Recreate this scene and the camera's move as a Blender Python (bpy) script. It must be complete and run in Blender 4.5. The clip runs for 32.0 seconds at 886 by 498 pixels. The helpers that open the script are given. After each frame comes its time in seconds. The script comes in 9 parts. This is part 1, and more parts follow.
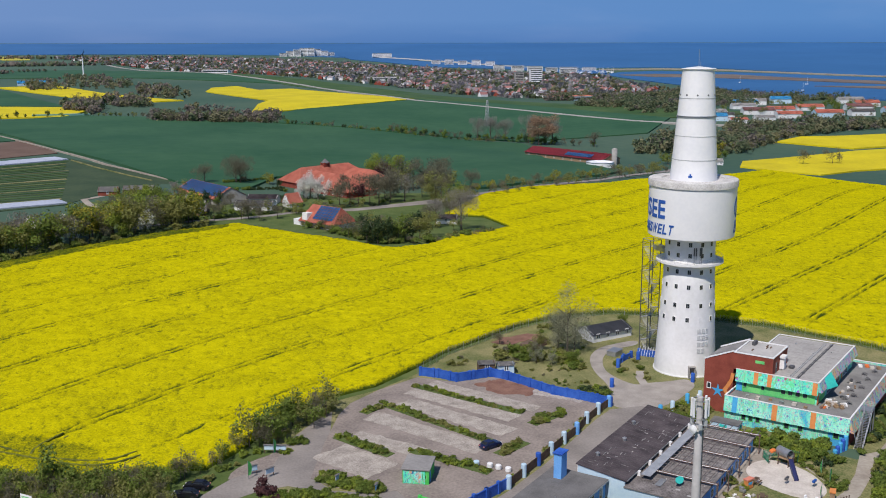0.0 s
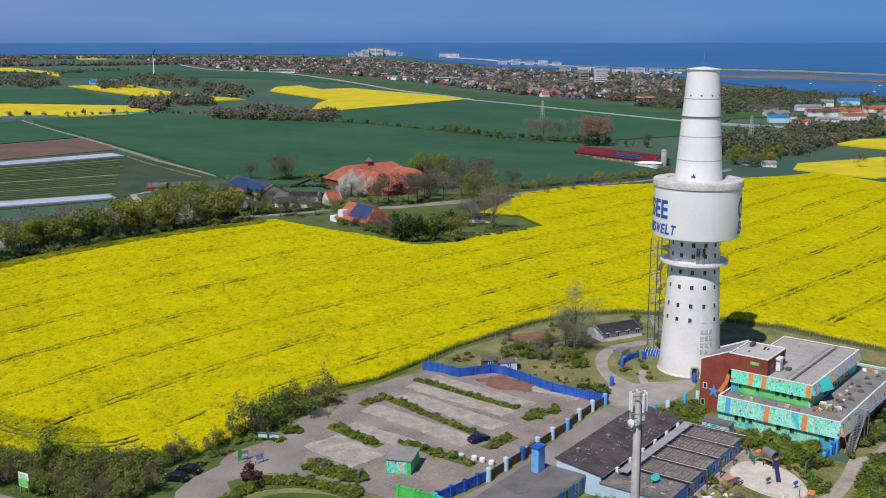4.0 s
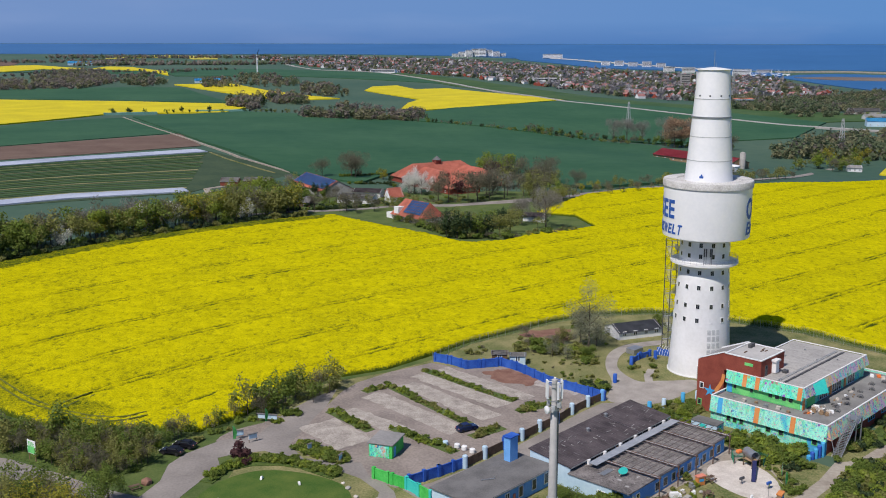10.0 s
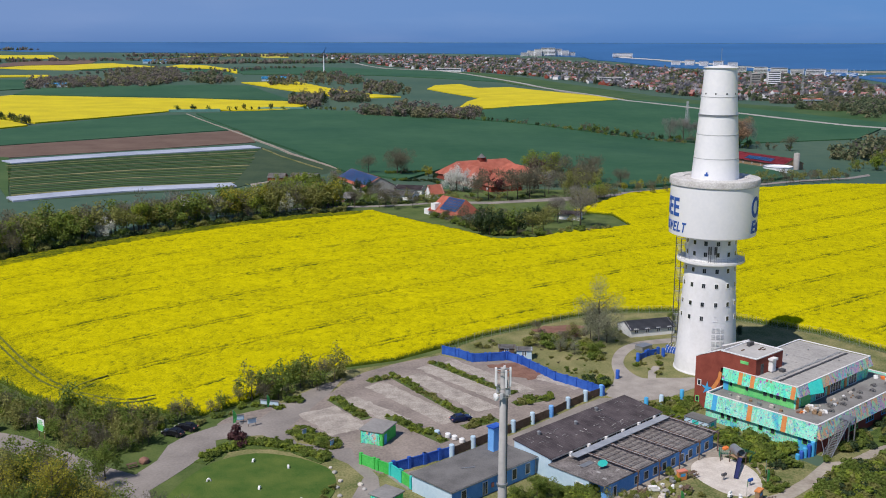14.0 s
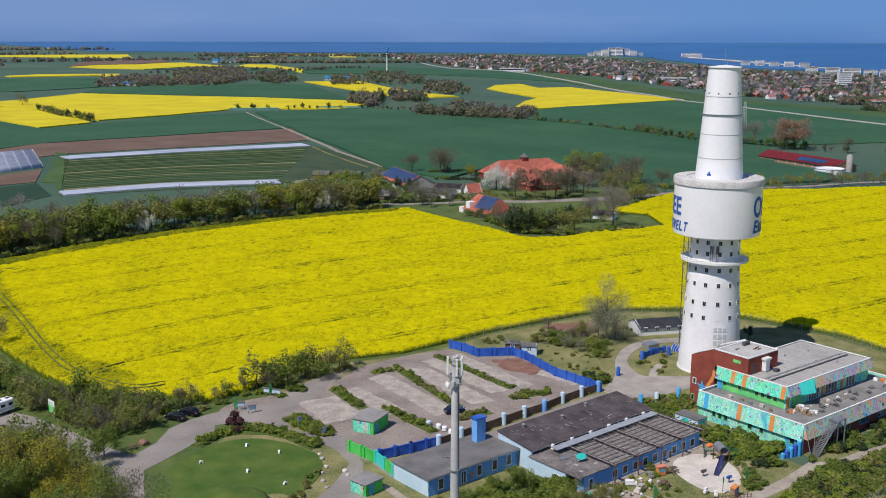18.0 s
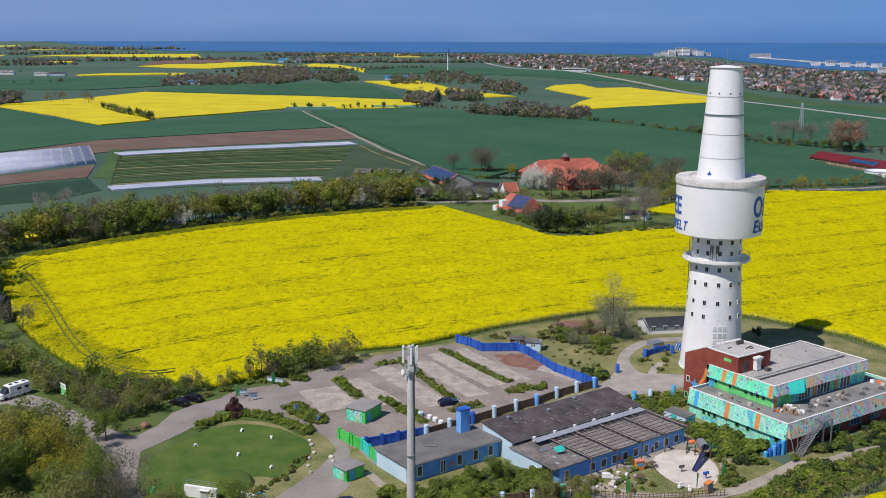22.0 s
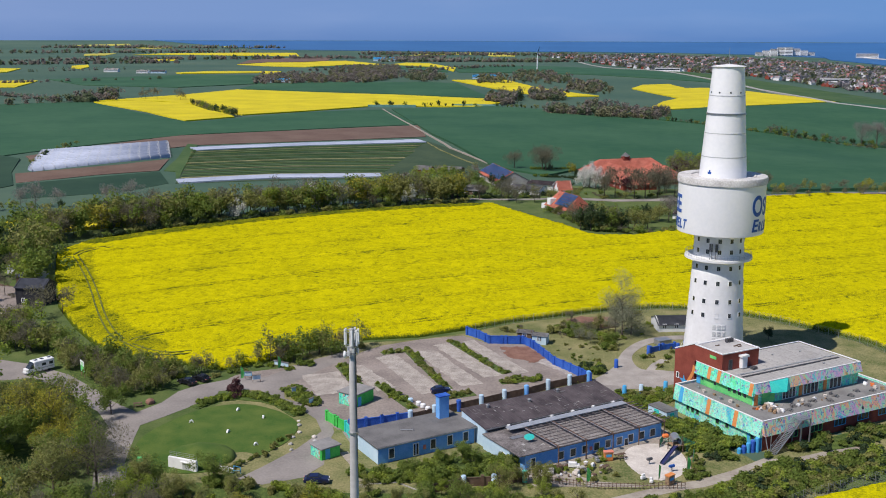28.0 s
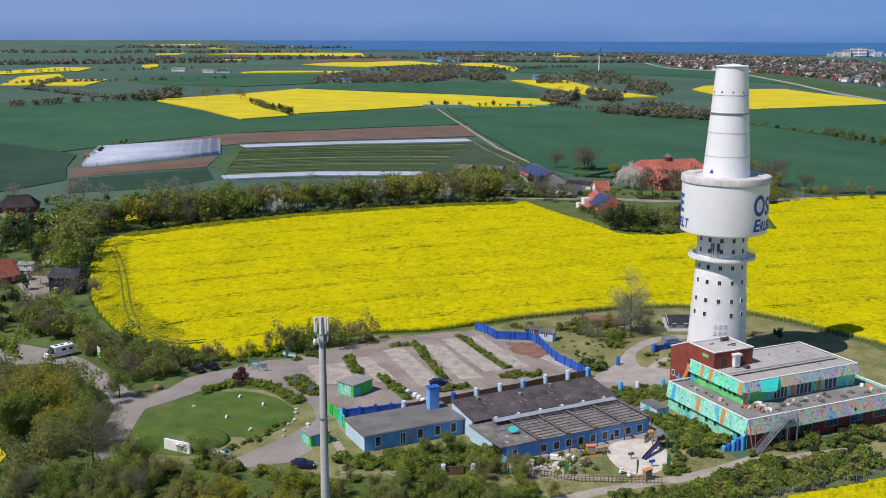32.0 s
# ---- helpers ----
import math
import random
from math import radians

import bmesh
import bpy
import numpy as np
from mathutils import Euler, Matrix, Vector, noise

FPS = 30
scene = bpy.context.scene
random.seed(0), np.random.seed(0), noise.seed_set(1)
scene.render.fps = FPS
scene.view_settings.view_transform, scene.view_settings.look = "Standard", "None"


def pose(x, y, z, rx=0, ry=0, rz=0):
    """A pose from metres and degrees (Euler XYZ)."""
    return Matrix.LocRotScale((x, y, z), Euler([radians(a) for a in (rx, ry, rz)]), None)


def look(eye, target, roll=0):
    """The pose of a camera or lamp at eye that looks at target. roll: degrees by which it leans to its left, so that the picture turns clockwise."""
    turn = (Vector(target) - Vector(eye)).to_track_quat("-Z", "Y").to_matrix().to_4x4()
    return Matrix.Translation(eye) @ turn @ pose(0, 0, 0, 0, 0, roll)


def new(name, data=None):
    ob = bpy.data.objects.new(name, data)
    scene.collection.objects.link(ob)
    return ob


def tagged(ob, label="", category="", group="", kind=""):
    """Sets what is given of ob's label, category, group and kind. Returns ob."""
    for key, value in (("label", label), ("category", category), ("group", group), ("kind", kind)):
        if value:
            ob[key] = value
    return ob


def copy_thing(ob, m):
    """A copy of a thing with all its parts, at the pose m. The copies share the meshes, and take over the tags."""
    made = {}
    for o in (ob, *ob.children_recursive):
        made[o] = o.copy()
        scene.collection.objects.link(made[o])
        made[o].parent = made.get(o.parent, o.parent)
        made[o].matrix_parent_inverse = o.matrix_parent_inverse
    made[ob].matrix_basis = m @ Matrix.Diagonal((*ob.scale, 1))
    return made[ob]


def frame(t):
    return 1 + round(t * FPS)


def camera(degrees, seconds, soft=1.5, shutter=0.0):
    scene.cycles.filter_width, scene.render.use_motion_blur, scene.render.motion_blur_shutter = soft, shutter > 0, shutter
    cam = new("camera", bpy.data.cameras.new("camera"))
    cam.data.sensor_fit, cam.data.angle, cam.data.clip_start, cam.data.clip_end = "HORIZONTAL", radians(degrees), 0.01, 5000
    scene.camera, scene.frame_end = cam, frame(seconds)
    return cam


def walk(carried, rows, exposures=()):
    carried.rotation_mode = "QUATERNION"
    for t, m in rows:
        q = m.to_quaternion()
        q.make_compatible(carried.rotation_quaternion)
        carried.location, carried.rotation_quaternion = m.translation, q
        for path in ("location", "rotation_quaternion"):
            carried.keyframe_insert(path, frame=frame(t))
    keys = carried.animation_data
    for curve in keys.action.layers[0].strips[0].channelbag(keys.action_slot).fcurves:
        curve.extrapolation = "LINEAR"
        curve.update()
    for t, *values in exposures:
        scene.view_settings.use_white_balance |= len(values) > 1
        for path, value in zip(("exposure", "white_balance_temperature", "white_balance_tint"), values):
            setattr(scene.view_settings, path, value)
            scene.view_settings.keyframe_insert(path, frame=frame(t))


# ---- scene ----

cam = camera(46.992, 32.0, soft=1.0)
PATH = [
    (0, pose(-115.03, -186.45, 75.39, 78.250, 0, -16.964) @ pose(0, 0, 0, 0, 0, -0.140)),
    (1, pose(-111.77, -188.44, 75.41, 78.248, 0, -15.969) @ pose(0, 0, 0, 0, 0, -0.133)),
    (2, pose(-108.47, -190.30, 75.43, 78.252, 0, -14.989) @ pose(0, 0, 0, 0, 0, -0.133)),
    (3, pose(-105.26, -192.06, 75.42, 78.252, 0, -13.999) @ pose(0, 0, 0, 0, 0, -0.131)),
    (3.5, pose(-103.62, -192.95, 75.41, 78.256, 0, -13.508) @ pose(0, 0, 0, 0, 0, -0.127)),
    (5.5, pose(-96.99, -196.36, 75.32, 78.280, 0, -11.518) @ pose(0, 0, 0, 0, 0, -0.088)),
    (6, pose(-95.38, -197.19, 75.31, 78.285, 0, -11.023) @ pose(0, 0, 0, 0, 0, -0.082)),
    (7, pose(-92.02, -198.82, 75.29, 78.300, 0, -10.033) @ pose(0, 0, 0, 0, 0, -0.068)),
    (8, pose(-88.71, -200.47, 75.23, 78.307, 0, -9.028) @ pose(0, 0, 0, 0, 0, -0.057)),
    (9, pose(-85.32, -202.03, 75.22, 78.317, 0, -8.010) @ pose(0, 0, 0, 0, 0, -0.046)),
    (10, pose(-81.79, -203.56, 75.18, 78.314, 0, -6.983) @ pose(0, 0, 0, 0, 0, -0.038)),
    (11, pose(-78.36, -204.94, 75.14, 78.297, 0, -5.972) @ pose(0, 0, 0, 0, 0, -0.030)),
    (12, pose(-74.80, -206.26, 75.09, 78.277, 0, -4.965) @ pose(0, 0, 0, 0, 0, -0.021)),
    (13, pose(-71.25, -207.61, 75.00, 78.265, 0, -3.950) @ pose(0, 0, 0, 0, 0, -0.009)),
    (14, pose(-67.79, -208.94, 74.92, 78.263, 0, -2.962) @ pose(0, 0, 0, 0, 0, -0.015)),
    (14.5, pose(-66.03, -209.58, 74.90, 78.265, 0, -2.484) @ pose(0, 0, 0, 0, 0, -0.016)),
    (16.5, pose(-58.99, -212.04, 74.89, 78.251, 0, -0.560) @ pose(0, 0, 0, 0, 0, -0.012)),
    (17, pose(-57.19, -212.65, 74.88, 78.247, 0, -0.067) @ pose(0, 0, 0, 0, 0, -0.012)),
    (18, pose(-53.49, -213.76, 74.90, 78.257, 0, 0.928) @ pose(0, 0, 0, 0, 0, -0.012)),
    (19, pose(-49.80, -214.84, 74.91, 78.257, 0, 1.901) @ pose(0, 0, 0, 0, 0, -0.004)),
    (20, pose(-46.21, -215.86, 74.91, 78.253, 0, 2.838) @ pose(0, 0, 0, 0, 0, -0.002)),
    (21, pose(-42.53, -216.86, 74.94, 78.251, 0, 3.775) @ pose(0, 0, 0, 0, 0, -0.006)),
    (22, pose(-38.88, -217.91, 74.95, 78.251, 0, 4.720) @ pose(0, 0, 0, 0, 0, -0.001)),
    (23, pose(-35.17, -218.69, 74.92, 78.243, 0, 5.651) @ pose(0, 0, 0, 0, 0, 0.005)),
    (24, pose(-31.48, -219.41, 74.91, 78.235, 0, 6.589) @ pose(0, 0, 0, 0, 0, 0.007)),
    (25, pose(-27.79, -220.08, 74.90, 78.210, 0, 7.494) @ pose(0, 0, 0, 0, 0, -0.005)),
    (25.5, pose(-25.98, -220.42, 74.89, 78.202, 0, 7.950) @ pose(0, 0, 0, 0, 0, -0.008)),
    (27.5, pose(-18.45, -221.58, 74.90, 78.205, 0, 9.845) @ pose(0, 0, 0, 0, 0, 0.023)),
    (28, pose(-16.60, -221.80, 74.91, 78.210, 0, 10.314) @ pose(0, 0, 0, 0, 0, 0.030)),
    (29, pose(-12.84, -222.27, 74.89, 78.205, 0, 11.265) @ pose(0, 0, 0, 0, 0, 0.041)),
    (30, pose(-9.14, -222.65, 74.87, 78.202, 0, 12.218) @ pose(0, 0, 0, 0, 0, 0.051)),
    (31, pose(-5.45, -222.94, 74.84, 78.217, 0, 13.166) @ pose(0, 0, 0, 0, 0, 0.059)),
    (32, pose(-1.70, -223.17, 74.76, 78.224, 0, 14.117) @ pose(0, 0, 0, 0, 0, 0.063)),
]
walk(cam, PATH, ((0, -0.07, 6430, 14.5), (12, -0.04, 6430, 14.5), (24, 0.03, 6430, 15), (32, 0.07, 6430, 15)))

# ---- world and sun ----
SUN_DIR = Vector((-0.69, -0.725, 0.0)).normalized()
SUN_ELEV = radians(54)
world = bpy.data.worlds.new("sky")
scene.world = world
world.use_nodes = True
wn = world.node_tree
sky = wn.nodes.new("ShaderNodeTexSky")
sky.sky_type = "NISHITA"
sky.sun_disc = False
sky.sun_elevation = SUN_ELEV
sky.sun_rotation = math.atan2(SUN_DIR.x, SUN_DIR.y)
sky.air_density, sky.dust_density, sky.ozone_density = 0.9, 0.0, 6.0
wn.links.new(sky.outputs[0], wn.nodes["Background"].inputs[0])
wn.nodes["Background"].inputs[1].default_value = 0.085
sun = new("sun", bpy.data.lights.new("sun", "SUN"))
sun.data.energy, sun.data.angle, sun.data.color = 4.2, radians(0.53), (1.0, 0.95, 0.87)
sun.matrix_world = look((SUN_DIR * 100 + Vector((0, 0, 100 * math.tan(SUN_ELEV)))), (0, 0, 0))


# ---- materials ----
def mat(name, a, b, scale=0.5, rough=0.85, metal=0.0, bump=0.0, bscale=4.0, fine=8.0, fmix=0.35, per="", spread=0.0, spec=0.3, local=False):
    """Two-scale noise between the colours a and b; per: 'object' or 'island' shifts the value at random by spread."""
    m = bpy.data.materials.new(name)
    m.use_nodes = True
    nt = m.node_tree
    nd, ln = nt.nodes, nt.links
    bs = nd["Principled BSDF"]
    if local:
        co = nd.new("ShaderNodeTexCoord").outputs["Object"]
    else:
        co = nd.new("ShaderNodeNewGeometry").outputs["Position"]
    n1 = nd.new("ShaderNodeTexNoise")
    n1.inputs["Scale"].default_value, n1.inputs["Detail"].default_value = scale, 4
    n2 = nd.new("ShaderNodeTexNoise")
    n2.inputs["Scale"].default_value, n2.inputs["Detail"].default_value = scale * fine, 3
    mx = nd.new("ShaderNodeMix")
    mx.inputs[0].default_value = fmix
    ln.new(co, n1.inputs["Vector"])
    ln.new(co, n2.inputs["Vector"])
    ln.new(n1.outputs[0], mx.inputs[2])
    ln.new(n2.outputs[0], mx.inputs[3])
    cr = nd.new("ShaderNodeValToRGB")
    cr.color_ramp.elements[0].position, cr.color_ramp.elements[1].position = 0.36, 0.64
    cr.color_ramp.elements[0].color, cr.color_ramp.elements[1].color = (*a, 1), (*b, 1)
    ln.new(mx.outputs[0], cr.inputs[0])
    out = cr.outputs[0]
    if per:
        hs = nd.new("ShaderNodeHueSaturation")
        mr = nd.new("ShaderNodeMapRange")
        mr.inputs[3].default_value, mr.inputs[4].default_value = 1 - spread, 1 + spread
        src = nd.new("ShaderNodeObjectInfo").outputs["Random"] if per == "object" else nd.new("ShaderNodeNewGeometry").outputs["Random Per Island"]
        ln.new(src, mr.inputs[0])
        ln.new(mr.outputs[0], hs.inputs["Value"])
        mh = nd.new("ShaderNodeMapRange")
        mh.inputs[3].default_value, mh.inputs[4].default_value = 0.5 - spread * 0.04, 0.5 + spread * 0.04
        ln.new(src, mh.inputs[0])
        ln.new(mh.outputs[0], hs.inputs["Hue"])
        ln.new(out, hs.inputs["Color"])
        out = hs.outputs[0]
    ln.new(out, bs.inputs["Base Color"])
    bs.inputs["Roughness"].default_value, bs.inputs["Metallic"].default_value = rough, metal
    bs.inputs["Specular IOR Level"].default_value = spec
    if bump:
        nb = nd.new("ShaderNodeTexNoise")
        nb.inputs["Scale"].default_value, nb.inputs["Detail"].default_value = bscale, 4
        ln.new(co, nb.inputs["Vector"])
        bp = nd.new("ShaderNodeBump")
        bp.inputs["Strength"].default_value, bp.inputs["Distance"].default_value = min(1, bump), 0.3 * bump
        ln.new(nb.outputs[0], bp.inputs["Height"])
        ln.new(bp.outputs[0], bs.inputs["Normal"])
    return m


def plain(name, c, rough=0.6, metal=0.0, vary=0.12, scale=0.8):
    return mat(name, tuple(v * (1 - vary) for v in c), tuple(min(1, v * (1 + vary)) for v in c), scale, rough, metal)


def foliage(name, a, b, scale=0.6, spread=0.24):
    m = mat(name, a, b, scale, 0.75, per="island", spread=spread, spec=0.2)
    nt = m.node_tree
    bs = nt.nodes["Principled BSDF"]
    src = bs.inputs["Base Color"].links[0].from_socket
    tr = nt.nodes.new("ShaderNodeBsdfTranslucent")
    nt.links.new(src, tr.inputs[0])
    mx = nt.nodes.new("ShaderNodeMixShader")
    mx.inputs[0].default_value = 0.48
    nt.links.new(bs.outputs[0], mx.inputs[1])
    nt.links.new(tr.outputs[0], mx.inputs[2])
    nt.links.new(mx.outputs[0], nt.nodes["Material Output"].inputs[0])
    return m


M = {}
M["grass"] = mat("grass", (0.055, 0.095, 0.02), (0.12, 0.155, 0.045), 0.15, 0.9, bump=0.6, bscale=3, fine=14)
M["lawn"] = mat("lawn", (0.035, 0.095, 0.01), (0.11, 0.155, 0.028), 0.22, 0.9, bump=0.5, bscale=5, fine=26, fmix=0.45)
M["rough_grass"] = mat("rough_grass", (0.09, 0.12, 0.032), (0.3, 0.265, 0.125), 0.16, 0.95, bump=0.7, bscale=2.5, fine=16, fmix=0.45)
# the wheat pattern in darker greens
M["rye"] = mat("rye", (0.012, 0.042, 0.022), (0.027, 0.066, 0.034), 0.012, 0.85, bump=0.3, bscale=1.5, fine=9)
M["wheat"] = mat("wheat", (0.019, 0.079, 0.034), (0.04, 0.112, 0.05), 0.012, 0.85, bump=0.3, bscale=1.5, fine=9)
M["pasture"] = mat("pasture", (0.03, 0.08, 0.02), (0.07, 0.12, 0.035), 0.02, 0.9, bump=0.3, bscale=1, fine=10)
# farmland: a lightened, blue-leaning green carries the distance haze in its colour
M["farmland"] = mat("farmland", (0.04, 0.092, 0.062), (0.075, 0.125, 0.08), 0.004, 0.9, fine=30, fmix=0.3)
M["solar_grey"] = mat("solar_grey", (0.07, 0.075, 0.085), (0.12, 0.125, 0.14), 0.4, 0.3, spec=0.6)
M["soil"] = mat("soil", (0.12, 0.075, 0.055), (0.17, 0.115, 0.085), 0.05, 0.95, bump=0.3, bscale=1, fine=10)
M["gravel"] = mat("gravel", (0.19, 0.16, 0.142), (0.335, 0.285, 0.25), 0.16, 0.95, bump=0.5, bscale=5, fine=12, fmix=0.45)
M["pale_gravel"] = mat("pale_gravel", (0.24, 0.21, 0.182), (0.5, 0.45, 0.395), 0.4, 0.95, bump=0.5, bscale=7, fine=10, fmix=0.55)
M["track"] = mat("track", (0.27, 0.23, 0.19), (0.4, 0.36, 0.3), 0.2, 0.95, bump=0.3)
M["asphalt"] = mat("asphalt", (0.2, 0.18, 0.165), (0.31, 0.28, 0.255), 0.12, 0.9, bump=0.2, bscale=9, fine=18)
M["concrete"] = mat("concrete", (0.3, 0.29, 0.27), (0.42, 0.4, 0.37), 0.3, 0.9, bump=0.2, bscale=8)
M["net_green"] = plain("net_green", (0.03, 0.2, 0.12), 0.7)
M["sand"] = mat("sand", (0.47, 0.42, 0.37), (0.66, 0.61, 0.55), 0.4, 0.95, bump=0.4, bscale=3)
M["red_earth"] = mat("red_earth", (0.17, 0.085, 0.06), (0.27, 0.15, 0.11), 0.4, 0.95, bump=0.5, bscale=2)
M["white_render"] = mat("white_render", (0.7, 0.7, 0.69), (0.82, 0.82, 0.82), 0.15, 0.6, bump=0.05, bscale=2, fine=9)
M["white_shell"] = mat("white_shell", (0.78, 0.79, 0.8), (0.86, 0.86, 0.86), 0.12, 0.4, fine=12)
M["white_trim"] = plain("white_trim", (0.8, 0.8, 0.79), 0.5, vary=0.05)
M["seam"] = plain("seam", (0.45, 0.46, 0.46), 0.6)
M["metal"] = plain("metal", (0.42, 0.43, 0.44), 0.45, 0.7)
M["dark_metal"] = plain("dark_metal", (0.12, 0.12, 0.125), 0.5, 0.5)
M["glass"] = mat("glass", (0.02, 0.025, 0.03), (0.05, 0.06, 0.07), 0.3, 0.12, spec=0.6)
M["sign_blue"] = plain("sign_blue", (0.025, 0.10, 0.38), 0.5)
M["brick"] = mat("brick", (0.2, 0.045, 0.03), (0.3, 0.075, 0.05), 0.5, 0.85, bump=0.15, bscale=12, fine=14)
M["roof_grey"] = mat("roof_grey", (0.2, 0.195, 0.19), (0.31, 0.3, 0.29), 0.18, 0.9, bump=0.2, bscale=8, fine=10)
M["roof_pale"] = mat("roof_pale", (0.36, 0.35, 0.34), (0.5, 0.485, 0.465), 0.15, 0.9, bump=0.15, bscale=8, fine=10)
M["roof_felt"] = mat("roof_felt", (0.115, 0.112, 0.11), (0.19, 0.185, 0.18), 0.3, 0.9, bump=0.2, bscale=8, fine=12)
M["roof_worn"] = mat("roof_worn", (0.085, 0.075, 0.072), (0.27, 0.245, 0.235), 0.5, 0.9, bump=0.4, bscale=4, fine=7, fmix=0.5)
M["terrace"] = mat("terrace_felt", (0.17, 0.166, 0.16), (0.26, 0.255, 0.245), 0.3, 0.9, bump=0.2, bscale=8, fine=12)
M["roof_flat"] = mat("roof_flat", (0.3, 0.29, 0.275), (0.43, 0.415, 0.395), 0.25, 0.9, bump=0.15, bscale=8, fine=8, fmix=0.5)
M["path_concrete"] = mat("path_concrete", (0.26, 0.235, 0.21), (0.4, 0.365, 0.33), 0.25, 0.9, bump=0.2, bscale=8, fine=14)
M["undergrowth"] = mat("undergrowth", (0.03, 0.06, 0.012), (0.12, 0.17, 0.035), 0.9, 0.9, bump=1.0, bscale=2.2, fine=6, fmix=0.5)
M["roof_deck"] = mat("roof_deck", (0.13, 0.118, 0.112), (0.33, 0.305, 0.29), 0.55, 0.9, bump=0.3, bscale=5, fine=6, fmix=0.5)
M["rust_beam"] = mat("rust_beam", (0.1, 0.06, 0.045), (0.2, 0.13, 0.1), 1.2, 0.85)
M["black_timber"] = mat("black_timber", (0.018, 0.018, 0.022), (0.04, 0.04, 0.048), 1.0, 0.8, fine=10)
M["roof_slate"] = mat("roof_slate", (0.06, 0.066, 0.085), (0.11, 0.118, 0.145), 0.6, 0.6, fine=10)
M["sheet_metal"] = mat("sheet_metal", (0.33, 0.35, 0.38), (0.46, 0.48, 0.51), 0.5, 0.5, metal=0.3)
M["stained"] = mat("stained_concrete", (0.42, 0.4, 0.38), (0.68, 0.67, 0.65), 0.35, 0.8, bump=0.1, bscale=3, fine=8, fmix=0.5)
M["pale_panel"] = plain("pale_panel", (0.6, 0.61, 0.61), 0.6)
# roof timber, darkened to carry the rafters' shadow lines in its colour
M["shaded_timber"] = mat("shaded_timber", (0.12, 0.1, 0.095), (0.24, 0.21, 0.2), 0.9, 0.85, fine=8)
M["roof_dark"] = mat("roof_dark", (0.045, 0.036, 0.04), (0.115, 0.095, 0.1), 0.35, 0.85, bump=0.3, bscale=6, fine=12)
M["blue_wall"] = mat("blue_wall", (0.1, 0.31, 0.7), (0.19, 0.44, 0.82), 0.35, 0.7, fine=10)
M["pale_blue"] = mat("pale_blue", (0.42, 0.58, 0.7), (0.55, 0.69, 0.78), 0.25, 0.7, fine=10)
M["royal_blue"] = mat("royal_blue", (0.015, 0.075, 0.38), (0.045, 0.14, 0.52), 0.5, 0.6, fine=8)
M["tunnel_green"] = mat("tunnel_green", (0.10, 0.24, 0.2), (0.18, 0.34, 0.29), 0.1, 0.5)
M["turquoise"] = mat("turquoise", (0.02, 0.5, 0.46), (0.06, 0.62, 0.52), 0.5, 0.65)
M["green_paint"] = mat("green_paint", (0.03, 0.42, 0.06), (0.10, 0.58, 0.12), 0.5, 0.65)
M["wood"] = mat("wood", (0.22, 0.14, 0.08), (0.36, 0.25, 0.15), 1.5, 0.8)
M["fence_wood"] = mat("fence_wood", (0.10, 0.065, 0.045), (0.17, 0.115, 0.08), 1.0, 0.85, fine=12)
M["bark"] = mat("bark", (0.07, 0.055, 0.04), (0.15, 0.125, 0.10), 1.5, 0.95, bump=0.4, bscale=6)
M["tile_red"] = mat("tile_red", (0.56, 0.18, 0.12), (0.72, 0.265, 0.185), 0.25, 0.8, bump=0.2, bscale=6, fine=14)
M["solar"] = mat("solar", (0.03, 0.125, 0.31), (0.055, 0.19, 0.45), 0.4, 0.35, spec=0.8)
M["town_red"] = mat("town_red", (0.24, 0.12, 0.115), (0.36, 0.175, 0.16), 0.02, 0.85)
M["town_brown"] = mat("town_brown", (0.17, 0.16, 0.18), (0.27, 0.25, 0.26), 0.02, 0.85)
M["car_black"] = mat("car_black", (0.008, 0.008, 0.01), (0.014, 0.014, 0.02), 0.5, 0.2, spec=0.6)
M["car_blue"] = mat("car_blue", (0.008, 0.014, 0.05), (0.014, 0.02, 0.075), 0.5, 0.2, spec=0.6)
M["tyre"] = plain("tyre", (0.02, 0.02, 0.02), 0.9)
M["film"] = mat("film", (0.3, 0.34, 0.43), (0.46, 0.5, 0.6), 0.05, 0.9, fine=14, spec=0.1)
M["sea"] = mat("sea", (0.022, 0.10, 0.25), (0.034, 0.128, 0.30), 0.003, 0.5, fine=10, spec=0.25)
M["mud"] = mat("mud", (0.13, 0.1, 0.085), (0.2, 0.16, 0.13), 0.01, 0.9, fine=10)
M["orange"] = plain("orange", (0.75, 0.2, 0.05), 0.6)
L = {}
L["fresh"] = foliage("leaf_fresh", (0.2, 0.27, 0.034), (0.34, 0.4, 0.07))
L["mid"] = foliage("leaf_mid", (0.125, 0.185, 0.032), (0.24, 0.3, 0.066))
L["olive"] = foliage("leaf_olive", (0.2, 0.212, 0.06), (0.325, 0.325, 0.105))
L["yellow"] = foliage("leaf_yellow", (0.3, 0.28, 0.033), (0.44, 0.4, 0.06))
L["dark"] = foliage("leaf_dark", (0.044, 0.074, 0.033), (0.081, 0.122, 0.052))
L["bare"] = foliage("twig_brown", (0.155, 0.145, 0.095), (0.26, 0.24, 0.16))
L["grey"] = foliage("twig_grey", (0.26, 0.24, 0.205), (0.4, 0.37, 0.32))
# far and town foliage: lighter, greyer leaf colours stand in for distance haze
L["far_wood"] = foliage("far_hazed_twigs", (0.195, 0.17, 0.145), (0.3, 0.26, 0.215), spread=0.16)
L["far_green"] = foliage("far_hazed_leaves", (0.115, 0.155, 0.085), (0.2, 0.235, 0.125), spread=0.16)
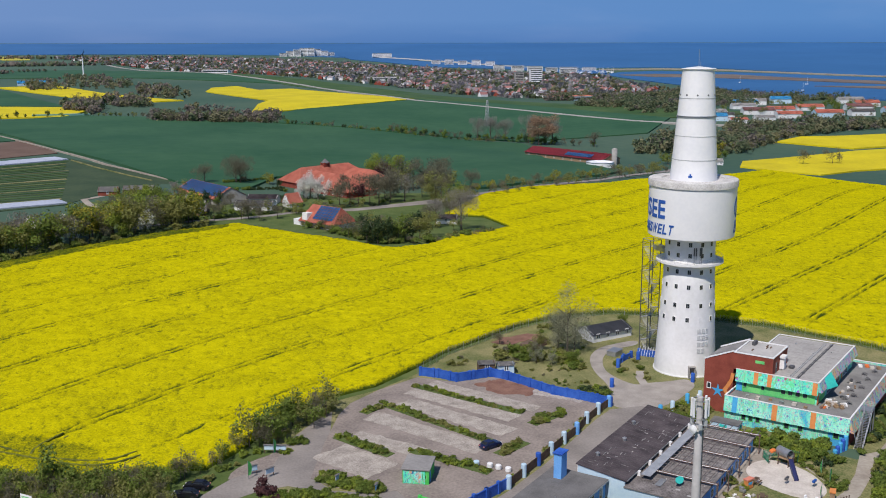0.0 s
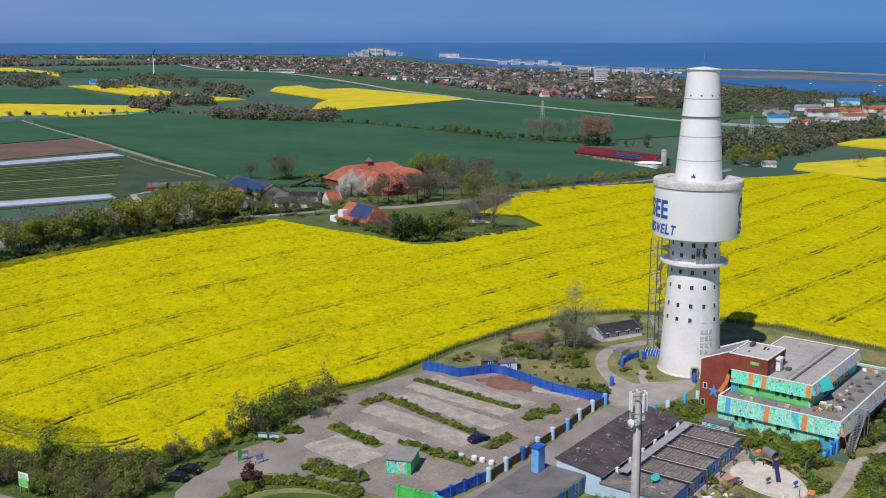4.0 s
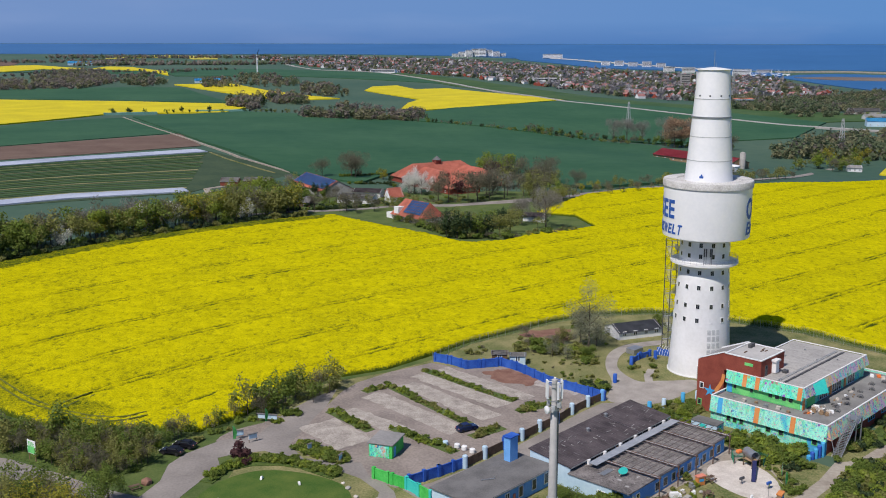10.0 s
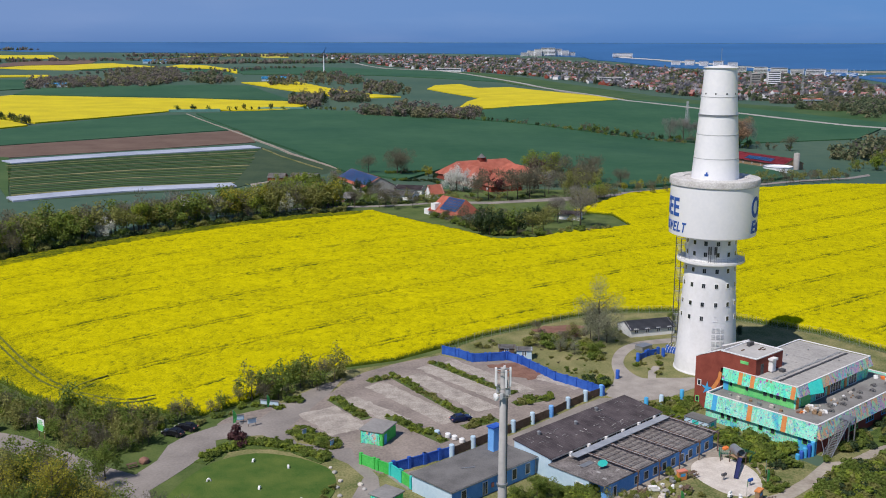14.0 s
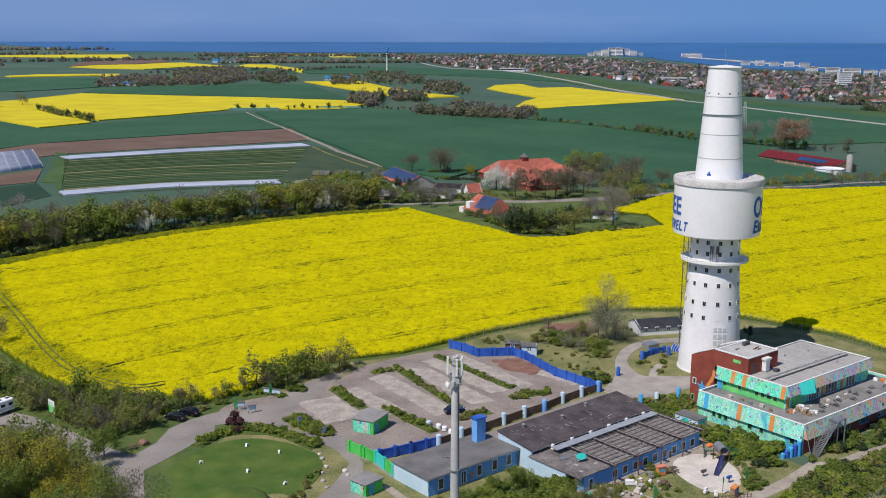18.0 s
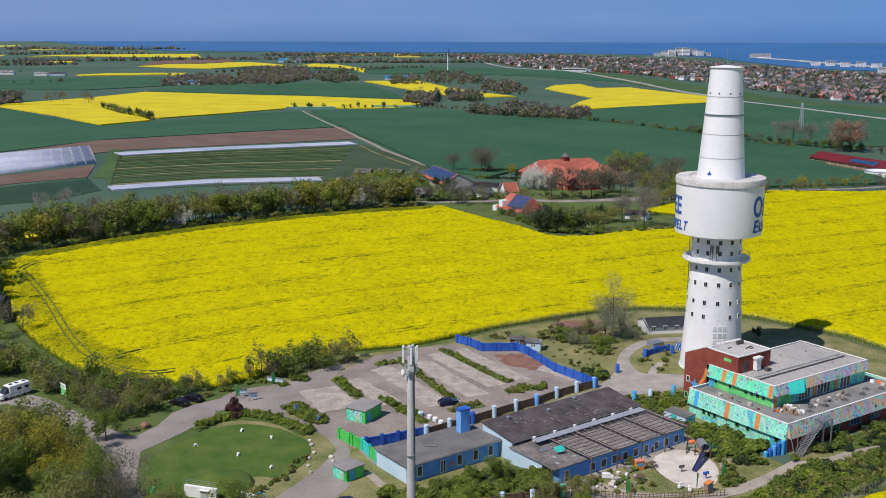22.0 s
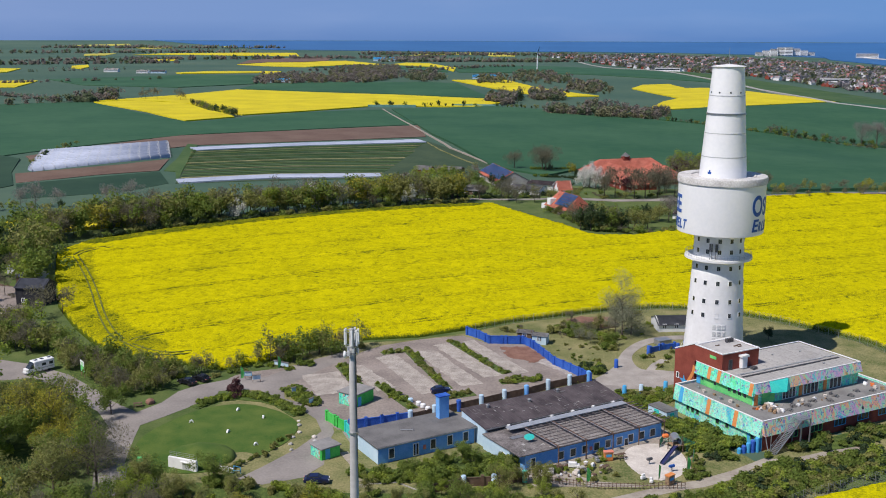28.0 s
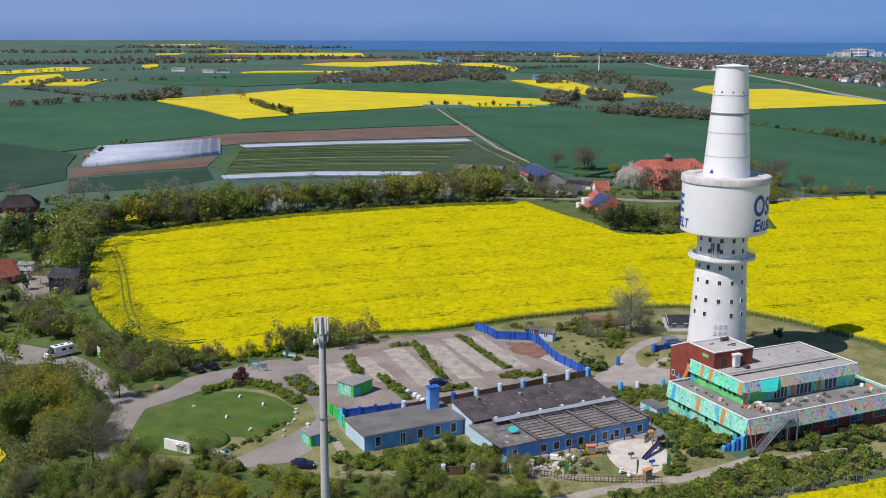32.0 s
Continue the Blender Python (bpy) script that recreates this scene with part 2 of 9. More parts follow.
L["town_wood"] = foliage("town_hazed_twigs", (0.26, 0.245, 0.25), (0.37, 0.345, 0.34), spread=0.16)
L["far_olive"] = foliage("far_hazed_buds", (0.19, 0.19, 0.105), (0.29, 0.28, 0.16), spread=0.16)
M["cow_red"] = plain("cow_red", (0.3, 0.04, 0.055), 0.7)
L["pale"] = foliage("leaf_pale", (0.244, 0.259, 0.163), (0.37, 0.37, 0.266))
L["copper"] = foliage("leaf_copper", (0.089, 0.041, 0.044), (0.141, 0.067, 0.067))
L["rust"] = foliage("leaf_rust", (0.3, 0.19, 0.12), (0.46, 0.31, 0.2))
L["blossom"] = foliage("blossom_white", (0.62, 0.62, 0.55), (0.85, 0.85, 0.8), spread=0.2)


# ---- mesh helpers ----
def mesh_ob(name, bm, material, parent=None):
    me = bpy.data.meshes.new(name)
    bm.to_mesh(me)
    bm.free()
    for m in (material if isinstance(material, (list, tuple)) else [material]):
        me.materials.append(m)
    ob = new(name, me)
    ob.parent = parent
    return ob


def part(name, bm, material, parent, label=""):
    ob = mesh_ob(name, bm, material, parent)
    return tagged(ob, label) if label else ob


def thing(name, x, y, z, rz, label, category, group=""):
    e = new(name)
    e.empty_display_size = 0.5
    e.matrix_world = pose(x, y, z, 0, 0, rz)
    return tagged(e, label, category, group)


def box(bm, x0, x1, y0, y1, z0, z1, mi=0):
    v = [bm.verts.new(p) for p in ((x0, y0, z0), (x1, y0, z0), (x1, y1, z0), (x0, y1, z0), (x0, y0, z1), (x1, y0, z1), (x1, y1, z1), (x0, y1, z1))]
    for q in ((0, 3, 2, 1), (4, 5, 6, 7), (0, 1, 5, 4), (1, 2, 6, 5), (2, 3, 7, 6), (3, 0, 4, 7)):
        f = bm.faces.new([v[i] for i in q])
        f.material_index = mi
    return bm


def boxes(*bs):
    bm = bmesh.new()
    for b in bs:
        box(bm, *b)
    return bm


def bevelled(bm, w=0.03):
    bmesh.ops.bevel(bm, geom=bm.edges[:], offset=w, segments=1, affect="EDGES")
    return bm


def prism(pts, z0, z1, bm=None):
    """An upright prism over a counterclockwise outline."""
    bm = bm or bmesh.new()
    lo = [bm.verts.new((x, y, z0)) for x, y in pts]
    hi = [bm.verts.new((x, y, z1)) for x, y in pts]
    n = len(pts)
    bm.faces.new(hi)
    bm.faces.new(lo[::-1])
    for i in range(n):
        bm.faces.new((lo[i], lo[(i + 1) % n], hi[(i + 1) % n], hi[i]))
    return bm


def lathe(profile, n=48, bm=None, cap=True):
    bm = bm or bmesh.new()
    rings, crease = [], []
    for r, z in profile:
        rings.append([bm.verts.new((r * math.cos(2 * math.pi * i / n), r * math.sin(2 * math.pi * i / n), z)) for i in range(n)])
    for p, q, s, ring in zip(profile, profile[1:], profile[2:], rings[1:]):
        a, b = math.atan2(q[1] - p[1], q[0] - p[0]), math.atan2(s[1] - q[1], s[0] - q[0])
        if abs((b - a + math.pi) % (2 * math.pi) - math.pi) > 0.6:
            crease.append(ring)
    for a, b in zip(rings, rings[1:]):
        for i in range(n):
            f = bm.faces.new((a[i], a[(i + 1) % n], b[(i + 1) % n], b[i]))
            f.smooth = True
    for ring in crease:
        for i in range(n):
            bm.edges.get((ring[i], ring[(i + 1) % n])).smooth = False
    if cap:
        for ring in (rings[0], rings[-1]):
            for i in range(n):
                bm.edges.get((ring[i], ring[(i + 1) % n])).smooth = False
        bm.faces.new(rings[0][::-1])
        bm.faces.new(rings[-1])
    return bm


def tube(bm, a, b, r0, r1=None, n=6):
    a, b = Vector(a), Vector(b)
    r1 = r0 if r1 is None else r1
    q = (b - a).to_track_quat("Z", "Y").to_matrix()
    u, v = q @ Vector((1, 0, 0)), q @ Vector((0, 1, 0))
    ra, rb = [], []
    for i in range(n):
        w = 2 * math.pi * i / n
        d = u * math.cos(w) + v * math.sin(w)
        ra.append(bm.verts.new(a + d * r0))
        rb.append(bm.verts.new(b + d * r1))
    for i in range(n):
        bm.faces.new((ra[i], ra[(i + 1) % n], rb[(i + 1) % n], rb[i]))
    bm.faces.new(ra[::-1])
    bm.faces.new(rb)
    return bm


def tubes(segs, r, n=6):
    bm = bmesh.new()
    for a, b in segs:
        tube(bm, a, b, r, n=n)
    return bm


# ---- terrain ----
CTRL = [(0, 0, 0), (-150, 0, 0), (-70, -110, 0), (60, -60, -1), (-72, 230, 0.5), (-153, 457, 5), (-290, 370, 6), (-300, 150, 1),
        (-170, 932, 0), (-56, 1066, 0), (-291, 1326, 9), (-78, 1566, 8), (20, 1000, 8), (15, 700, 2), (186, 605, -14), (-18, 350, -1),
        (160, 200, -4), (330, 350, -14), (492, 1215, -22), (688, 1792, -28), (344, 2500, -20), (-186, 1675, 16), (-700, 900, 4), (-900, 1700, 12)]


def height(x, y):
    a = b = 0.0
    for cx, cy, cz in CTRL:
        d = (x - cx) ** 2 + (y - cy) ** 2
        w = 1 / (d + 0.04 * ((cx + 60) ** 2 + (cy + 100) ** 2) + 900) ** 2
        a += w * cz
        b += w
    k = max(0.0, math.hypot(x + 60, y + 210) - 2300) / 2600
    return a / b + 62 * k ** 1.5


def inside(pts, x, y):
    c = False
    j = len(pts) - 1
    for i in range(len(pts)):
        (xi, yi), (xj, yj) = pts[i], pts[j]
        if (yi > y) != (yj > y) and x < (xj - xi) * (y - yi) / (yj - yi) + xi:
            c = not c
        j = i
    return c


def drape(name, pts, lift, material, label, category, step=20.0, thick=0.0, kind="structure", smooth=0):
    """A sheet over the terrain with that outline, its rim turned down to the ground."""
    if smooth:
        for _ in range(smooth):
            q = []
            for i in range(len(pts)):
                (ax, ay), (bx, by) = pts[i], pts[(i + 1) % len(pts)]
                q += [(0.75 * ax + 0.25 * bx, 0.75 * ay + 0.25 * by), (0.25 * ax + 0.75 * bx, 0.25 * ay + 0.75 * by)]
            pts = q
    bm = bmesh.new()
    vs = [bm.verts.new((x, y, 0)) for x, y in pts]
    f = bm.faces.new(vs)
    f.normal_update()
    if f.normal.z < 0:
        f.normal_flip()
    xs, ys = [p[0] for p in pts], [p[1] for p in pts]
    for axis, lo, hi in ((0, min(xs), max(xs)), (1, min(ys), max(ys))):
        c = math.floor(lo / step) * step + step
        while c < hi:
            co, no = ((c, 0, 0), (1, 0, 0)) if axis == 0 else ((0, c, 0), (0, 1, 0))
            bmesh.ops.bisect_plane(bm, geom=bm.verts[:] + bm.edges[:] + bm.faces[:], plane_co=co, plane_no=no)
            c += step
    rim = [e for e in bm.edges if len(e.link_faces) == 1]
    for v in bm.verts:
        v.co.z = height(v.co.x, v.co.y) + lift
    low = {}
    for e in rim:
        for v in e.verts:
            if v not in low:
                low[v] = bm.verts.new((v.co.x, v.co.y, v.co.z - lift - 0.6))
    for e in rim:
        a, b = e.verts
        bm.faces.new((a, b, low[b], low[a]))
    bmesh.ops.recalc_face_normals(bm, faces=bm.faces[:])
    return tagged(mesh_ob(name, bm, material), label, category, kind=kind)


def ribbon(line, w, closed=False):
    """The outline of a strip of width w along a line."""
    l, r = [], []
    n = len(line)
    for i, (x, y) in enumerate(line):
        ax, ay = line[max(0, i - 1)]
        bx, by = line[min(n - 1, i + 1)]
        d = math.hypot(bx - ax, by - ay)
        nx, ny = -(by - ay) / d * w / 2, (bx - ax) / d * w / 2
        l.append((x + nx, y + ny))
        r.append((x - nx, y - ny))
    return r + l[::-1]


def ground_sheet():
    me = bpy.data.meshes.new("ground")
    radii = [0, 15, 30, 45, 60, 80, 100, 125, 150, 180, 210, 250, 300, 350, 410, 480, 560, 650, 750, 870, 1000, 1150, 1320, 1500, 1700, 1950, 2200, 2500, 2800, 3100, 3500, 3900, 4300, 4650]
    n = 120
    vs = [(-60, -100, height(-60, -100))]
    for r in radii[1:]:
        for i in range(n):
            x, y = -60 + r * math.cos(2 * math.pi * i / n), -100 + r * math.sin(2 * math.pi * i / n)
            vs.append((x, y, height(x, y)))
    fs = [(0, 1 + i, 1 + (i + 1) % n) for i in range(n)]
    for k in range(len(radii) - 2):
        a, b = 1 + k * n, 1 + (k + 1) * n
        fs += [(a + i, b + i, b + (i + 1) % n, a + (i + 1) % n) for i in range(n)]
    me.from_pydata(vs, [], fs)
    me.polygons.foreach_set("use_smooth", [True] * len(fs))
    me.materials.append(M["farmland"])
    return tagged(new("ground", me), "rolling green farmland reaching to the coast", "ground", kind="structure")


ground_sheet()


# ---- fields ----
RAPE = [(-136, -6), (-126, -10), (-117, -9.5), (-106, -12), (-98, -4), (-91, 7), (-80, 17), (-67, 22), (-56, 31), (-45, 41), (-20, 57.5), (-6, 63), (10, 63), (26, 54), (44, 39), (58, 15),
        (66, -5), (62, -25), (46, -37), (33, -45), (16, -57), (0, -76), (-5, -130), (120, -160), (280, -40), (330, 200), (301, 321), (285, 394), (209, 350), (176, 337), (133, 315), (80, 304),
        (48, 282), (12, 228), (28, 222), (30, 195), (22, 189), (4, 182), (-12, 167), (-28, 163), (-45, 187), (-62, 208), (-76, 229), (-104, 218), (-135, 198), (-165, 172), (-188, 147), (-210, 116), (-211, 95), (-189, 57), (-173, 32), (-158, 14), (-146, 2)]
TRAM = radians(33)


def rape_material():
    """Yellow bloom in small clumps; the leaves below show in the gaps, the ruts and the thin margins."""
    m = mat("rape_bloom", (0.43, 0.386, 0.002), (0.62, 0.553, 0.003), 0.35, 0.9, bump=0.8, bscale=2.2, fine=9, fmix=0.5, spec=0.0)
    nt = m.node_tree
    nd, ln = nt.nodes, nt.links
    bs = nd["Principled BSDF"]
    at = nd.new("ShaderNodeAttribute")
    at.attribute_name = "leafy"
    pos = nd.new("ShaderNodeNewGeometry").outputs["Position"]
    g = nd.new("ShaderNodeTexNoise")
    g.inputs["Scale"].default_value, g.inputs["Detail"].default_value, g.inputs["Roughness"].default_value = 2.1, 6, 0.75
    ln.new(pos, g.inputs["Vector"])
    big = nd.new("ShaderNodeTexNoise")
    big.inputs["Scale"].default_value, big.inputs["Detail"].default_value = 0.055, 4
    ln.new(pos, big.inputs["Vector"])
    ad = nd.new("ShaderNodeMath")
    ad.operation = "ADD"
    ln.new(at.outputs["Fac"], ad.inputs[0])
    ln.new(g.outputs[0], ad.inputs[1])
    bm_ = nd.new("ShaderNodeMath")
    bm_.operation = "MULTIPLY_ADD"
    bm_.inputs[1].default_value = 0.22
    ln.new(big.outputs[0], bm_.inputs[0])
    ln.new(ad.outputs[0], bm_.inputs[2])
    rp = nd.new("ShaderNodeMapRange")
    rp.inputs[1].default_value, rp.inputs[2].default_value = 0.59, 0.92
    ln.new(bm_.outputs[0], rp.inputs[0])
    mx = nd.new("ShaderNodeMix")
    mx.data_type = "RGBA"
    src = bs.inputs["Base Color"].links[0].from_socket
    ln.new(rp.outputs[0], mx.inputs[0])
    ln.new(src, mx.inputs[6])
    mx.inputs[7].default_value = (0.06, 0.085, 0.01, 1)
    ln.new(mx.outputs[2], bs.inputs["Base Color"])
    return m


M["rape"] = rape_material()


def seg_dist(X, Y, ax, ay, bx, by):
    t = np.clip(((X - ax) * (bx - ax) + (Y - ay) * (by - ay)) / ((bx - ax) ** 2 + (by - ay) ** 2 + 1e-9), 0, 1)
    px, py = ax + t * (bx - ax), ay + t * (by - ay)
    return np.hypot(X - px, Y - py), px, py


def heights(X, Y):
    a, b = np.zeros(X.shape), np.zeros(X.shape)
    for cx, cy, cz in CTRL:
        w = 1 / ((X - cx) ** 2 + (Y - cy) ** 2 + 0.04 * ((cx + 60) ** 2 + (cy + 100) ** 2) + 900) ** 2
        a += w * cz
        b += w
    return a / b


def bend(u):
    """How far the tramlines swing off their straight course at the distance u along it."""
    return np.where(u < -28, -0.0013 * (u + 28) ** 2, np.where(u > 30, 0.00018 * (u - 30) ** 2, 0.0))


def crop_field(name, pts, label, du, dv, spacing, offset, angle, green=(), margin=6.0, tall=1.3, sparse=()):
    """A standing crop as a relief in rows along its tramlines: pairs of ruts where the leaves show, bare of bloom."""
    ca, sa = math.cos(angle), math.sin(angle)
    uv = [(x * ca + y * sa, -x * sa + y * ca) for x, y in pts]
    u0, u1 = min(p[0] for p in uv), max(p[0] for p in uv)
    vv = []
    v = min(p[1] for p in uv)
    v1 = max(p[1] for p in uv)
    ruts = []
    v -= 16
    k = math.floor((v - offset) / spacing) * spacing + offset
    while k < v1 + spacing + 22:
        ruts += [k - 1.0, k + 1.0]
        k += spacing
    cuts = sorted({round(r + d, 2) for r in ruts for d in (-0.75, -0.3, 0.3, 0.75)})
    vv = [c for c in cuts if v < c < v1 + 22]
    fill = [v]
    for c in vv + [v1 + 22]:
        n = max(1, int((c - fill[-1]) / dv + 0.5))
        a = fill[-1]
        fill += [a + (c - a) * (i + 1) / n for i in range(n)]
    us = [u0 + i * du for i in range(int((u1 - u0) / du) + 2)]
    U, V = np.meshgrid(np.array(us), np.array(fill), indexing="ij")
    W = V + bend(U)
    X, Y = U * ca - W * sa, U * sa + W * ca
    ins = np.zeros(X.shape, bool)
    best = np.full(X.shape, 1e9)
    NX, NY = X.copy(), Y.copy()
    for i in range(len(pts)):
        (ax, ay), (bx, by) = pts[i], pts[(i + 1) % len(pts)]
        if ay != by:
            ins ^= ((ay > Y) != (by > Y)) & (X < (bx - ax) * (Y - ay) / (by - ay) + ax)
        d2, px, py = seg_dist(X, Y, ax, ay, bx, by)
        NX, NY, best = np.where(d2 < best, px, NX), np.where(d2 < best, py, NY), np.minimum(d2, best)
    use = ins | (best < 2.6)
    gd = np.full(X.shape, 1e9)
    for (ax, ay), (bx, by) in zip(green, green[1:]):
        gd = np.minimum(gd, seg_dist(X, Y, ax, ay, bx, by)[0])
    sd = np.full(X.shape, 1e9)
    for (ax, ay), (bx, by) in zip(sparse, sparse[1:]):
        sd = np.minimum(sd, seg_dist(X, Y, ax, ay, bx, by)[0])
    rd = np.full(X.shape, 1e9)
    for r in ruts:
        rd = np.minimum(rd, np.abs(V - r))
    jit = np.random.RandomState(4).rand(*X.shape)
    HZ = heights(np.where(ins, X, NX), np.where(ins, Y, NY))
    grid = np.full(X.shape, -1, int)
    vs, leafy, fs = [], [], []
    for i, j in zip(*np.nonzero(use)):
        x, y = float(X[i, j]), float(Y[i, j])
        grid[i, j] = len(vs)
        if not ins[i, j]:
            vs.append((NX[i, j], NY[i, j], HZ[i, j]))
            leafy.append(0.5)
            continue
        nz = noise.noise((x * 0.35, y * 0.35, 3)) * 0.28 + noise.noise((x * 0.05, y * 0.05, 9)) * 0.35
        clump = noise.noise((x * 0.62, y * 0.62, 7)) * 0.5 + (jit[i, j] - 0.5) * 0.62
        g = 0.24 + 0.22 * nz if gd[i, j] < margin + 3.5 * nz else 0.12 + 0.14 * nz if sd[i, j] < 12 + 3 * nz else 0.0
        g += max(0.0, -clump - 0.12) * 0.5
        rut = rd[i, j] < 0.46 and best[i, j] > (12 if U[i, j] < -80 else 7)
        if rut:
            g = 0.08 + 0.7 * abs(noise.noise((x * 0.11, y * 0.11, 5)))
        vs.append((x, y, HZ[i, j] + (0.66 if rut else tall + nz * 0.5 + clump * 0.42)))
        leafy.append(g)
    ok = (grid[:-1, :-1] >= 0) & (grid[1:, :-1] >= 0) & (grid[1:, 1:] >= 0) & (grid[:-1, 1:] >= 0)
    ok &= ins[:-1, :-1] | ins[1:, :-1] | ins[1:, 1:] | ins[:-1, 1:]
    for i, j in zip(*np.nonzero(ok)):
        fs.append((int(grid[i, j]), int(grid[i + 1, j]), int(grid[i + 1, j + 1]), int(grid[i, j + 1])))
    me = bpy.data.meshes.new(name)
    me.from_pydata(vs, [], fs)
    me.attributes.new("leafy", "FLOAT", "POINT").data.foreach_set("value", leafy)
    me.materials.append(M["rape"])
    me.polygons.foreach_set("use_smooth", [True] * len(fs))
    return tagged(new(name, me), label, "crop field", kind="structure")


GREEN_EDGE = [(-88, 224), (-104, 218), (-135, 198), (-165, 172), (-188, 147), (-208, 118)]
W_RUTS = [[(-201, 89), (-188, 71.7), (-172.6, 49.3), (-159.4, 28.5), (-148.5, 12.7), (-143, 5.6), (-135.6, -0.2), (-128.5, -5.8), (-122.3, -7.6), (-117, -4.6)],
          [(-199.6, 90), (-183.3, 68), (-167.8, 45), (-153.6, 22.6), (-142.8, 8), (-138, 3.4)],
          [(-202, 91), (-203, 97), (-201, 103), (-196, 108)], [(-200.5, 91), (-200.8, 97), (-198.5, 102), (-194, 106.5)],
          [(-136.2, 0.8), (-135.6, 5), (-131, 10.8)], [(-134.2, 1.2), (-133.6, 4.2), (-129.4, 9.6)],
          [(-134, -0.2), (-127, -4.4), (-122, -5.4), (-117.6, -2.6)]]
crop_field("rape_field", RAPE, "large rapeseed field in full yellow bloom with tramlines", 0.95, 0.9, 21.9, 0.7, TRAM, GREEN_EDGE, 8.5, sparse=[(-211, 95), (-189, 57), (-173, 32), (-158, 14), (-146, 2), (-136, -6)])


M["rut"] = mat("rut_leaf", (0.05, 0.075, 0.011), (0.2, 0.2, 0.018), 0.7, 0.9, bump=0.5, bscale=2)
for r in W_RUTS:
    drape("tramline", ribbon(r, 0.45), 1.45, M["rut"], "dark green wheel rut in the rapeseed", "rut", 5, smooth=1)

def far_rape(pts, label="distant rapeseed field in yellow bloom"):
    return drape("rape_field", pts, 1.2, M["rape_far"], label, "crop field", 40)


M["veg"] = mat("veg", (0.03, 0.058, 0.028), (0.055, 0.085, 0.04), 0.06, 0.9, fine=9)
M["rape_far"] = mat("rape_far", (0.5, 0.41, 0.004), (0.66, 0.55, 0.005), 0.03, 0.85, bump=0.5, bscale=0.8, fine=14)
far_rape([(-600, 838), (-560, 960), (-536, 1090), (-420, 1060), (-300, 1040), (-176, 985), (-158, 920), (-175, 850), (-235, 850), (-290, 834), (-330, 750), (-370, 680), (-392, 702), (-424, 740), (-476, 812), (-530, 850)])
far_rape([(-594, 816), (-556, 846), (-498, 828), (-474, 803), (-424, 730), (-392, 694), (-366, 651), (-388, 595), (-475, 701)])
drape("ploughed_field", [(-338, 269), (-296, 305), (-279, 331), (-266, 290), (-292, 272), (-321, 243)], 0.25, M["soil"], "narrow brown strip of bare earth below the tunnels", "field", 20)
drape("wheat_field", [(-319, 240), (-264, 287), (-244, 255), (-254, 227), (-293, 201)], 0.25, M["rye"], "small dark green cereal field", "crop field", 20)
far_rape([(-292, 1368), (-214, 1400), (-150, 1240), (-54, 1052), (-85, 1045), (-130, 1060), (-200, 1190)])
far_rape([(-15, 1240), (0, 1330), (40, 1371), (60, 1270), (110, 1310), (216, 1019), (150, 950), (92, 902), (-2, 832), (20, 950), (40, 1010)])
far_rape([(395, 541), (438, 567), (477, 560), (640, 560), (620, 500), (426, 483), (412, 508)])
far_rape([(276, 409), (297, 438), (417, 470), (600, 480), (560, 400), (344, 376), (306, 363), (292, 379)])
far_rape([(-270, 128), (-262, 142), (-250, 161), (-222, 172), (-205, 168), (-215, 146), (-232, 128)], "small rapeseed field behind a hedge")
far_rape([(-150, -90), (-138, -76), (-126, -70.5), (-119.5, -76), (-117.5, -82), (-135, -108)], "corner of a rapeseed field beside the trees")
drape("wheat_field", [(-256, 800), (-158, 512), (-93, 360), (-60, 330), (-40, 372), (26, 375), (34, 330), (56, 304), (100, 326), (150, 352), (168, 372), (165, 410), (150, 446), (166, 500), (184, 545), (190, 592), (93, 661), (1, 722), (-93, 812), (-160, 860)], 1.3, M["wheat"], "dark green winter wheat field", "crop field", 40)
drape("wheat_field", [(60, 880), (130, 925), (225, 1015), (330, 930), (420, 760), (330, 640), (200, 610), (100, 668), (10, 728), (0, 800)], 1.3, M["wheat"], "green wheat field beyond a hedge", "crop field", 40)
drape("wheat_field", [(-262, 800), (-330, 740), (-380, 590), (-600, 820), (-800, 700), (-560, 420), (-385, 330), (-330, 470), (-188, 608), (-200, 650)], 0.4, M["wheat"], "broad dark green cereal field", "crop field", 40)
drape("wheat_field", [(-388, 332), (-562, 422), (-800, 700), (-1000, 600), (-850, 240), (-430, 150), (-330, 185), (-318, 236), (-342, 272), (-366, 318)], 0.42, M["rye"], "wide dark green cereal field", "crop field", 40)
drape("ploughed_field", [(-370, 330), (-335, 462), (-187, 600), (-160, 498), (-292, 402), (-345, 300)], 0.25, M["soil"], "bare brown ploughed field", "field", 30)
drape("vegetable_field", [(-284, 385), (-152, 465), (-92, 362), (-104, 352), (-133, 325), (-146, 300), (-240, 254)], 0.3, M["veg"], "vegetable field in long green rows", "field", 30)
for a, b, w in (((-284, 376), (-156, 464), 17), ((-241, 259), (-147, 308), 11.5)):
    drape("crop_cover", ribbon([a, ((a[0] + b[0]) / 2 - 3, (a[1] + b[1]) / 2 + 4), b], w), 0.9, M["film"], "long white fleece sheet over a vegetable bed", "crop cover", 12, kind="")


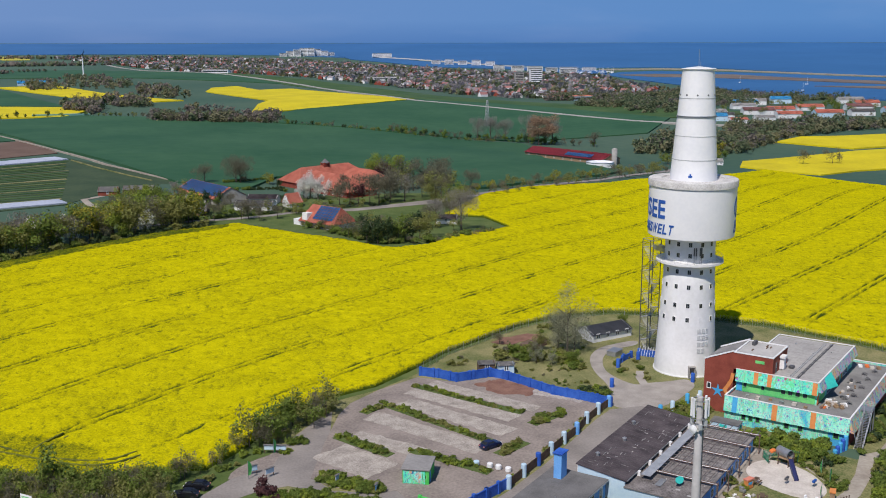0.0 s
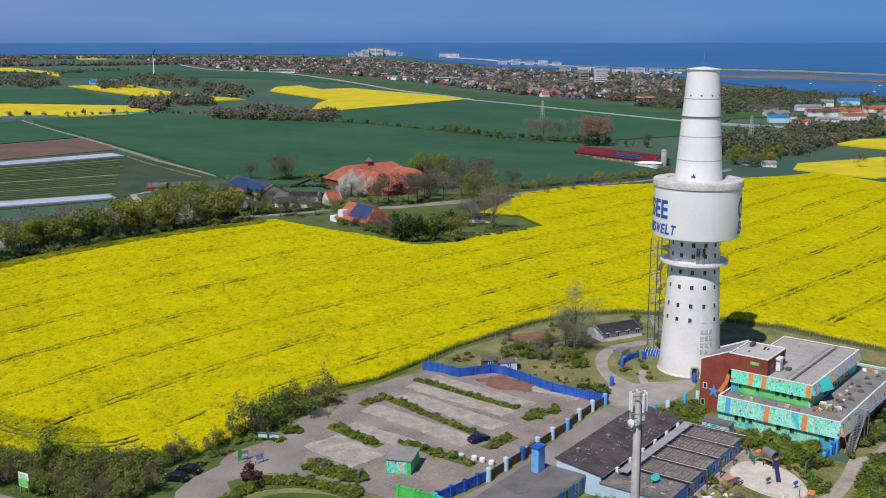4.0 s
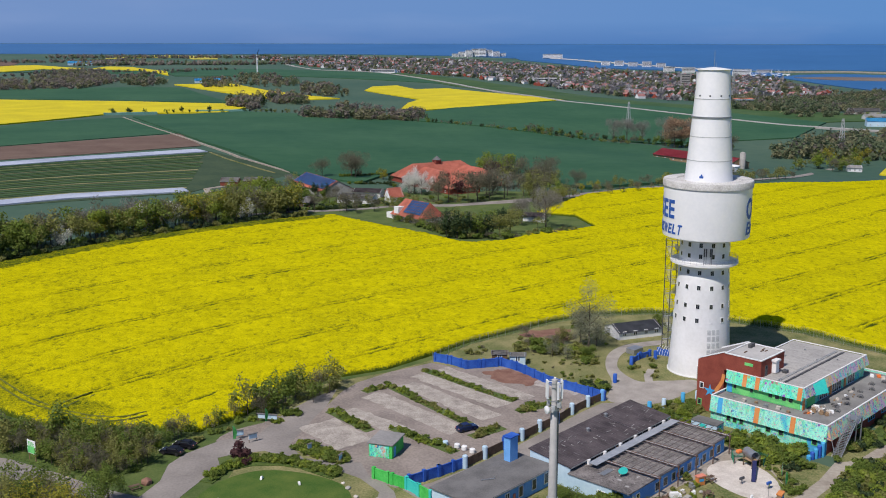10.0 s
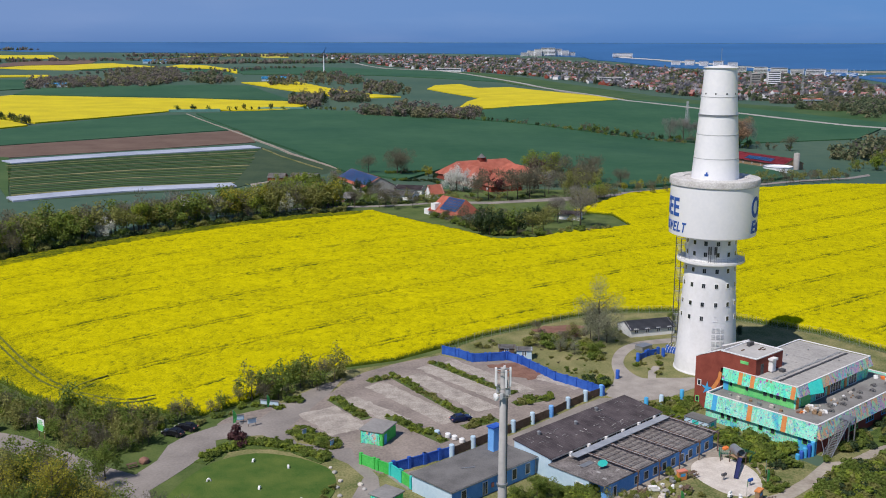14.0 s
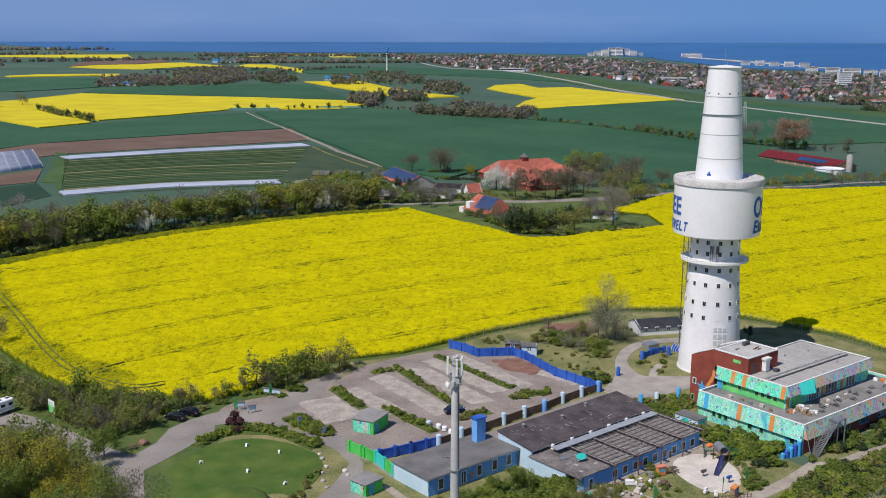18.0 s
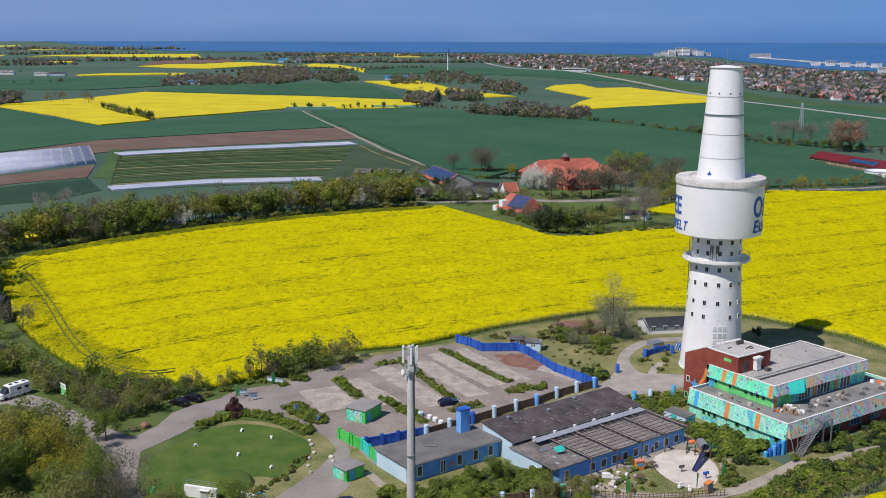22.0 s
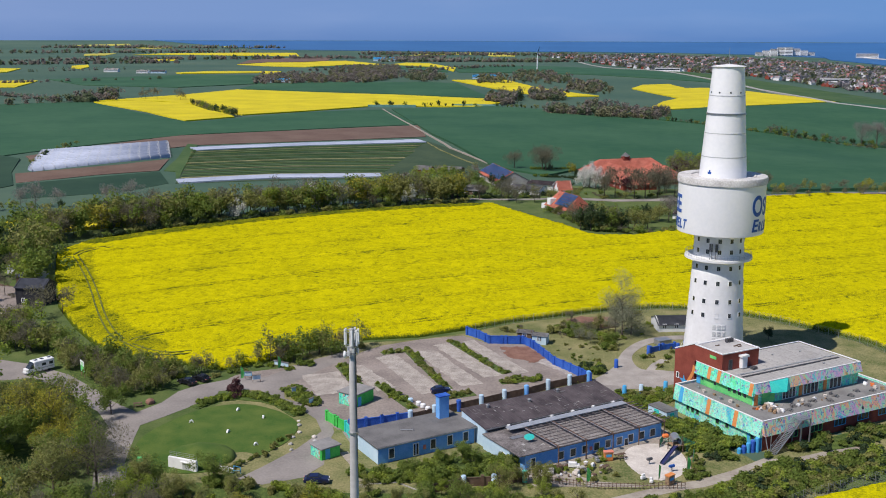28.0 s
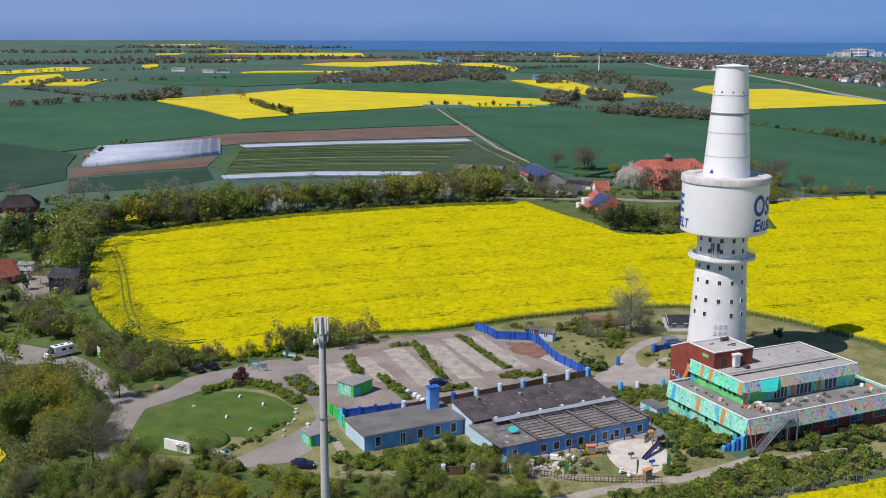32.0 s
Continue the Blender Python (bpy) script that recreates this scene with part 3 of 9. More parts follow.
# ---- observation tower ----
def letter(ch, a0, width, tall, r, z, parent, shear=0.0):
    """One letter bent round a drum of radius r, its left edge at the angle a0 (degrees)."""
    cu = bpy.data.curves.new("letter", "FONT")
    cu.body, cu.size, cu.offset, cu.extrude = ch, 1.0, 0.025, 0.03
    tmp = new("tmp", cu)
    bpy.context.view_layer.update()
    me = bpy.data.meshes.new_from_object(tmp.evaluated_get(bpy.context.evaluated_depsgraph_get()))
    bpy.data.objects.remove(tmp)
    bm = bmesh.new()
    bm.from_mesh(me)
    bmesh.ops.triangulate(bm, faces=bm.faces[:])
    bmesh.ops.subdivide_edges(bm, edges=[e for e in bm.edges if e.calc_length() > 0.25], cuts=2)
    x0, x1 = min(v.co.x for v in bm.verts), max(v.co.x for v in bm.verts)
    y0, y1 = min(v.co.y for v in bm.verts), max(v.co.y for v in bm.verts)
    for v in bm.verts:
        up = (v.co.y - y0) / (y1 - y0) * tall
        w = radians(a0) + ((v.co.x - x0) / (x1 - x0) * width + shear * up) / r
        out = v.co.z
        v.co = ((r + out) * math.cos(w), (r + out) * math.sin(w), z + up)
    return part("letter", bm, M["sign_blue"], parent, "blue capital letter")


def lettering(T, start, r=9.62):
    a = start
    for i, ch in enumerate("OSTSEE"):
        w, h = (3.6, 4.7) if i == 0 else (2.05, 4.1)
        letter(ch, a, w, h, r, 36.2, T)
        a += math.degrees((w + 0.35) / r)
    a = start + 1
    for i, ch in enumerate("ERLEBNISWELT"):
        w, h = (1.75, 2.8) if i == 0 else (0.42 if ch == "I" else 1.55 if ch == "W" else 1.15, 2.2)
        letter(ch, a, w, h, r, 32.8, T, 0.18)
        a += math.degrees((w + 0.3) / r)


def tower():
    T = thing("observation_tower", 4.5, 13.47, 0, 0, "tall white former listening tower with drum and tapering radome", "tower")

    def rad(z):
        return 7.05 - 1.45 * min(1, (z / 24.6)) ** 0.9

    part("shaft", lathe([(7.25, -0.5), (7.2, 0.25), (7.05, 0.3)] + [(rad(z), z) for z in (3, 6, 9, 12, 15, 18, 21, 24.6)] + [(5.55, 24.7), (5.5, 31.9)], 64), M["white_render"], T, "smooth white rendered shaft")
    part("gallery", lathe([(5.4, 25.0), (6.2, 25.1), (7.4, 25.55), (7.5, 25.6), (7.5, 26.1), (7.35, 26.12), (5.4, 26.1)], 64, cap=False), M["white_render"], T, "round white gallery slab")
    bm = bmesh.new()
    for k in range(32):
        w = 2 * math.pi * k / 32
        x, y = 7.35 * math.cos(w), 7.35 * math.sin(w)
        tube(bm, (x, y, 26.1), (x, y, 27.15), 0.025, n=4)
        w2 = 2 * math.pi * (k + 1) / 32
        for h in (26.45, 26.8, 27.15):
            tube(bm, (x, y, h), (7.35 * math.cos(w2), 7.35 * math.sin(w2), h), 0.025, n=4)
    part("railing", bm, M["metal"], T, "thin grey steel railing")
    part("drum", lathe([(5.4, 31.75), (9.2, 31.75), (9.5, 31.85), (9.55, 32.1), (9.6, 42.8), (9.6, 42.95)], 96), M["white_shell"], T, "white cylindrical drum")
    part("rim", lathe([(9.4, 42.97), (9.85, 43.0), (9.88, 44.2), (9.75, 44.45), (9.5, 44.5), (7.4, 44.4), (7.3, 44.5), (6.9, 44.5), (6.8, 44.2), (5.0, 44.2)], 96, cap=False), M["stained"], T, "pale stained rim of the drum")
    part("seam", lathe([(9.56, 42.9), (9.64, 42.9), (9.64, 42.97), (9.56, 42.97)], 96, cap=False), M["seam"], T)
    prof = lambda z: 5.25 - (z - 43.8) * (5.25 - 3.42) / 24.7
    part("radome", lathe([(prof(z), z) for z in (43.8, 48.8, 54.0, 58.2, 62.2, 68.5)], 64), M["white_shell"], T, "white tapering radome")
    for z, w in ((48.8, 0.05), (54.0, 0.05), (62.2, 0.05)):
        part("ring", lathe([(prof(z) - 0.02, z - 0.07), (prof(z) + w, z - 0.07), (prof(z) + w, z + 0.07), (prof(z) - 0.02, z + 0.07)], 64, cap=False), M["seam"], T)
    part("ring", lathe([(prof(58.2), 58.0), (prof(58.2) + 0.16, 58.02), (prof(58.2) + 0.16, 58.14), (prof(58.2) + 0.05, 58.16), (prof(58.2) + 0.05, 58.26), (prof(58.2) + 0.16, 58.28), (prof(58.2) + 0.16, 58.4), (prof(58.2), 58.42)], 64, cap=False), M["metal"], T, "double steel band")
    part("cap", lathe([(3.5, 68.35), (3.72, 68.4), (3.75, 68.48), (3.6, 68.55), (1.8, 68.8), (0.5, 68.96), (0.05, 69.0)], 64), M["white_render"], T, "shallow white conical cap")
    part("antenna", tubes([((0, 0, 68.9), (0, 0, 72.6)), ((0.6, 0.2, 68.9), (0.6, 0.2, 70.0))], 0.05), M["metal"], T, "thin antenna rod")
    for k in range(10):
        w = radians(-120 + 36 * k)
        r = prof(62.9)
        part("vent", tube(bmesh.new(), ((r - 0.1) * math.cos(w), (r - 0.1) * math.sin(w), 62.9), ((r + 0.05) * math.cos(w), (r + 0.05) * math.sin(w), 62.9), 0.2, n=10), M["dark_metal"], T, "small round vent")
    # windows in rows; one of them is walled up
    wm, pm = bpy.data.meshes.new("window"), bpy.data.meshes.new("pane")
    b = boxes((-0.12, 0.05, -0.54, 0.54, -0.66, -0.56), (-0.12, 0.05, -0.54, 0.54, 0.56, 0.66), (-0.12, 0.05, -0.54, -0.45, -0.56, 0.56), (-0.12, 0.05, 0.45, 0.54, -0.56, 0.56))
    b.to_mesh(wm)
    b = boxes((-0.1, 0.02, -0.45, -0.02, -0.56, 0.56), (-0.1, 0.02, 0.02, 0.45, -0.56, 0.56))
    b.to_mesh(pm)
    wm.materials.append(M["white_trim"])
    pm.materials.append(M["glass"])
    for row, z in enumerate((30.2, 27.7, 24.0, 20.6, 16.4, 13.2)):
        for k in range(13):
            a = -120 + 27.7 * k + (0, 0, 0, 0, 0, 0)[row]
            r = (5.52 if row < 2 else rad(z)) + 0.02
            closed = row == 5 and k == 1
            w = new("window", wm)
            w.parent = T
            w.matrix_local = pose(r * math.cos(radians(a)), r * math.sin(radians(a)), z, 0, -3 if row > 1 else 0, a) @ Matrix.Diagonal((1, 0.82, 0.88, 1))
            p = new("pane", wm if closed else pm)
            if closed:
                bpy.data.objects.remove(p)
                p = part("infill", boxes((-0.1, 0.02, -0.54, 0.54, -0.66, 0.66)), M["white_render"], w)
            p.parent = w
    for i in range(4):
        for j in range(3):
            if (i, j) == (3, 2):
                continue
            z, a = 10.6 - 1.5 * i, -95 + 9.5 * j
            r = rad(z) + 0.03
            g = bmesh.new()
            box(g, -0.2, 0.02, -0.4, 0.4, -0.55, 0.55)
            for s in range(6):
                box(g, 0.02, 0.05, -0.36, 0.36, -0.48 + 0.17 * s, -0.4 + 0.17 * s)
            o = part("louvre", g, M["pale_panel"], T, "pale grey louvred panel")
            o.matrix_local = pose(r * math.cos(radians(a)), r * math.sin(radians(a)), z, 0, -4, a)
    g = boxes((-0.8, 0.9, -0.75, -0.55, -0.2, 2.6), (-0.8, 0.9, 0.55, 0.75, -0.2, 2.6), (-0.8, 0.95, -0.8, 0.8, 2.6, 2.8), (-0.8, 0.0, -0.55, 0.55, -0.2, 2.6))
    o = part("door_surround", g, M["concrete"], T, "weathered concrete door surround")
    o.matrix_local = pose(7.0 * math.cos(radians(-108)), 7.0 * math.sin(radians(-108)), 0, 0, 0, -108)
    # dark antennas on the gallery
    g = bmesh.new()
    for a in (-112, -108, -100, -97):
        x, y = 6.3 * math.cos(radians(a)), 6.3 * math.sin(radians(a))
        tube(g, (x, y, 26.1), (x, y, 29.6), 0.05)
        tube(g, (x, y, 27.9), (x, y, 29.7), 0.16, n=8)
    part("gallery_antenna", g, M["dark_metal"], T, "dark mobile antennas on poles")
    g = boxes((-0.45, 0.45, -0.05, 0.05, -0.3, 0.15), (-0.15, 0.2, -0.05, 0.05, 0.15, 0.55))
    o = part("painted_mark", g, M["sign_blue"], T, "small blue painted mark")
    r = prof(45.5)
    o.matrix_local = pose(r * math.cos(radians(-129)), r * math.sin(radians(-129)), 45.4, 0, 0, -39)
    for start in (-51, 110):
        lettering(T, start)
    return T


tower()


def stair_tower():
    T = thing("stair_tower", 2.6, 27.6, 0, 6, "open galvanised steel escape stair beside the white tower", "staircase")
    g = bmesh.new()
    top = 28.0
    for x in (-1.5, 1.5):
        for y in (-1.6, 1.6):
            box(g, x - 0.08, x + 0.08, y - 0.08, y + 0.08, 0, top)
    part("frame", g, M["dark_metal"], T)
    n = 9
    h = 26.0 / n
    for k in range(n):
        z = k * h
        s = 1 if k % 2 == 0 else -1
        for i in range(14):
            y = s * (-1.3 + 2.6 * i / 13)
            part("step", boxes(((-1.4 if s > 0 else 0.1), (-0.1 if s > 0 else 1.4), y - 0.12, y + 0.12, z + h * i / 13, z + h * i / 13 + 0.04)), M["seam"], T)
        part("landing", boxes((-1.5, 1.5, s * 1.3 - 0.3, s * 1.3 + 0.3, z + h - 0.06, z + h)), M["metal"], T)
        part("railing", tubes([((x, -1.6, z + h + e), (x, 1.6, z + h + e)) for x in (-1.5, 1.5) for e in (0.5, 1.05)] + [((-1.5, y, z + h + e), (1.5, y, z + h + e)) for y in (-1.6, 1.6) for e in (0.5, 1.05)], 0.03, 4), M["metal"], T)
        for x in (-1.5, 1.5):
            part("brace", tubes([((x, -1.6 * s, z), (x, 1.6 * s, z + h))], 0.04, 4), M["dark_metal"], T)
    part("bridge", boxes((-0.7, 0.7, -9.6, -1.6, 25.9, 26.05), (-0.75, -0.7, -9.6, -1.6, 26.05, 27.1), (0.7, 0.75, -9.6, -1.6, 26.05, 27.1)), M["metal"], T)
    part("roof_frame", tubes([((-1.5, -1.6, top), (1.5, -1.6, top)), ((-1.5, 1.6, top), (1.5, 1.6, top)), ((-1.5, -1.6, top), (-1.5, 1.6, top)), ((1.5, -1.6, top), (1.5, 1.6, top))], 0.06, 4), M["metal"], T)
    part("foot", boxes((-1.8, 1.8, -1.9, 1.9, -0.2, 0.12)), M["concrete"], T)


stair_tower()


# ---- ground of the compound ----
drape("meadow", [(-262, 150), (-215, 60), (-300, 40), (-320, -140), (90, -140), (120, -60), (80, 60), (20, 80), (40, 200), (60, 290), (40, 300), (-60, 262), (-110, 262), (-250, 200)], 0.015, M["grass"], "grassy verges and rough meadow round the field", "meadow", 20)
drape("compound_ground", [(-92, 4), (-80, 15), (-67, 20), (-56, 28), (-45, 39.5), (-20, 56), (-6, 61.5), (10, 61.5), (25, 53), (42.5, 38), (57, 14), (64, -5), (60.5, -24), (45, -36), (32, -44), (14, -58), (-3, -76), (-40, -95), (-90, -95), (-104, -70), (-100, -40), (-95, -15)],
      0.03, M["rough_grass"], "dry patchy grass around the buildings", "ground", 15)
drape("road", [(-146, -24.5), (-153, -28), (-172, -20), (-170, -12), (-150, -16), (-139, -21), (-128, -29), (-121, -35), (-113, -40), (-110.5, -34), (-110, -27), (-107.7, -22.5), (-101.7, -16.7), (-94.6, -14.2), (-91.5, -7), (-89, -1.8), (-84, 5), (-79, 10), (-84.5, -14), (-88.5, -20.5), (-86, -27),
              (-82, -31), (-76, -37), (-73, -43), (-75, -52), (-78.5, -61), (-81, -66.5), (-76, -68), (-70, -64), (-68, -58), (-70, -50), (-70.5, -43), (-72.5, -38), (-75.5, -30.2), (-82.5, -29), (-86.5, -28), (-93, -22.8), (-98, -23.4), (-101.5, -25), (-100.5, -30), (-103.5, -34.7), (-106.5, -41.5), (-109, -46.5), (-107.2, -52.5), (-103.5, -63.5), (-99.5, -67), (-95, -74), (-91, -86), (-98, -88), (-104, -74), (-110, -62), (-113, -54), (-115, -48), (-121, -41), (-129, -35.5), (-139, -28.5)],
      0.06, M["asphalt"], "pale worn asphalt approach road with gravel edges", "road", 10)
drape("lay_by", [(-103, -18), (-101.5, -13.5), (-97.5, -10.2), (-93.6, -8.2), (-90.5, -4), (-91.5, -9), (-93.5, -14), (-97, -17.5)], 0.055, M["gravel"], "brown gravel lay-by with notice boards", "lay-by", 5, smooth=1)
drape("car_park", [(-88.8, -21), (-83.6, -6), (-78, 8), (-74.5, 13.5), (-66.7, 20), (-56.5, 25.5), (-49.1, 19.7), (-40.2, 20.6), (-29, 6.5), (-23.5, -3.5), (-26.5, -6), (-39, -17.5), (-48, -26.2), (-57.5, -34.4), (-65.1, -39.6), (-70.1, -41.7), (-74, -37.8), (-75.6, -30.1), (-80.3, -29.8), (-85.8, -25.4)],
      0.10, M["gravel"], "gravel car park with rows of bays", "car park", 10)


def ragged(pts, step=1.1, amp=0.55):
    """The outline broken into short steps with a worn, uneven edge."""
    out = []
    for (ax, ay), (bx, by) in zip(pts, pts[1:] + pts[:1]):
        n = max(1, int(math.hypot(bx - ax, by - ay) / step))
        for i in range(n):
            x, y = ax + (bx - ax) * i / n, ay + (by - ay) * i / n
            out.append((x + amp * noise.noise((x * 0.45, y * 0.45, 1)) + amp * 0.8 * noise.noise((x * 1.7, y * 1.7, 2)), y + amp * noise.noise((x * 0.45, y * 0.45, 8)) + amp * 0.8 * noise.noise((x * 1.7, y * 1.7, 9))))
    return out


def bay(a, b, w, lift=0.14, m="pale_gravel", name="parking_bay"):
    return drape(name, ragged(ribbon([a, ((a[0] + b[0]) / 2, (a[1] + b[1]) / 2), b], w)), lift, M[m], "pale worn gravel parking row", "parking row", 6)


bay((-71.7, 5.3), (-55.6, -18), 5.2)
bay((-63.6, 11.2), (-48.2, -11.6), 5.0)
bay((-60.5, 17.0), (-44.5, -5), 4.4)
bay((-54.5, 21.0), (-38.5, -1.5), 3.6)
bay((-77.5, -3.5), (-66, -17.5), 4.4)
bay((-83.5, -10), (-76, -22), 8.5)
bay((-40, 14), (-27, 1), 4)
drape("parking_bay", ragged([(-46, 17.5), (-39, 18.5), (-33, 11), (-37, 6), (-43, 10)], 1.2, 1.6), 0.16, M["red_earth"], "patch of bare reddish earth and brick rubble", "bare soil", 5)
drape("drive", [(-23, -4), (-20, -7), (-14, -8), (-9, -6), (-4, -2.2), (1.0, 2.0), (1.2, 6.6), (-4, 6.0), (-8.4, 6.6), (-11.4, 5.8), (-13.2, 8.6), (-14.2, 15.5), (-12.7, 21.2), (-9.6, 27.3), (-6, 30.4), (-3.2, 31.9), (3, 33), (4.5, 37), (-2.6, 35.6), (-7.4, 33.8), (-11.9, 29.4), (-15, 23.2), (-17, 15.5), (-17.5, 8.3), (-20, 1.5)], 0.07, M["path_concrete"], "curving worn concrete path to the tower", "path", 8, smooth=2)
drape("path", ribbon([(-9.8, 6.0), (-8.6, 10.5), (-6.4, 14.5)], 1.8), 0.075, M["path_concrete"], "short concrete path to the blue walls", "path", 6)
drape("soil_heap", [(-27, 40), (-22, 43), (-17, 42.5), (-18, 40), (-23, 38.5)], 0.9, M["soil"], "low heap of bare brown soil behind the shrubs", "soil heap", 2, smooth=2)
drape("service_yard", [(-24, -6), (-17, -6), (-14, -10), (-19, -16), (-44.5, -38.5), (-50, -37.5), (-60, -46.5), (-65.5, -48.5), (-69, -42.5), (-64, -40.5), (-57.5, -35.8), (-47.5, -27.5), (-38.5, -19), (-29, -10)], 0.08, M["asphalt"], "narrow paved service drive along the fence", "drive", 8)
drape("path", ribbon([(-30, -74), (-16.4, -63), (-7, -56), (-2.3, -53.5), (4.3, -48), (10.4, -41.5), (15, -41), (30, -30)], 2.6), 0.07, M["track"], "grey footpath past the buildings", "path", 8)
drape("path", ribbon([(-66, -52), (-62, -58), (-59, -66)], 1.6), 0.07, M["track"], "narrow path beside the hut", "path", 8)
drape("lawn", [(-102.2, -64.6), (-106, -53.8), (-105.3, -47), (-102.3, -38.2), (-97.9, -33.2), (-92.3, -31.2), (-84.9, -34), (-79.8, -38.2), (-77.9, -42), (-77.5, -48.3), (-79, -53.1), (-81.4, -58), (-84.2, -62.9), (-89.2, -66.1), (-95.9, -66.7)], 0.14, M["lawn"], "oval mown green lawn", "lawn", 8, smooth=2)
drape("dry_patch", [(-88, -58), (-84, -55), (-80.5, -57), (-83, -62), (-87, -64.5), (-91, -63)], 0.155, M["rough_grass"], "dry brown patch in the lawn", "grass", 3, smooth=2)
drape("sandpit", [(-15.5, -47), (-15.2, -41), (-11.5, -37.6), (-6.6, -37.4), (-3.6, -44), (-5.4, -52.2), (-11, -54.4)], 0.12, M["sand"], "pale sand of the playground", "sandpit", 5, smooth=2)
drape("play_yard", [(-30, -60), (-38, -54), (-30, -44), (-9, -27), (-6, -33), (-3, -42), (-4, -52), (-13, -57)], 0.06, M["track"], "bare trodden play yard", "yard", 8)
drape("play_lawn", [(-27, -52), (-22, -47), (-15, -42.5), (-10, -39), (-4, -35), (-3.5, -43), (-4, -52.5), (-12, -56), (-20, -56)], 0.09, M["rough_grass"], "dry trampled grass round the sandpit", "grass", 6)


# ---- mural building ----
def mural_material(name, cols, scale, seed, dots, lines):
    """Painted wall: upright streams of colour, thin brush lines and small figures."""
    m = bpy.data.materials.new(name)
    m.use_nodes = True
    nt = m.node_tree
    nd, ln = nt.nodes, nt.links
    co = nd.new("ShaderNodeTexCoord").outputs["Object"]

    def field(sc, zs, det, dist, off):
        mp = nd.new("ShaderNodeMapping")
        mp.inputs["Location"].default_value = (seed * 7.3 + off, seed * 3.1, seed)
        mp.inputs["Scale"].default_value = (1, 1, zs)
        ln.new(co, mp.inputs[0])
        n = nd.new("ShaderNodeTexNoise")
        n.inputs["Scale"].default_value, n.inputs["Detail"].default_value, n.inputs["Distortion"].default_value = sc, det, dist
        ln.new(mp.outputs[0], n.inputs["Vector"])
        return n.outputs[0], mp.outputs[0]

    def mixed(fac, a, b):
        x = nd.new("ShaderNodeMix")
        x.data_type = "RGBA"
        ln.new(fac, x.inputs[0])
        ln.new(a, x.inputs[6])
        if isinstance(b, tuple):
            x.inputs[7].default_value = (*b, 1)
        else:
            ln.new(b, x.inputs[7])
        return x.outputs[2]

    base, _ = field(scale, 0.35, 4.0, 1.6, 0)
    r = nd.new("ShaderNodeValToRGB")
    el = r.color_ramp.elements
    for i, c in enumerate(cols):
        p = 0.28 + 0.46 * i / (len(cols) - 1)
        e = el[i] if i < 2 else el.new(p)
        e.position = p
        e.color = (*c, 1)
    ln.new(base, r.inputs[0])
    out = r.outputs[0]
    for k, (c, sc, wd) in enumerate(lines):
        f, _ = field(sc, 0.8, 2.0, 2.5, 11 + 5 * k)
        d = nd.new("ShaderNodeMath")
        d.operation = "COMPARE"
        d.inputs[1].default_value, d.inputs[2].default_value = 0.5 + 0.04 * k, wd
        ln.new(f, d.inputs[0])
        out = mixed(d.outputs[0], out, c)
    _, vec = field(1, 0.9, 0, 0, 3)
    v = nd.new("ShaderNodeTexVoronoi")
    v.inputs["Scale"].default_value = 0.75
    ln.new(vec, v.inputs["Vector"])
    lt = nd.new("ShaderNodeMath")
    lt.operation = "LESS_THAN"
    lt.inputs[1].default_value = dots
    ln.new(v.outputs["Distance"], lt.inputs[0])
    hs = nd.new("ShaderNodeHueSaturation")
    hs.inputs["Saturation"].default_value, hs.inputs["Value"].default_value = 0.75, 0.62
    ln.new(v.outputs["Color"], hs.inputs["Color"])
    out = mixed(lt.outputs[0], out, hs.outputs[0])
    ln.new(out, nd["Principled BSDF"].inputs["Base Color"])
    nd["Principled BSDF"].inputs["Roughness"].default_value = 0.6
    return m


M["mural"] = mural_material("mural", [(0.037, 0.425, 0.625), (0.062, 0.688, 0.6), (0.125, 0.8, 0.45), (0.2, 0.85, 0.625), (0.1, 0.7, 0.25), (0.25, 0.85, 0.75), (0.775, 0.325, 0.175)], 0.34, 1, 0.2, (((0.02, 0.2, 0.4), 0.5, 0.012), ((0.66, 0.2, 0.25), 0.7, 0.01)))
M["mural_low"] = mural_material("mural_low", [(0.06, 0.42, 0.6), (0.12, 0.64, 0.56), (0.24, 0.8, 0.6), (0.36, 0.85, 0.64), (0.16, 0.7, 0.4), (0.42, 0.82, 0.66), (0.74, 0.4, 0.28)], 0.26, 4, 0.16, (((0.05, 0.3, 0.55), 0.55, 0.014), ((0.7, 0.32, 0.36), 0.7, 0.011)))
M["mural_warm"] = mural_material("mural_warm", [(0.12, 0.3, 0.62), (0.12, 0.66, 0.6), (0.6, 0.3, 0.55), (0.2, 0.74, 0.45), (0.78, 0.36, 0.16), (0.16, 0.68, 0.62), (0.72, 0.6, 0.2)], 0.24, 6, 0.24, (((0.05, 0.1, 0.4), 0.5, 0.014), ((0.75, 0.25, 0.4), 0.7, 0.014)))
M["lime"] = mat("lime", (0.09, 0.5, 0.16), (0.2, 0.66, 0.2), 0.5, 0.6)
M["band_orange"] = mat("band_orange", (0.62, 0.2, 0.05), (0.72, 0.3, 0.1), 0.6, 0.6)
M["band_blue"] = mat("band_blue", (0.05, 0.32, 0.62), (0.08, 0.42, 0.7), 0.6, 0.6)


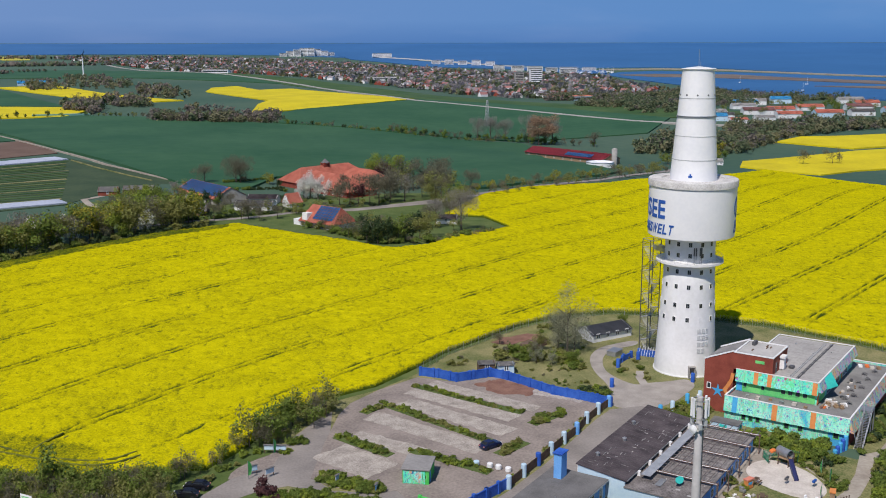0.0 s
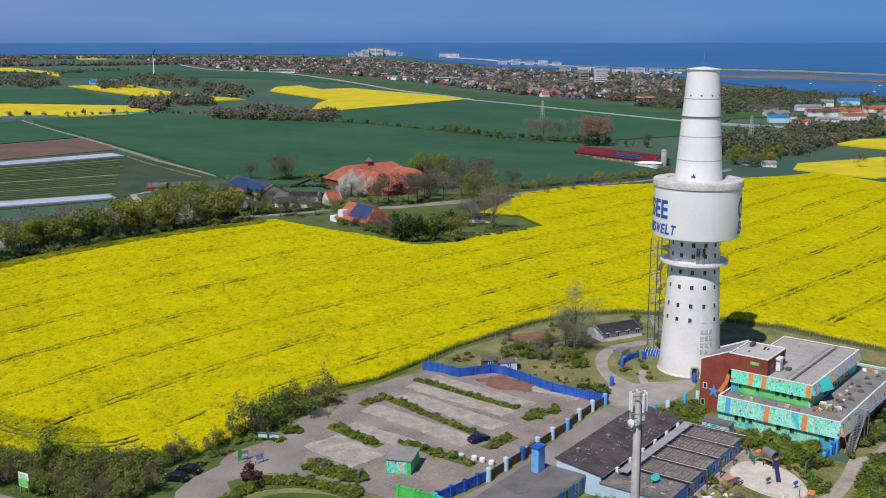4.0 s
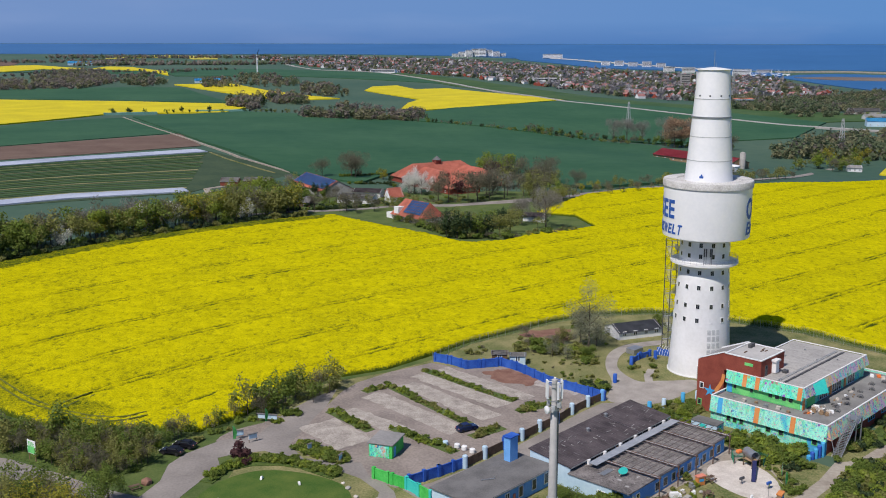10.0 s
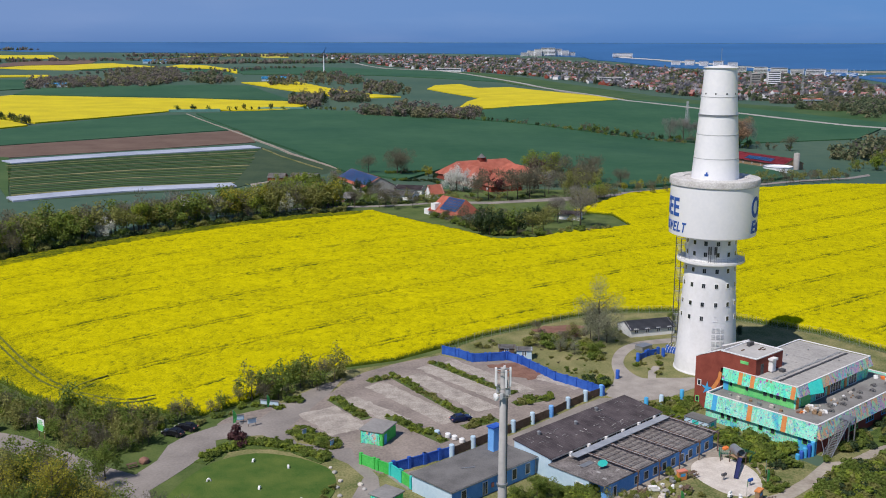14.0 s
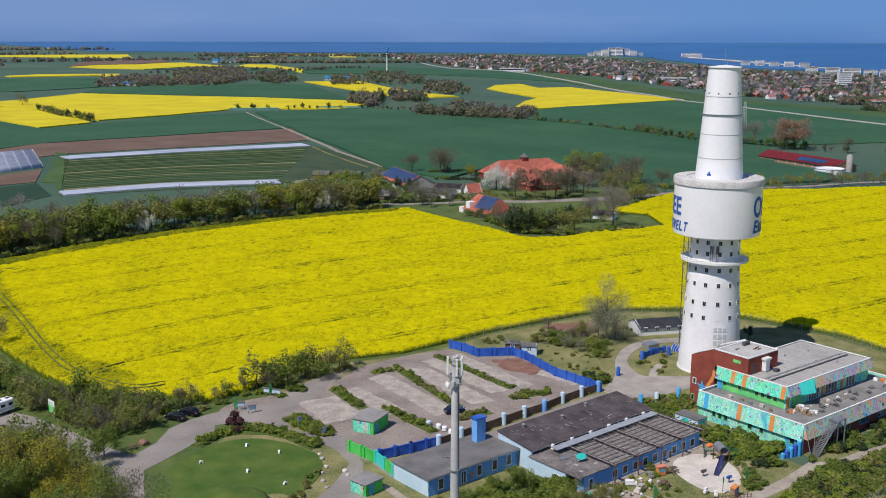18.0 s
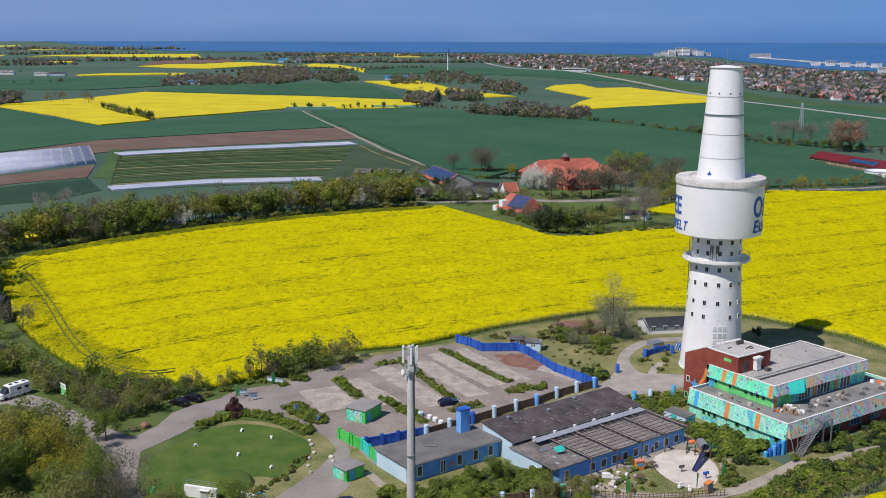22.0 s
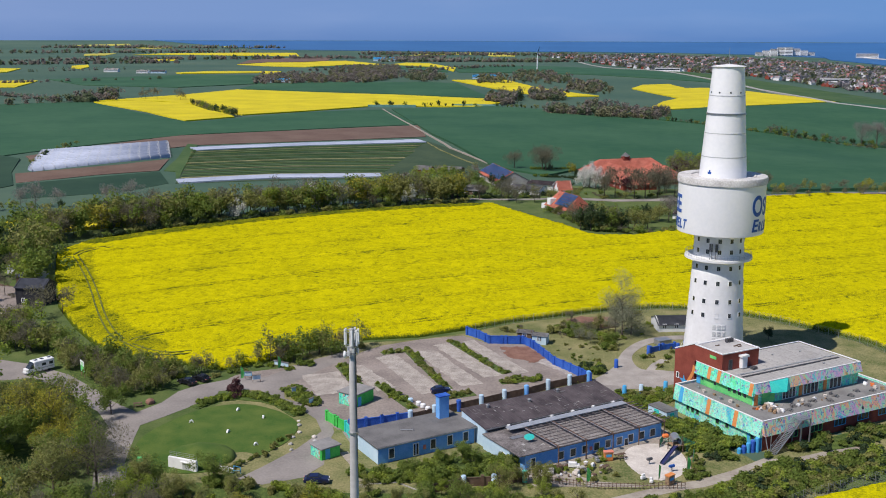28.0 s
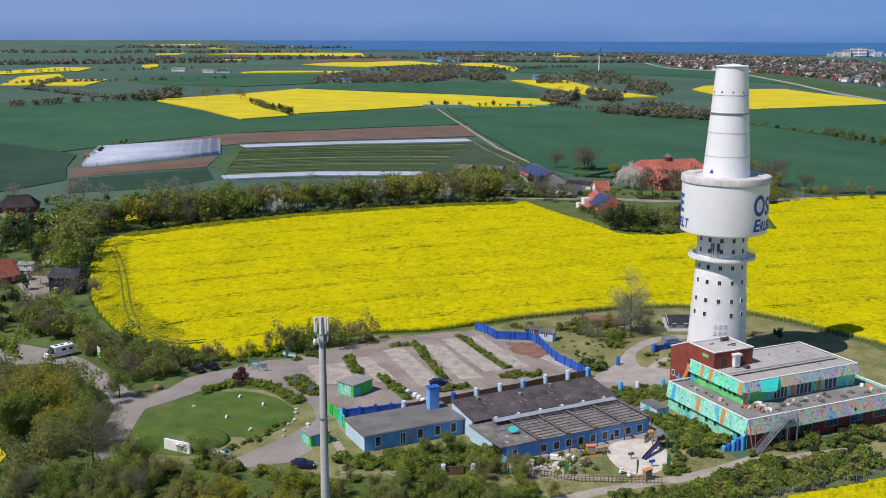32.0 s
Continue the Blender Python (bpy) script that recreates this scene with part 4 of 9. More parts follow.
def window(parent, x, y, z, w, h, rz, frame_mat="white_trim", panes=1, name="window"):
    """A framed window on a wall that faces local -y turned by rz; x, y, z: the middle of its lower edge."""
    t = 0.14
    g = boxes((-w / 2, w / 2, -0.05, 0.1, 0, t), (-w / 2, w / 2, -0.05, 0.1, h - t, h), (-w / 2, -w / 2 + t, -0.05, 0.1, t, h - t), (w / 2 - t, w / 2, -0.05, 0.1, t, h - t))
    o = part(name, g, M[frame_mat], parent)
    o.matrix_local = pose(x, y, z, 0, 0, rz)
    for i in range(1, panes):
        c = -w / 2 + w * i / panes
        part("mullion", boxes((c - 0.05, c + 0.05, -0.04, 0.1, t, h - t)), M[frame_mat], o)
    for i in range(panes):
        a, b = -w / 2 + w * i / panes + t, -w / 2 + w * (i + 1) / panes - t
        part("pane", boxes((a, b, -0.02, 0.05, t, h - t)), M["glass"], o)
    return o


def parapet(bm, x0, x1, y0, y1, z0, z1, t=0.35):
    box(bm, x0, x1, y0, y0 + t, z0, z1)
    box(bm, x0, x1, y1 - t, y1, z0, z1)
    box(bm, x0, x0 + t, y0 + t, y1 - t, z0, z1)
    box(bm, x1 - t, x1, y0 + t, y1 - t, z0, z1)
    return bm


def leaning(x0, x1, y0, y1, z0, z1, axis, out):
    """A slab whose lower outer edge stands out, on the side of the lower x or y."""
    g = boxes((x0, x1, y0, y1, z0, z1))
    for v in g.verts:
        if v.co.z == min(w.co.z for w in g.verts):
            if axis == "x" and abs(v.co.x - x0) < 1e-6:
                v.co.x -= out
            if axis == "y" and abs(v.co.y - y0) < 1e-6:
                v.co.y -= out
    return g


def mural_building():
    B = thing("mural_building", 8.9, -28.5, 0, 38.7, "two-storey flat-roofed building covered in bright sea murals", "building")
    U, V = 29.2, 16.1
    part("lower_wall", boxes((-4.8, 33, -7.1, 16.4, -2.5, 5.1)), M["brick"], B, "red brick ground floor wall")
    part("terrace", boxes((-4.6, 32.8, -6.9, 16.2, 5.1, 5.2)), M["terrace"], B, "dark grey roof terrace surface")
    part("lower_coping", parapet(bmesh.new(), -5.05, 33.2, -7.35, 16.6, 5.55, 5.68, 0.3), M["white_trim"], B)
    part("mural_panel", leaning(-5.0, -4.8, -7.3, 16.55, 2.5, 5.55, "x", 0.5), M["mural_low"], B, "painted upper band with sea animals")
    part("mural_panel", boxes((-4.95, -4.8, -3.5, 16.5, -1.5, 2.4)), M["mural_low"], B, "turquoise painted ground floor wall")
    part("mural_panel", boxes((-4.95, -4.8, -7.25, -3.55, -2.2, 2.4)), M["band_blue"], B, "blue painted wall corner")
    part("mural_panel", leaning(-5.0, 33.1, -7.32, -7.1, 2.9, 5.55, "y", 0.85), M["mural_warm"], B, "painted fascia in many colours")
    part("mural_panel", boxes((32.95, 33.15, -7.1, 16.5, 2.9, 5.55)), M["mural_low"], B)
    part("mural_panel", boxes((-4.8, 0.2, 16.4, 16.55, 0, 5.55)), M["pale_blue"], B)
    for v, w, p in ((12.6, 1.0, 1), (11.2, 1.0, 1), (9.8, 1.0, 1), (4.2, 1.1, 1), (1.6, 1.1, 1), (-5.0, 1.2, 1)):
        window(B, -4.97, v, 1.15, w, 1.35, -90, "lime", p)
    window(B, -4.97, -3.2, -0.9, 1.0, 2.2, -90, "lime", 1, "door")
    for v in (14.4, 6.6, -0.7):
        part("painted_band", leaning(-5.03, -4.99, v - 0.5, v + 0.5, 2.5, 5.5, "x", 0.5), M["band_orange" if v < 10 else "band_blue"], B)
    for u in (3, 9.5, 16, 22.5, 28.5):
        window(B, u, -7.13, 0.9, 3.2, 1.5, 0, "lime" if u < 15 else "band_blue", 3)
    for u in (12, 18, 25):
        window(B, u, -7.13, -1.6, 1.4, 1.0, 0, "white_trim", 1)
    # upper storey
    part("upper_wall", boxes((0.15, U - 0.1, 0.15, V, 5.2, 9.5)), M["mural"], B, "painted upper storey wall")
    part("roof", boxes((0.2, U - 0.2, 0.2, V - 0.1, 9.5, 9.62)), M["roof_flat"], B, "pale felt flat roof")
    part("roof_coping", parapet(bmesh.new(), -0.15, U + 0.1, -0.15, V + 0.1, 9.75, 9.88, 0.28), M["white_trim"], B, "white roof edge")
    part("fascia", leaning(-0.1, 0.15, -0.1, V, 7.3, 9.75, "x", 0.45), M["mural"], B, "slanted painted fascia")
    part("fascia", leaning(-0.1, U, -0.12, 0.15, 7.9, 9.75, "y", 0.7), M["mural_warm"], B, "painted fascia above the terrace doors")
    part("mural_panel", boxes((0.06, 0.15, 0.5, V - 0.2, 5.3, 7.7)), M["lime"], B, "lime green wall")
    for v, w, p in ((14.2, 0.9, 1), (10.6, 0.9, 1), (6.6, 1.1, 1), (5.2, 1.1, 1), (3.8, 1.1, 1), (2.4, 1.1, 1)):
        window(B, 0.04, v, 6.15, w, 1.3, -90, "lime", p)
    for v in (9.3, 12.0, 0.55):
        part("painted_band", leaning(-0.14, -0.1, v - 0.45, v + 0.45, 7.32, 9.7, "x", 0.45), M["band_orange"], B)
    part("painted_band", boxes((0.0, 0.06, 14.8, 15.9, 5.3, 7.7)), M["band_blue"], B)
    for u, w, p in ((9.5, 3.6, 4), (15.5, 4.2, 4), (22.5, 3.4, 3)):
        window(B, u, 0.13, 5.25, w, 2.3, 0, "white_trim", p, "terrace_door")
    part("painted_band", boxes((12.2, 13.1, 0.02, 0.13, 5.3, 7.9)), M["band_orange"], B)
    part("painted_band", boxes((19.0, 19.9, 0.02, 0.13, 5.3, 7.9)), M["band_orange"], B)
    part("painted_band", boxes((0.2, 1.1, 0.02, 0.13, 5.3, 7.9)), M["band_orange"], B)
    part("painted_band", boxes((2.2, 5.6, 0.04, 0.13, 5.3, 7.9)), M["lime"], B)
    # pointed bay canopy over the terrace
    g = bmesh.new()
    q = [g.verts.new(p) for p in ((3.6, -0.12, 9.72), (8.8, -0.12, 9.72), (6.2, -2.3, 7.9), (3.4, -0.75, 7.6), (9.0, -0.75, 7.6))]
    for f in ((0, 2, 1), (0, 3, 2), (1, 2, 4), (2, 3, 4), (0, 1, 4, 3)):
        g.faces.new([q[i] for i in f])
    bmesh.ops.recalc_face_normals(g, faces=g.faces[:])
    part("bay_canopy", g, M["turquoise"], B, "pointed turquoise canopy")
    for v, m in ((5.5, "seam"), (4.1, "dark_metal")):
        part("cable_duct", boxes((1.0, U - 1.2, v, v + 0.16, 9.66, 9.8), (1.0, U - 1.2, v + 0.42, v + 0.5, 9.66, 9.74)), M[m], B, "long grey roof duct")
        for i in range(9):
            part("duct_foot", boxes((1.8 + 3.1 * i, 2.2 + 3.1 * i, v - 0.1, v + 0.6, 9.62, 9.68)), M["dark_metal"], B)
    for i in range(7):
        part("roof_joint", boxes((2.5 + 3.9 * i, 2.55 + 3.9 * i, 0.4, V - 0.4, 9.622, 9.632)), M["roof_grey"], B)
    for u, v in ((19, 6), (24, 11), (17, 12), (22, 3)):
        part("roof_outlet", boxes((u - 0.15, u + 0.15, v - 0.15, v + 0.15, 9.6, 9.85)), M["metal"], B)
    # brick stairwell block with a lean-to roof
    R0, R1, V0, VB, V1 = 0.0, 9.8, 8.9, 16.7, 22.7
    part("stairwell_wall", boxes((R0, R1, V0, VB, 9.62, 13.0), (R0, R1, VB, VB + 0.02, -0.5, 13.0)), M["brick"], B, "red painted stairwell block")
    g = bmesh.new()
    q = [g.verts.new(p) for p in ((R0, VB, -1), (R1, VB, -1), (R1, V1, -1), (R0, V1, -1), (R0, VB, 13.2), (R1, VB, 13.2), (R1, V1, 10.6), (R0, V1, 10.6))]
    for f in ((0, 3, 2, 1), (4, 5, 6, 7), (0, 1, 5, 4), (1, 2, 6, 5), (2, 3, 7, 6), (3, 0, 4, 7)):
        g.faces.new([q[i] for i in f])
    part("stairwell_wall", g, M["brick"], B, "tall red wall with a sloping top")
    part("stairwell_roof", boxes((R0 + 0.3, R1 - 0.3, V0 + 0.3, VB - 0.2, 13.0, 13.08)), M["roof_pale"], B)
    part("stairwell_coping", parapet(bmesh.new(), R0 - 0.1, R1 + 0.1, V0 - 0.1, VB + 0.1, 13.08, 13.28, 0.28), M["white_trim"], B)
    for u in (R0 - 0.1, R1 - 0.25):
        g = bmesh.new()
        q = [g.verts.new(p) for p in ((u, VB, 13.3), (u + 0.35, VB, 13.3), (u + 0.35, V1 + 0.1, 10.7), (u, V1 + 0.1, 10.7), (u, VB, 13.55), (u + 0.35, VB, 13.55), (u + 0.35, V1 + 0.1, 10.95), (u, V1 + 0.1, 10.95))]
        for f in ((0, 3, 2, 1), (4, 5, 6, 7), (0, 1, 5, 4), (1, 2, 6, 5), (2, 3, 7, 6), (3, 0, 4, 7)):
            g.faces.new([q[i] for i in f])
        part("stairwell_coping", g, M["white_trim"], B)
    g = bmesh.new()
    q = [g.verts.new(p) for p in ((R0 + 0.3, VB + 0.1, 13.28), (R1 - 0.3, VB + 0.1, 13.28), (R1 - 0.3, V1, 10.68), (R0 + 0.3, V1, 10.68))]
    g.faces.new(q)
    part("stairwell_roof", g, M["roof_grey"], B)
    window(B, -0.02, 21.6, 4.6, 0.9, 1.3, -90)
    window(B, -0.02, 21.9, 1.0, 0.9, 1.3, -90, "lime")
    part("sign_plate", boxes((-0.06, 0, 10.6, 12.4, 11.6, 12.2)), M["lime"], B, "green plate on the red wall")
    window(B, 2.2, 8.88, 9.7, 1.0, 2.1, 0, "dark_metal", 1, "roof_door")
    part("air_unit", boxes((4.6, 5.9, 8.0, 8.9, 9.8, 12.1), (4.3, 6.2, 7.8, 8.95, 12.1, 12.5)), M["white_trim"], B, "white ventilation unit")
    for u, v in ((6, 12), (7.2, 12.3), (6.6, 11.4), (3, 14)):
        part("roof_debris", boxes((u, u + 1.0, v, v + 0.25, 13.08, 13.25)), M["fence_wood"], B)
    def wall_shape(pts, t=0.05):
        """A painted figure: an outline in v, z on the west wall."""
        g = bmesh.new()
        f = [g.verts.new((-t, a, b)) for a, b in pts]
        k = [g.verts.new((-0.01, a, b)) for a, b in pts]
        g.faces.new(f)
        for i in range(len(pts)):
            j = (i + 1) % len(pts)
            g.faces.new((f[i], k[i], k[j], f[j]))
        bmesh.ops.recalc_face_normals(g, faces=g.faces[:])
        return g

    line = [(16.9, 0.6), (17.5, 2.0), (17.4, 3.6), (18.3, 4.8), (17.6, 6.0), (17.0, 7.2), (16.8, 8.6)]
    part("mural_figure", wall_shape([(a - 0.55 + 0.03 * i, b) for i, (a, b) in enumerate(line)] + [(a + 0.55 - 0.04 * i, b + 0.1) for i, (a, b) in reversed(list(enumerate(line)))]), M["band_orange"], B, "painted orange sea creature")
    part("mural_figure", wall_shape([(19.7 + (1.5 if k % 2 == 0 else 0.5) * math.sin(math.pi * k / 5), 4.4 + (1.5 if k % 2 == 0 else 0.5) * math.cos(math.pi * k / 5)) for k in range(10)], 0.04), M["band_blue"], B, "painted blue starfish")
    for k in range(4):
        part("roof_machine", bevelled(boxes((6.6 + 0.5 * k, 6.9 + 0.5 * k, 14.6, 15.3, 13.08, 13.9)), 0.05), M["dark_metal"], B, "dark ventilation cowl on the stair roof")
    part("roof_box", bevelled(boxes((6.3, 7.4, 6.6, 7.6, 9.64, 10.2)), 0.05), M["dark_metal"], B, "dark roof box")
    # row of blue pipes at the corner
    for i in range(5):
        o = part("pipe", lathe([(0.42, -2.3), (0.42, 0.6 + 0.45 * i), (0.3, 0.75 + 0.45 * i), (0.05, 0.75 + 0.45 * i)], 14), M["royal_blue" if i % 2 else "band_blue"], B, "upright blue organ-like pipe")
        o.matrix_local = pose(-5.6 - 0.85 * (4 - i), -6.9 + 0.25 * (4 - i), 0)


mural_building()


def outer_stair():
    S = thing("outer_stair", 8.9, -28.5, 0, 38.7, "galvanised steel outside stair up to the roof terrace", "staircase")
    n = 30
    x0, x1, z0, z1 = -5.0, 2.6, -1.6, 5.2
    for i in range(n):
        x, z = x0 + (x1 - x0) * i / n, z0 + (z1 - z0) * (i + 1) / n
        part("tread", boxes((x, x + 0.3, -9.5, -8.2, z - 0.04, z)), M["metal"], S)
    for y in (-9.55, -8.2):
        g = tubes([((x0, y, z0), (x1, y, z1))], 0.1)
        for e in (0.55, 1.05):
            tube(g, (x0, y, z0 + e), (x1, y, z1 + e), 0.03)
        for i in range(9):
            f = i / 8
            x, z = x0 + (x1 - x0) * f, z0 + (z1 - z0) * f
            tube(g, (x, y, z), (x, y, z + 1.05), 0.03)
        part("stringer", g, M["metal"], S, "stringer with handrail")
    part("platform", boxes((x1, x1 + 2.6, -9.6, -7.2, 5.1, 5.2)), M["metal"], S)
    for x in (x1 + 0.1, x1 + 2.5):
        part("post", boxes((x - 0.1, x + 0.1, -9.55, -9.35, -2.2, 5.1)), M["metal"], S)
        part("post", boxes((x - 0.1, x + 0.1, -7.6, -7.4, -2.2, 5.1)), M["metal"], S)
    part("guard_rail", tubes([((x1, -9.55, 5.2 + e), (x1 + 2.6, -9.55, 5.2 + e)) for e in (0.35, 0.7, 1.05)] + [((x1 + 2.6, -9.55, 5.2 + e), (x1 + 2.6, -7.2, 5.2 + e)) for e in (0.35, 0.7, 1.05)], 0.03), M["metal"], S)
    part("brace", tubes([((-4.9, -7.5, 5.2), (-4.9, -9.5, -1.6)), ((-4.9, -9.5, 5.2), (-4.9, -9.5, -1.8)), ((-4.9, -9.5, 5.2), (2.6, -9.5, 5.2))], 0.07), M["metal"], S)


outer_stair()


def local38(u, v, z, rz=0):
    return pose(8.9, -28.5, 0, 0, 0, 38.7) @ pose(u, v, z, 0, 0, rz)


def picnic_bench():
    b = thing("picnic_bench", 0, 0, 0, 0, "dark wooden picnic bench standing on the roof terrace", "bench", "benches on the terrace")
    part("tabletop", boxes(*[(-0.9, 0.9, -0.38 + 0.2 * i, -0.2 + 0.2 * i, 0.72, 0.77) for i in range(4)]), M["roof_felt"], b)
    for s in (-1, 1):
        part("seat", boxes((-0.9, 0.9, s * 0.75 - 0.13, s * 0.75 + 0.13, 0.42, 0.47)), M["roof_felt"], b)
        part("leg_frame", tubes([((s * 0.7, -0.8, 0), (s * 0.7, -0.25, 0.74)), ((s * 0.7, 0.8, 0), (s * 0.7, 0.25, 0.74)), ((s * 0.7, -0.8, 0.4), (s * 0.7, 0.8, 0.4))], 0.05, 4), M["roof_felt"], b)
    return b


pb = picnic_bench()
spots = [(4.5, -4.9, 5), (6.8, -3.6, -8), (9.6, -4.6, 4), (12.5, -3.4, 10), (15.4, -4.8, -5), (18.4, -3.5, 3), (21.4, -4.7, 8), (24.5, -3.4, -4), (27.5, -4.8, 6)]
pb.matrix_world = local38(2.0, -3.6, 5.2, 12) @ Matrix.Diagonal((0.8, 0.8, 0.8, 1))
for u, v, r in spots:
    copy_thing(pb, local38(u, v, 5.2, r + 10) @ Matrix.Diagonal((0.8, 0.8, 0.8, 1)))


def crate(u, v, s, m, label):
    g = boxes((-0.4 * s, 0.4 * s, -0.3 * s, 0.3 * s, 0, 0.35 * s), (-0.3 * s, 0.5 * s, -0.35 * s, 0.1 * s, 0.35 * s, 0.6 * s))
    bevelled(g, 0.03)
    o = tagged(mesh_ob("stacked_furniture", g, M[m]), label, "furniture")
    o.matrix_world = local38(u, v, 5.2, 40 * u)


random.seed(5)
for i in range(9):
    crate(1.0 + 0.9 * (i % 3), -2.0 - 1.3 * (i // 3) + random.random() * 0.5, 0.9 + 0.5 * random.random(), ("wood", "sand", "white_trim")[i % 3], "pile of broken garden furniture on the terrace")
for i in range(6):
    crate(-2.6 + 0.5 * (i % 2), 1.5 + 2.3 * i, 0.7 + 0.4 * random.random(), ("wood", "sand", "metal")[i % 3], "discarded furniture on the narrow terrace")
for i in range(16):
    crate(4.0 + 0.95 * i + 0.5 * random.random(), -1.6 - 2.2 * random.random(), 0.45 + 0.5 * random.random(), ("wood", "sand", "roof_felt", "dark_metal", "white_trim", "wood")[i % 6], "broken garden furniture and timber on the terrace")
for i in range(5):
    crate(-0.9 + 0.35 * i, -1.0 - 0.5 * (i % 3), 0.7, ("red_earth", "orange", "sand", "wood", "white_trim")[i], "heap of coloured junk at the terrace corner")
for i in range(4):
    crate(29.5 + 0.7 * (i % 2), -1.5 - 1.2 * i, 1.0, ("white_trim", "orange", "sand", "wood")[i], "pile of broken garden furniture on the terrace")


# ---- low blue buildings ----
AX = 40.6


def low_building():
    B = thing("blue_building", -58.5, -56.7, 0, AX, "long single-storey blue building with a dark felt roof", "building")
    part("wall", boxes((0.3, 20.6, 0.3, 9.9, -0.5, 3.0)), M["blue_wall"], B, "sky-blue painted walls")
    part("wall", boxes((0.27, 0.35, 0.3, 9.9, -0.5, 2.9)), M["pale_blue"], B, "pale blue gable wall")
    part("roof", boxes((0, 20.9, -0.05, 10.2, 3.0, 3.28)), M["roof_felt"], B, "flat dark grey felt roof")
    part("gutter", boxes((-0.05, 20.9, -0.18, -0.05, 3.02, 3.2)), M["metal"], B)
    for u in (3.0, 8.0, 11.6, 15.2, 18.6):
        window(B, u, 0.28, 0.6 if u != 8.0 else 0.1, 1.25, 2.0 if u != 8.0 else 2.4, 0, "white_trim", 1 if u != 8.0 else 2)
    part("post_box", boxes((9.5, 10.0, 0.1, 0.3, 1.0, 1.8)), M["tile_red"], B, "red letter box")
    part("vent_pipe", tubes([((9.5, 4.2, 3.2), (9.5, 4.2, 3.75)), ((7.5, 5.4, 3.4), (9.5, 4.2, 3.4))], 0.07), M["metal"], B)
    c = part("chimney", boxes((16.6, 18.7, 6.6, 8.0, -0.3, 7.6)), M["blue_wall"], B, "square blue chimney")
    part("chimney_cap", bevelled(boxes((16.4, 18.9, 6.4, 8.2, 7.6, 7.82))), M["royal_blue"], c)
    part("drain", tubes([((20.5, 0.2, 3.0), (20.5, 0.2, 0))], 0.06), M["metal"], B)


low_building()


def hall():
    B = thing("hall", -58.5, -56.7, 0, AX, "long low hall with a worn dark roof and pale end wall", "building")
    u0, u1, v0, v1 = 20.95, 53.6, -2.9, 5.6
    g = bmesh.new()
    zs, zn = 3.6, 4.6
    q = [g.verts.new(p) for p in ((u0, v0, -0.5), (u1, v0, -0.5), (u1, v1, -0.5), (u0, v1, -0.5), (u0, v0, zs), (u1, v0, zs), (u1, v1, zn), (u0, v1, zn))]
    for f in ((0, 3, 2, 1), (4, 5, 6, 7), (0, 1, 5, 4), (1, 2, 6, 5), (2, 3, 7, 6), (3, 0, 4, 7)):
        g.faces.new([q[i] for i in f])
    part("wall", g, M["pale_blue"], B, "pale blue-white rendered wall")
    g = bmesh.new()
    q = [g.verts.new(p) for p in ((u0 - 0.15, v0 - 0.3, zs - 0.02), (u1 + 0.15, v0 - 0.3, zs - 0.02), (u1 + 0.15, v1 + 0.3, zn + 0.04), (u0 - 0.15, v1 + 0.3, zn + 0.04), (u0 - 0.15, v0 - 0.3, zs + 0.2), (u1 + 0.15, v0 - 0.3, zs + 0.2), (u1 + 0.15, v1 + 0.3, zn + 0.26), (u0 - 0.15, v1 + 0.3, zn + 0.26))]
    for f in ((0, 3, 2, 1), (4, 5, 6, 7), (0, 1, 5, 4), (1, 2, 6, 5), (2, 3, 7, 6), (3, 0, 4, 7)):
        g.faces.new([q[i] for i in f])
    part("roof", g, M["roof_dark"], B, "dark weathered bitumen roof with seams")
    sl = (zn - zs + 0.06) / (v1 - v0 + 0.6)
    zr = lambda v: zs + 0.2 + (v - v0 + 0.3) * sl
    for i in range(22):
        u = u0 + 1.2 + i * 1.46
        g = bmesh.new()
        q = [g.verts.new((uu, vv, zr(vv) + 0.03)) for uu, vv in ((u, v0 - 0.3), (u + 0.07, v0 - 0.3), (u + 0.07, v1 + 0.3), (u, v1 + 0.3))]
        g.faces.new(q)
        bmesh.ops.solidify(g, geom=g.faces[:], thickness=0.03)
        part("roof_seam", g, M["roof_felt" if i != 14 else "metal"], B)
    random.seed(3)
    for i in range(52):
        u, v = u0 + 1 + 30 * random.random(), v0 + 0.5 + 7 * random.random()
        o = part("roof_patch", boxes((0, 0.05 + 0.08 * random.random(), 0, 0.3 + 1.0 * random.random(), 0, 0.03)), M["roof_pale" if i % 3 == 0 else "roof_grey"], B)
        o.matrix_local = pose(u, v, zr(v) + 0.03, 5, 0, -90 * (random.random() < 0.7))
    for u, v in ((u0 + 5, 4.2), (u0 + 14, 3.0), (u0 + 22, 4.5)):
        o = part("roof_vent", lathe([(0.3, 0), (0.3, 0.5), (0.42, 0.55), (0.1, 0.75)], 12), M["metal"], B)
        o.matrix_local = pose(u, v, zr(v))
    part("gutter", boxes((u0, u1, v0 - 0.45, v0 - 0.3, zs - 0.05, zs + 0.12)), M["metal"], B)
    part("white_hood", boxes((u0 + 2.5, u0 + 4.1, v1 + 0.3, v1 + 1.2, 1.8, 3.6)), M["white_trim"], B, "white box on the rear wall")
    for i in range(7):
        part("clerestory_window", boxes((u0 + 0.4 + i * 4.6, u0 + 4.6 + i * 4.6, v0 - 0.06, v0 - 0.01, 2.98, 3.5)), M["glass"], B, "dark strip window under the eaves")
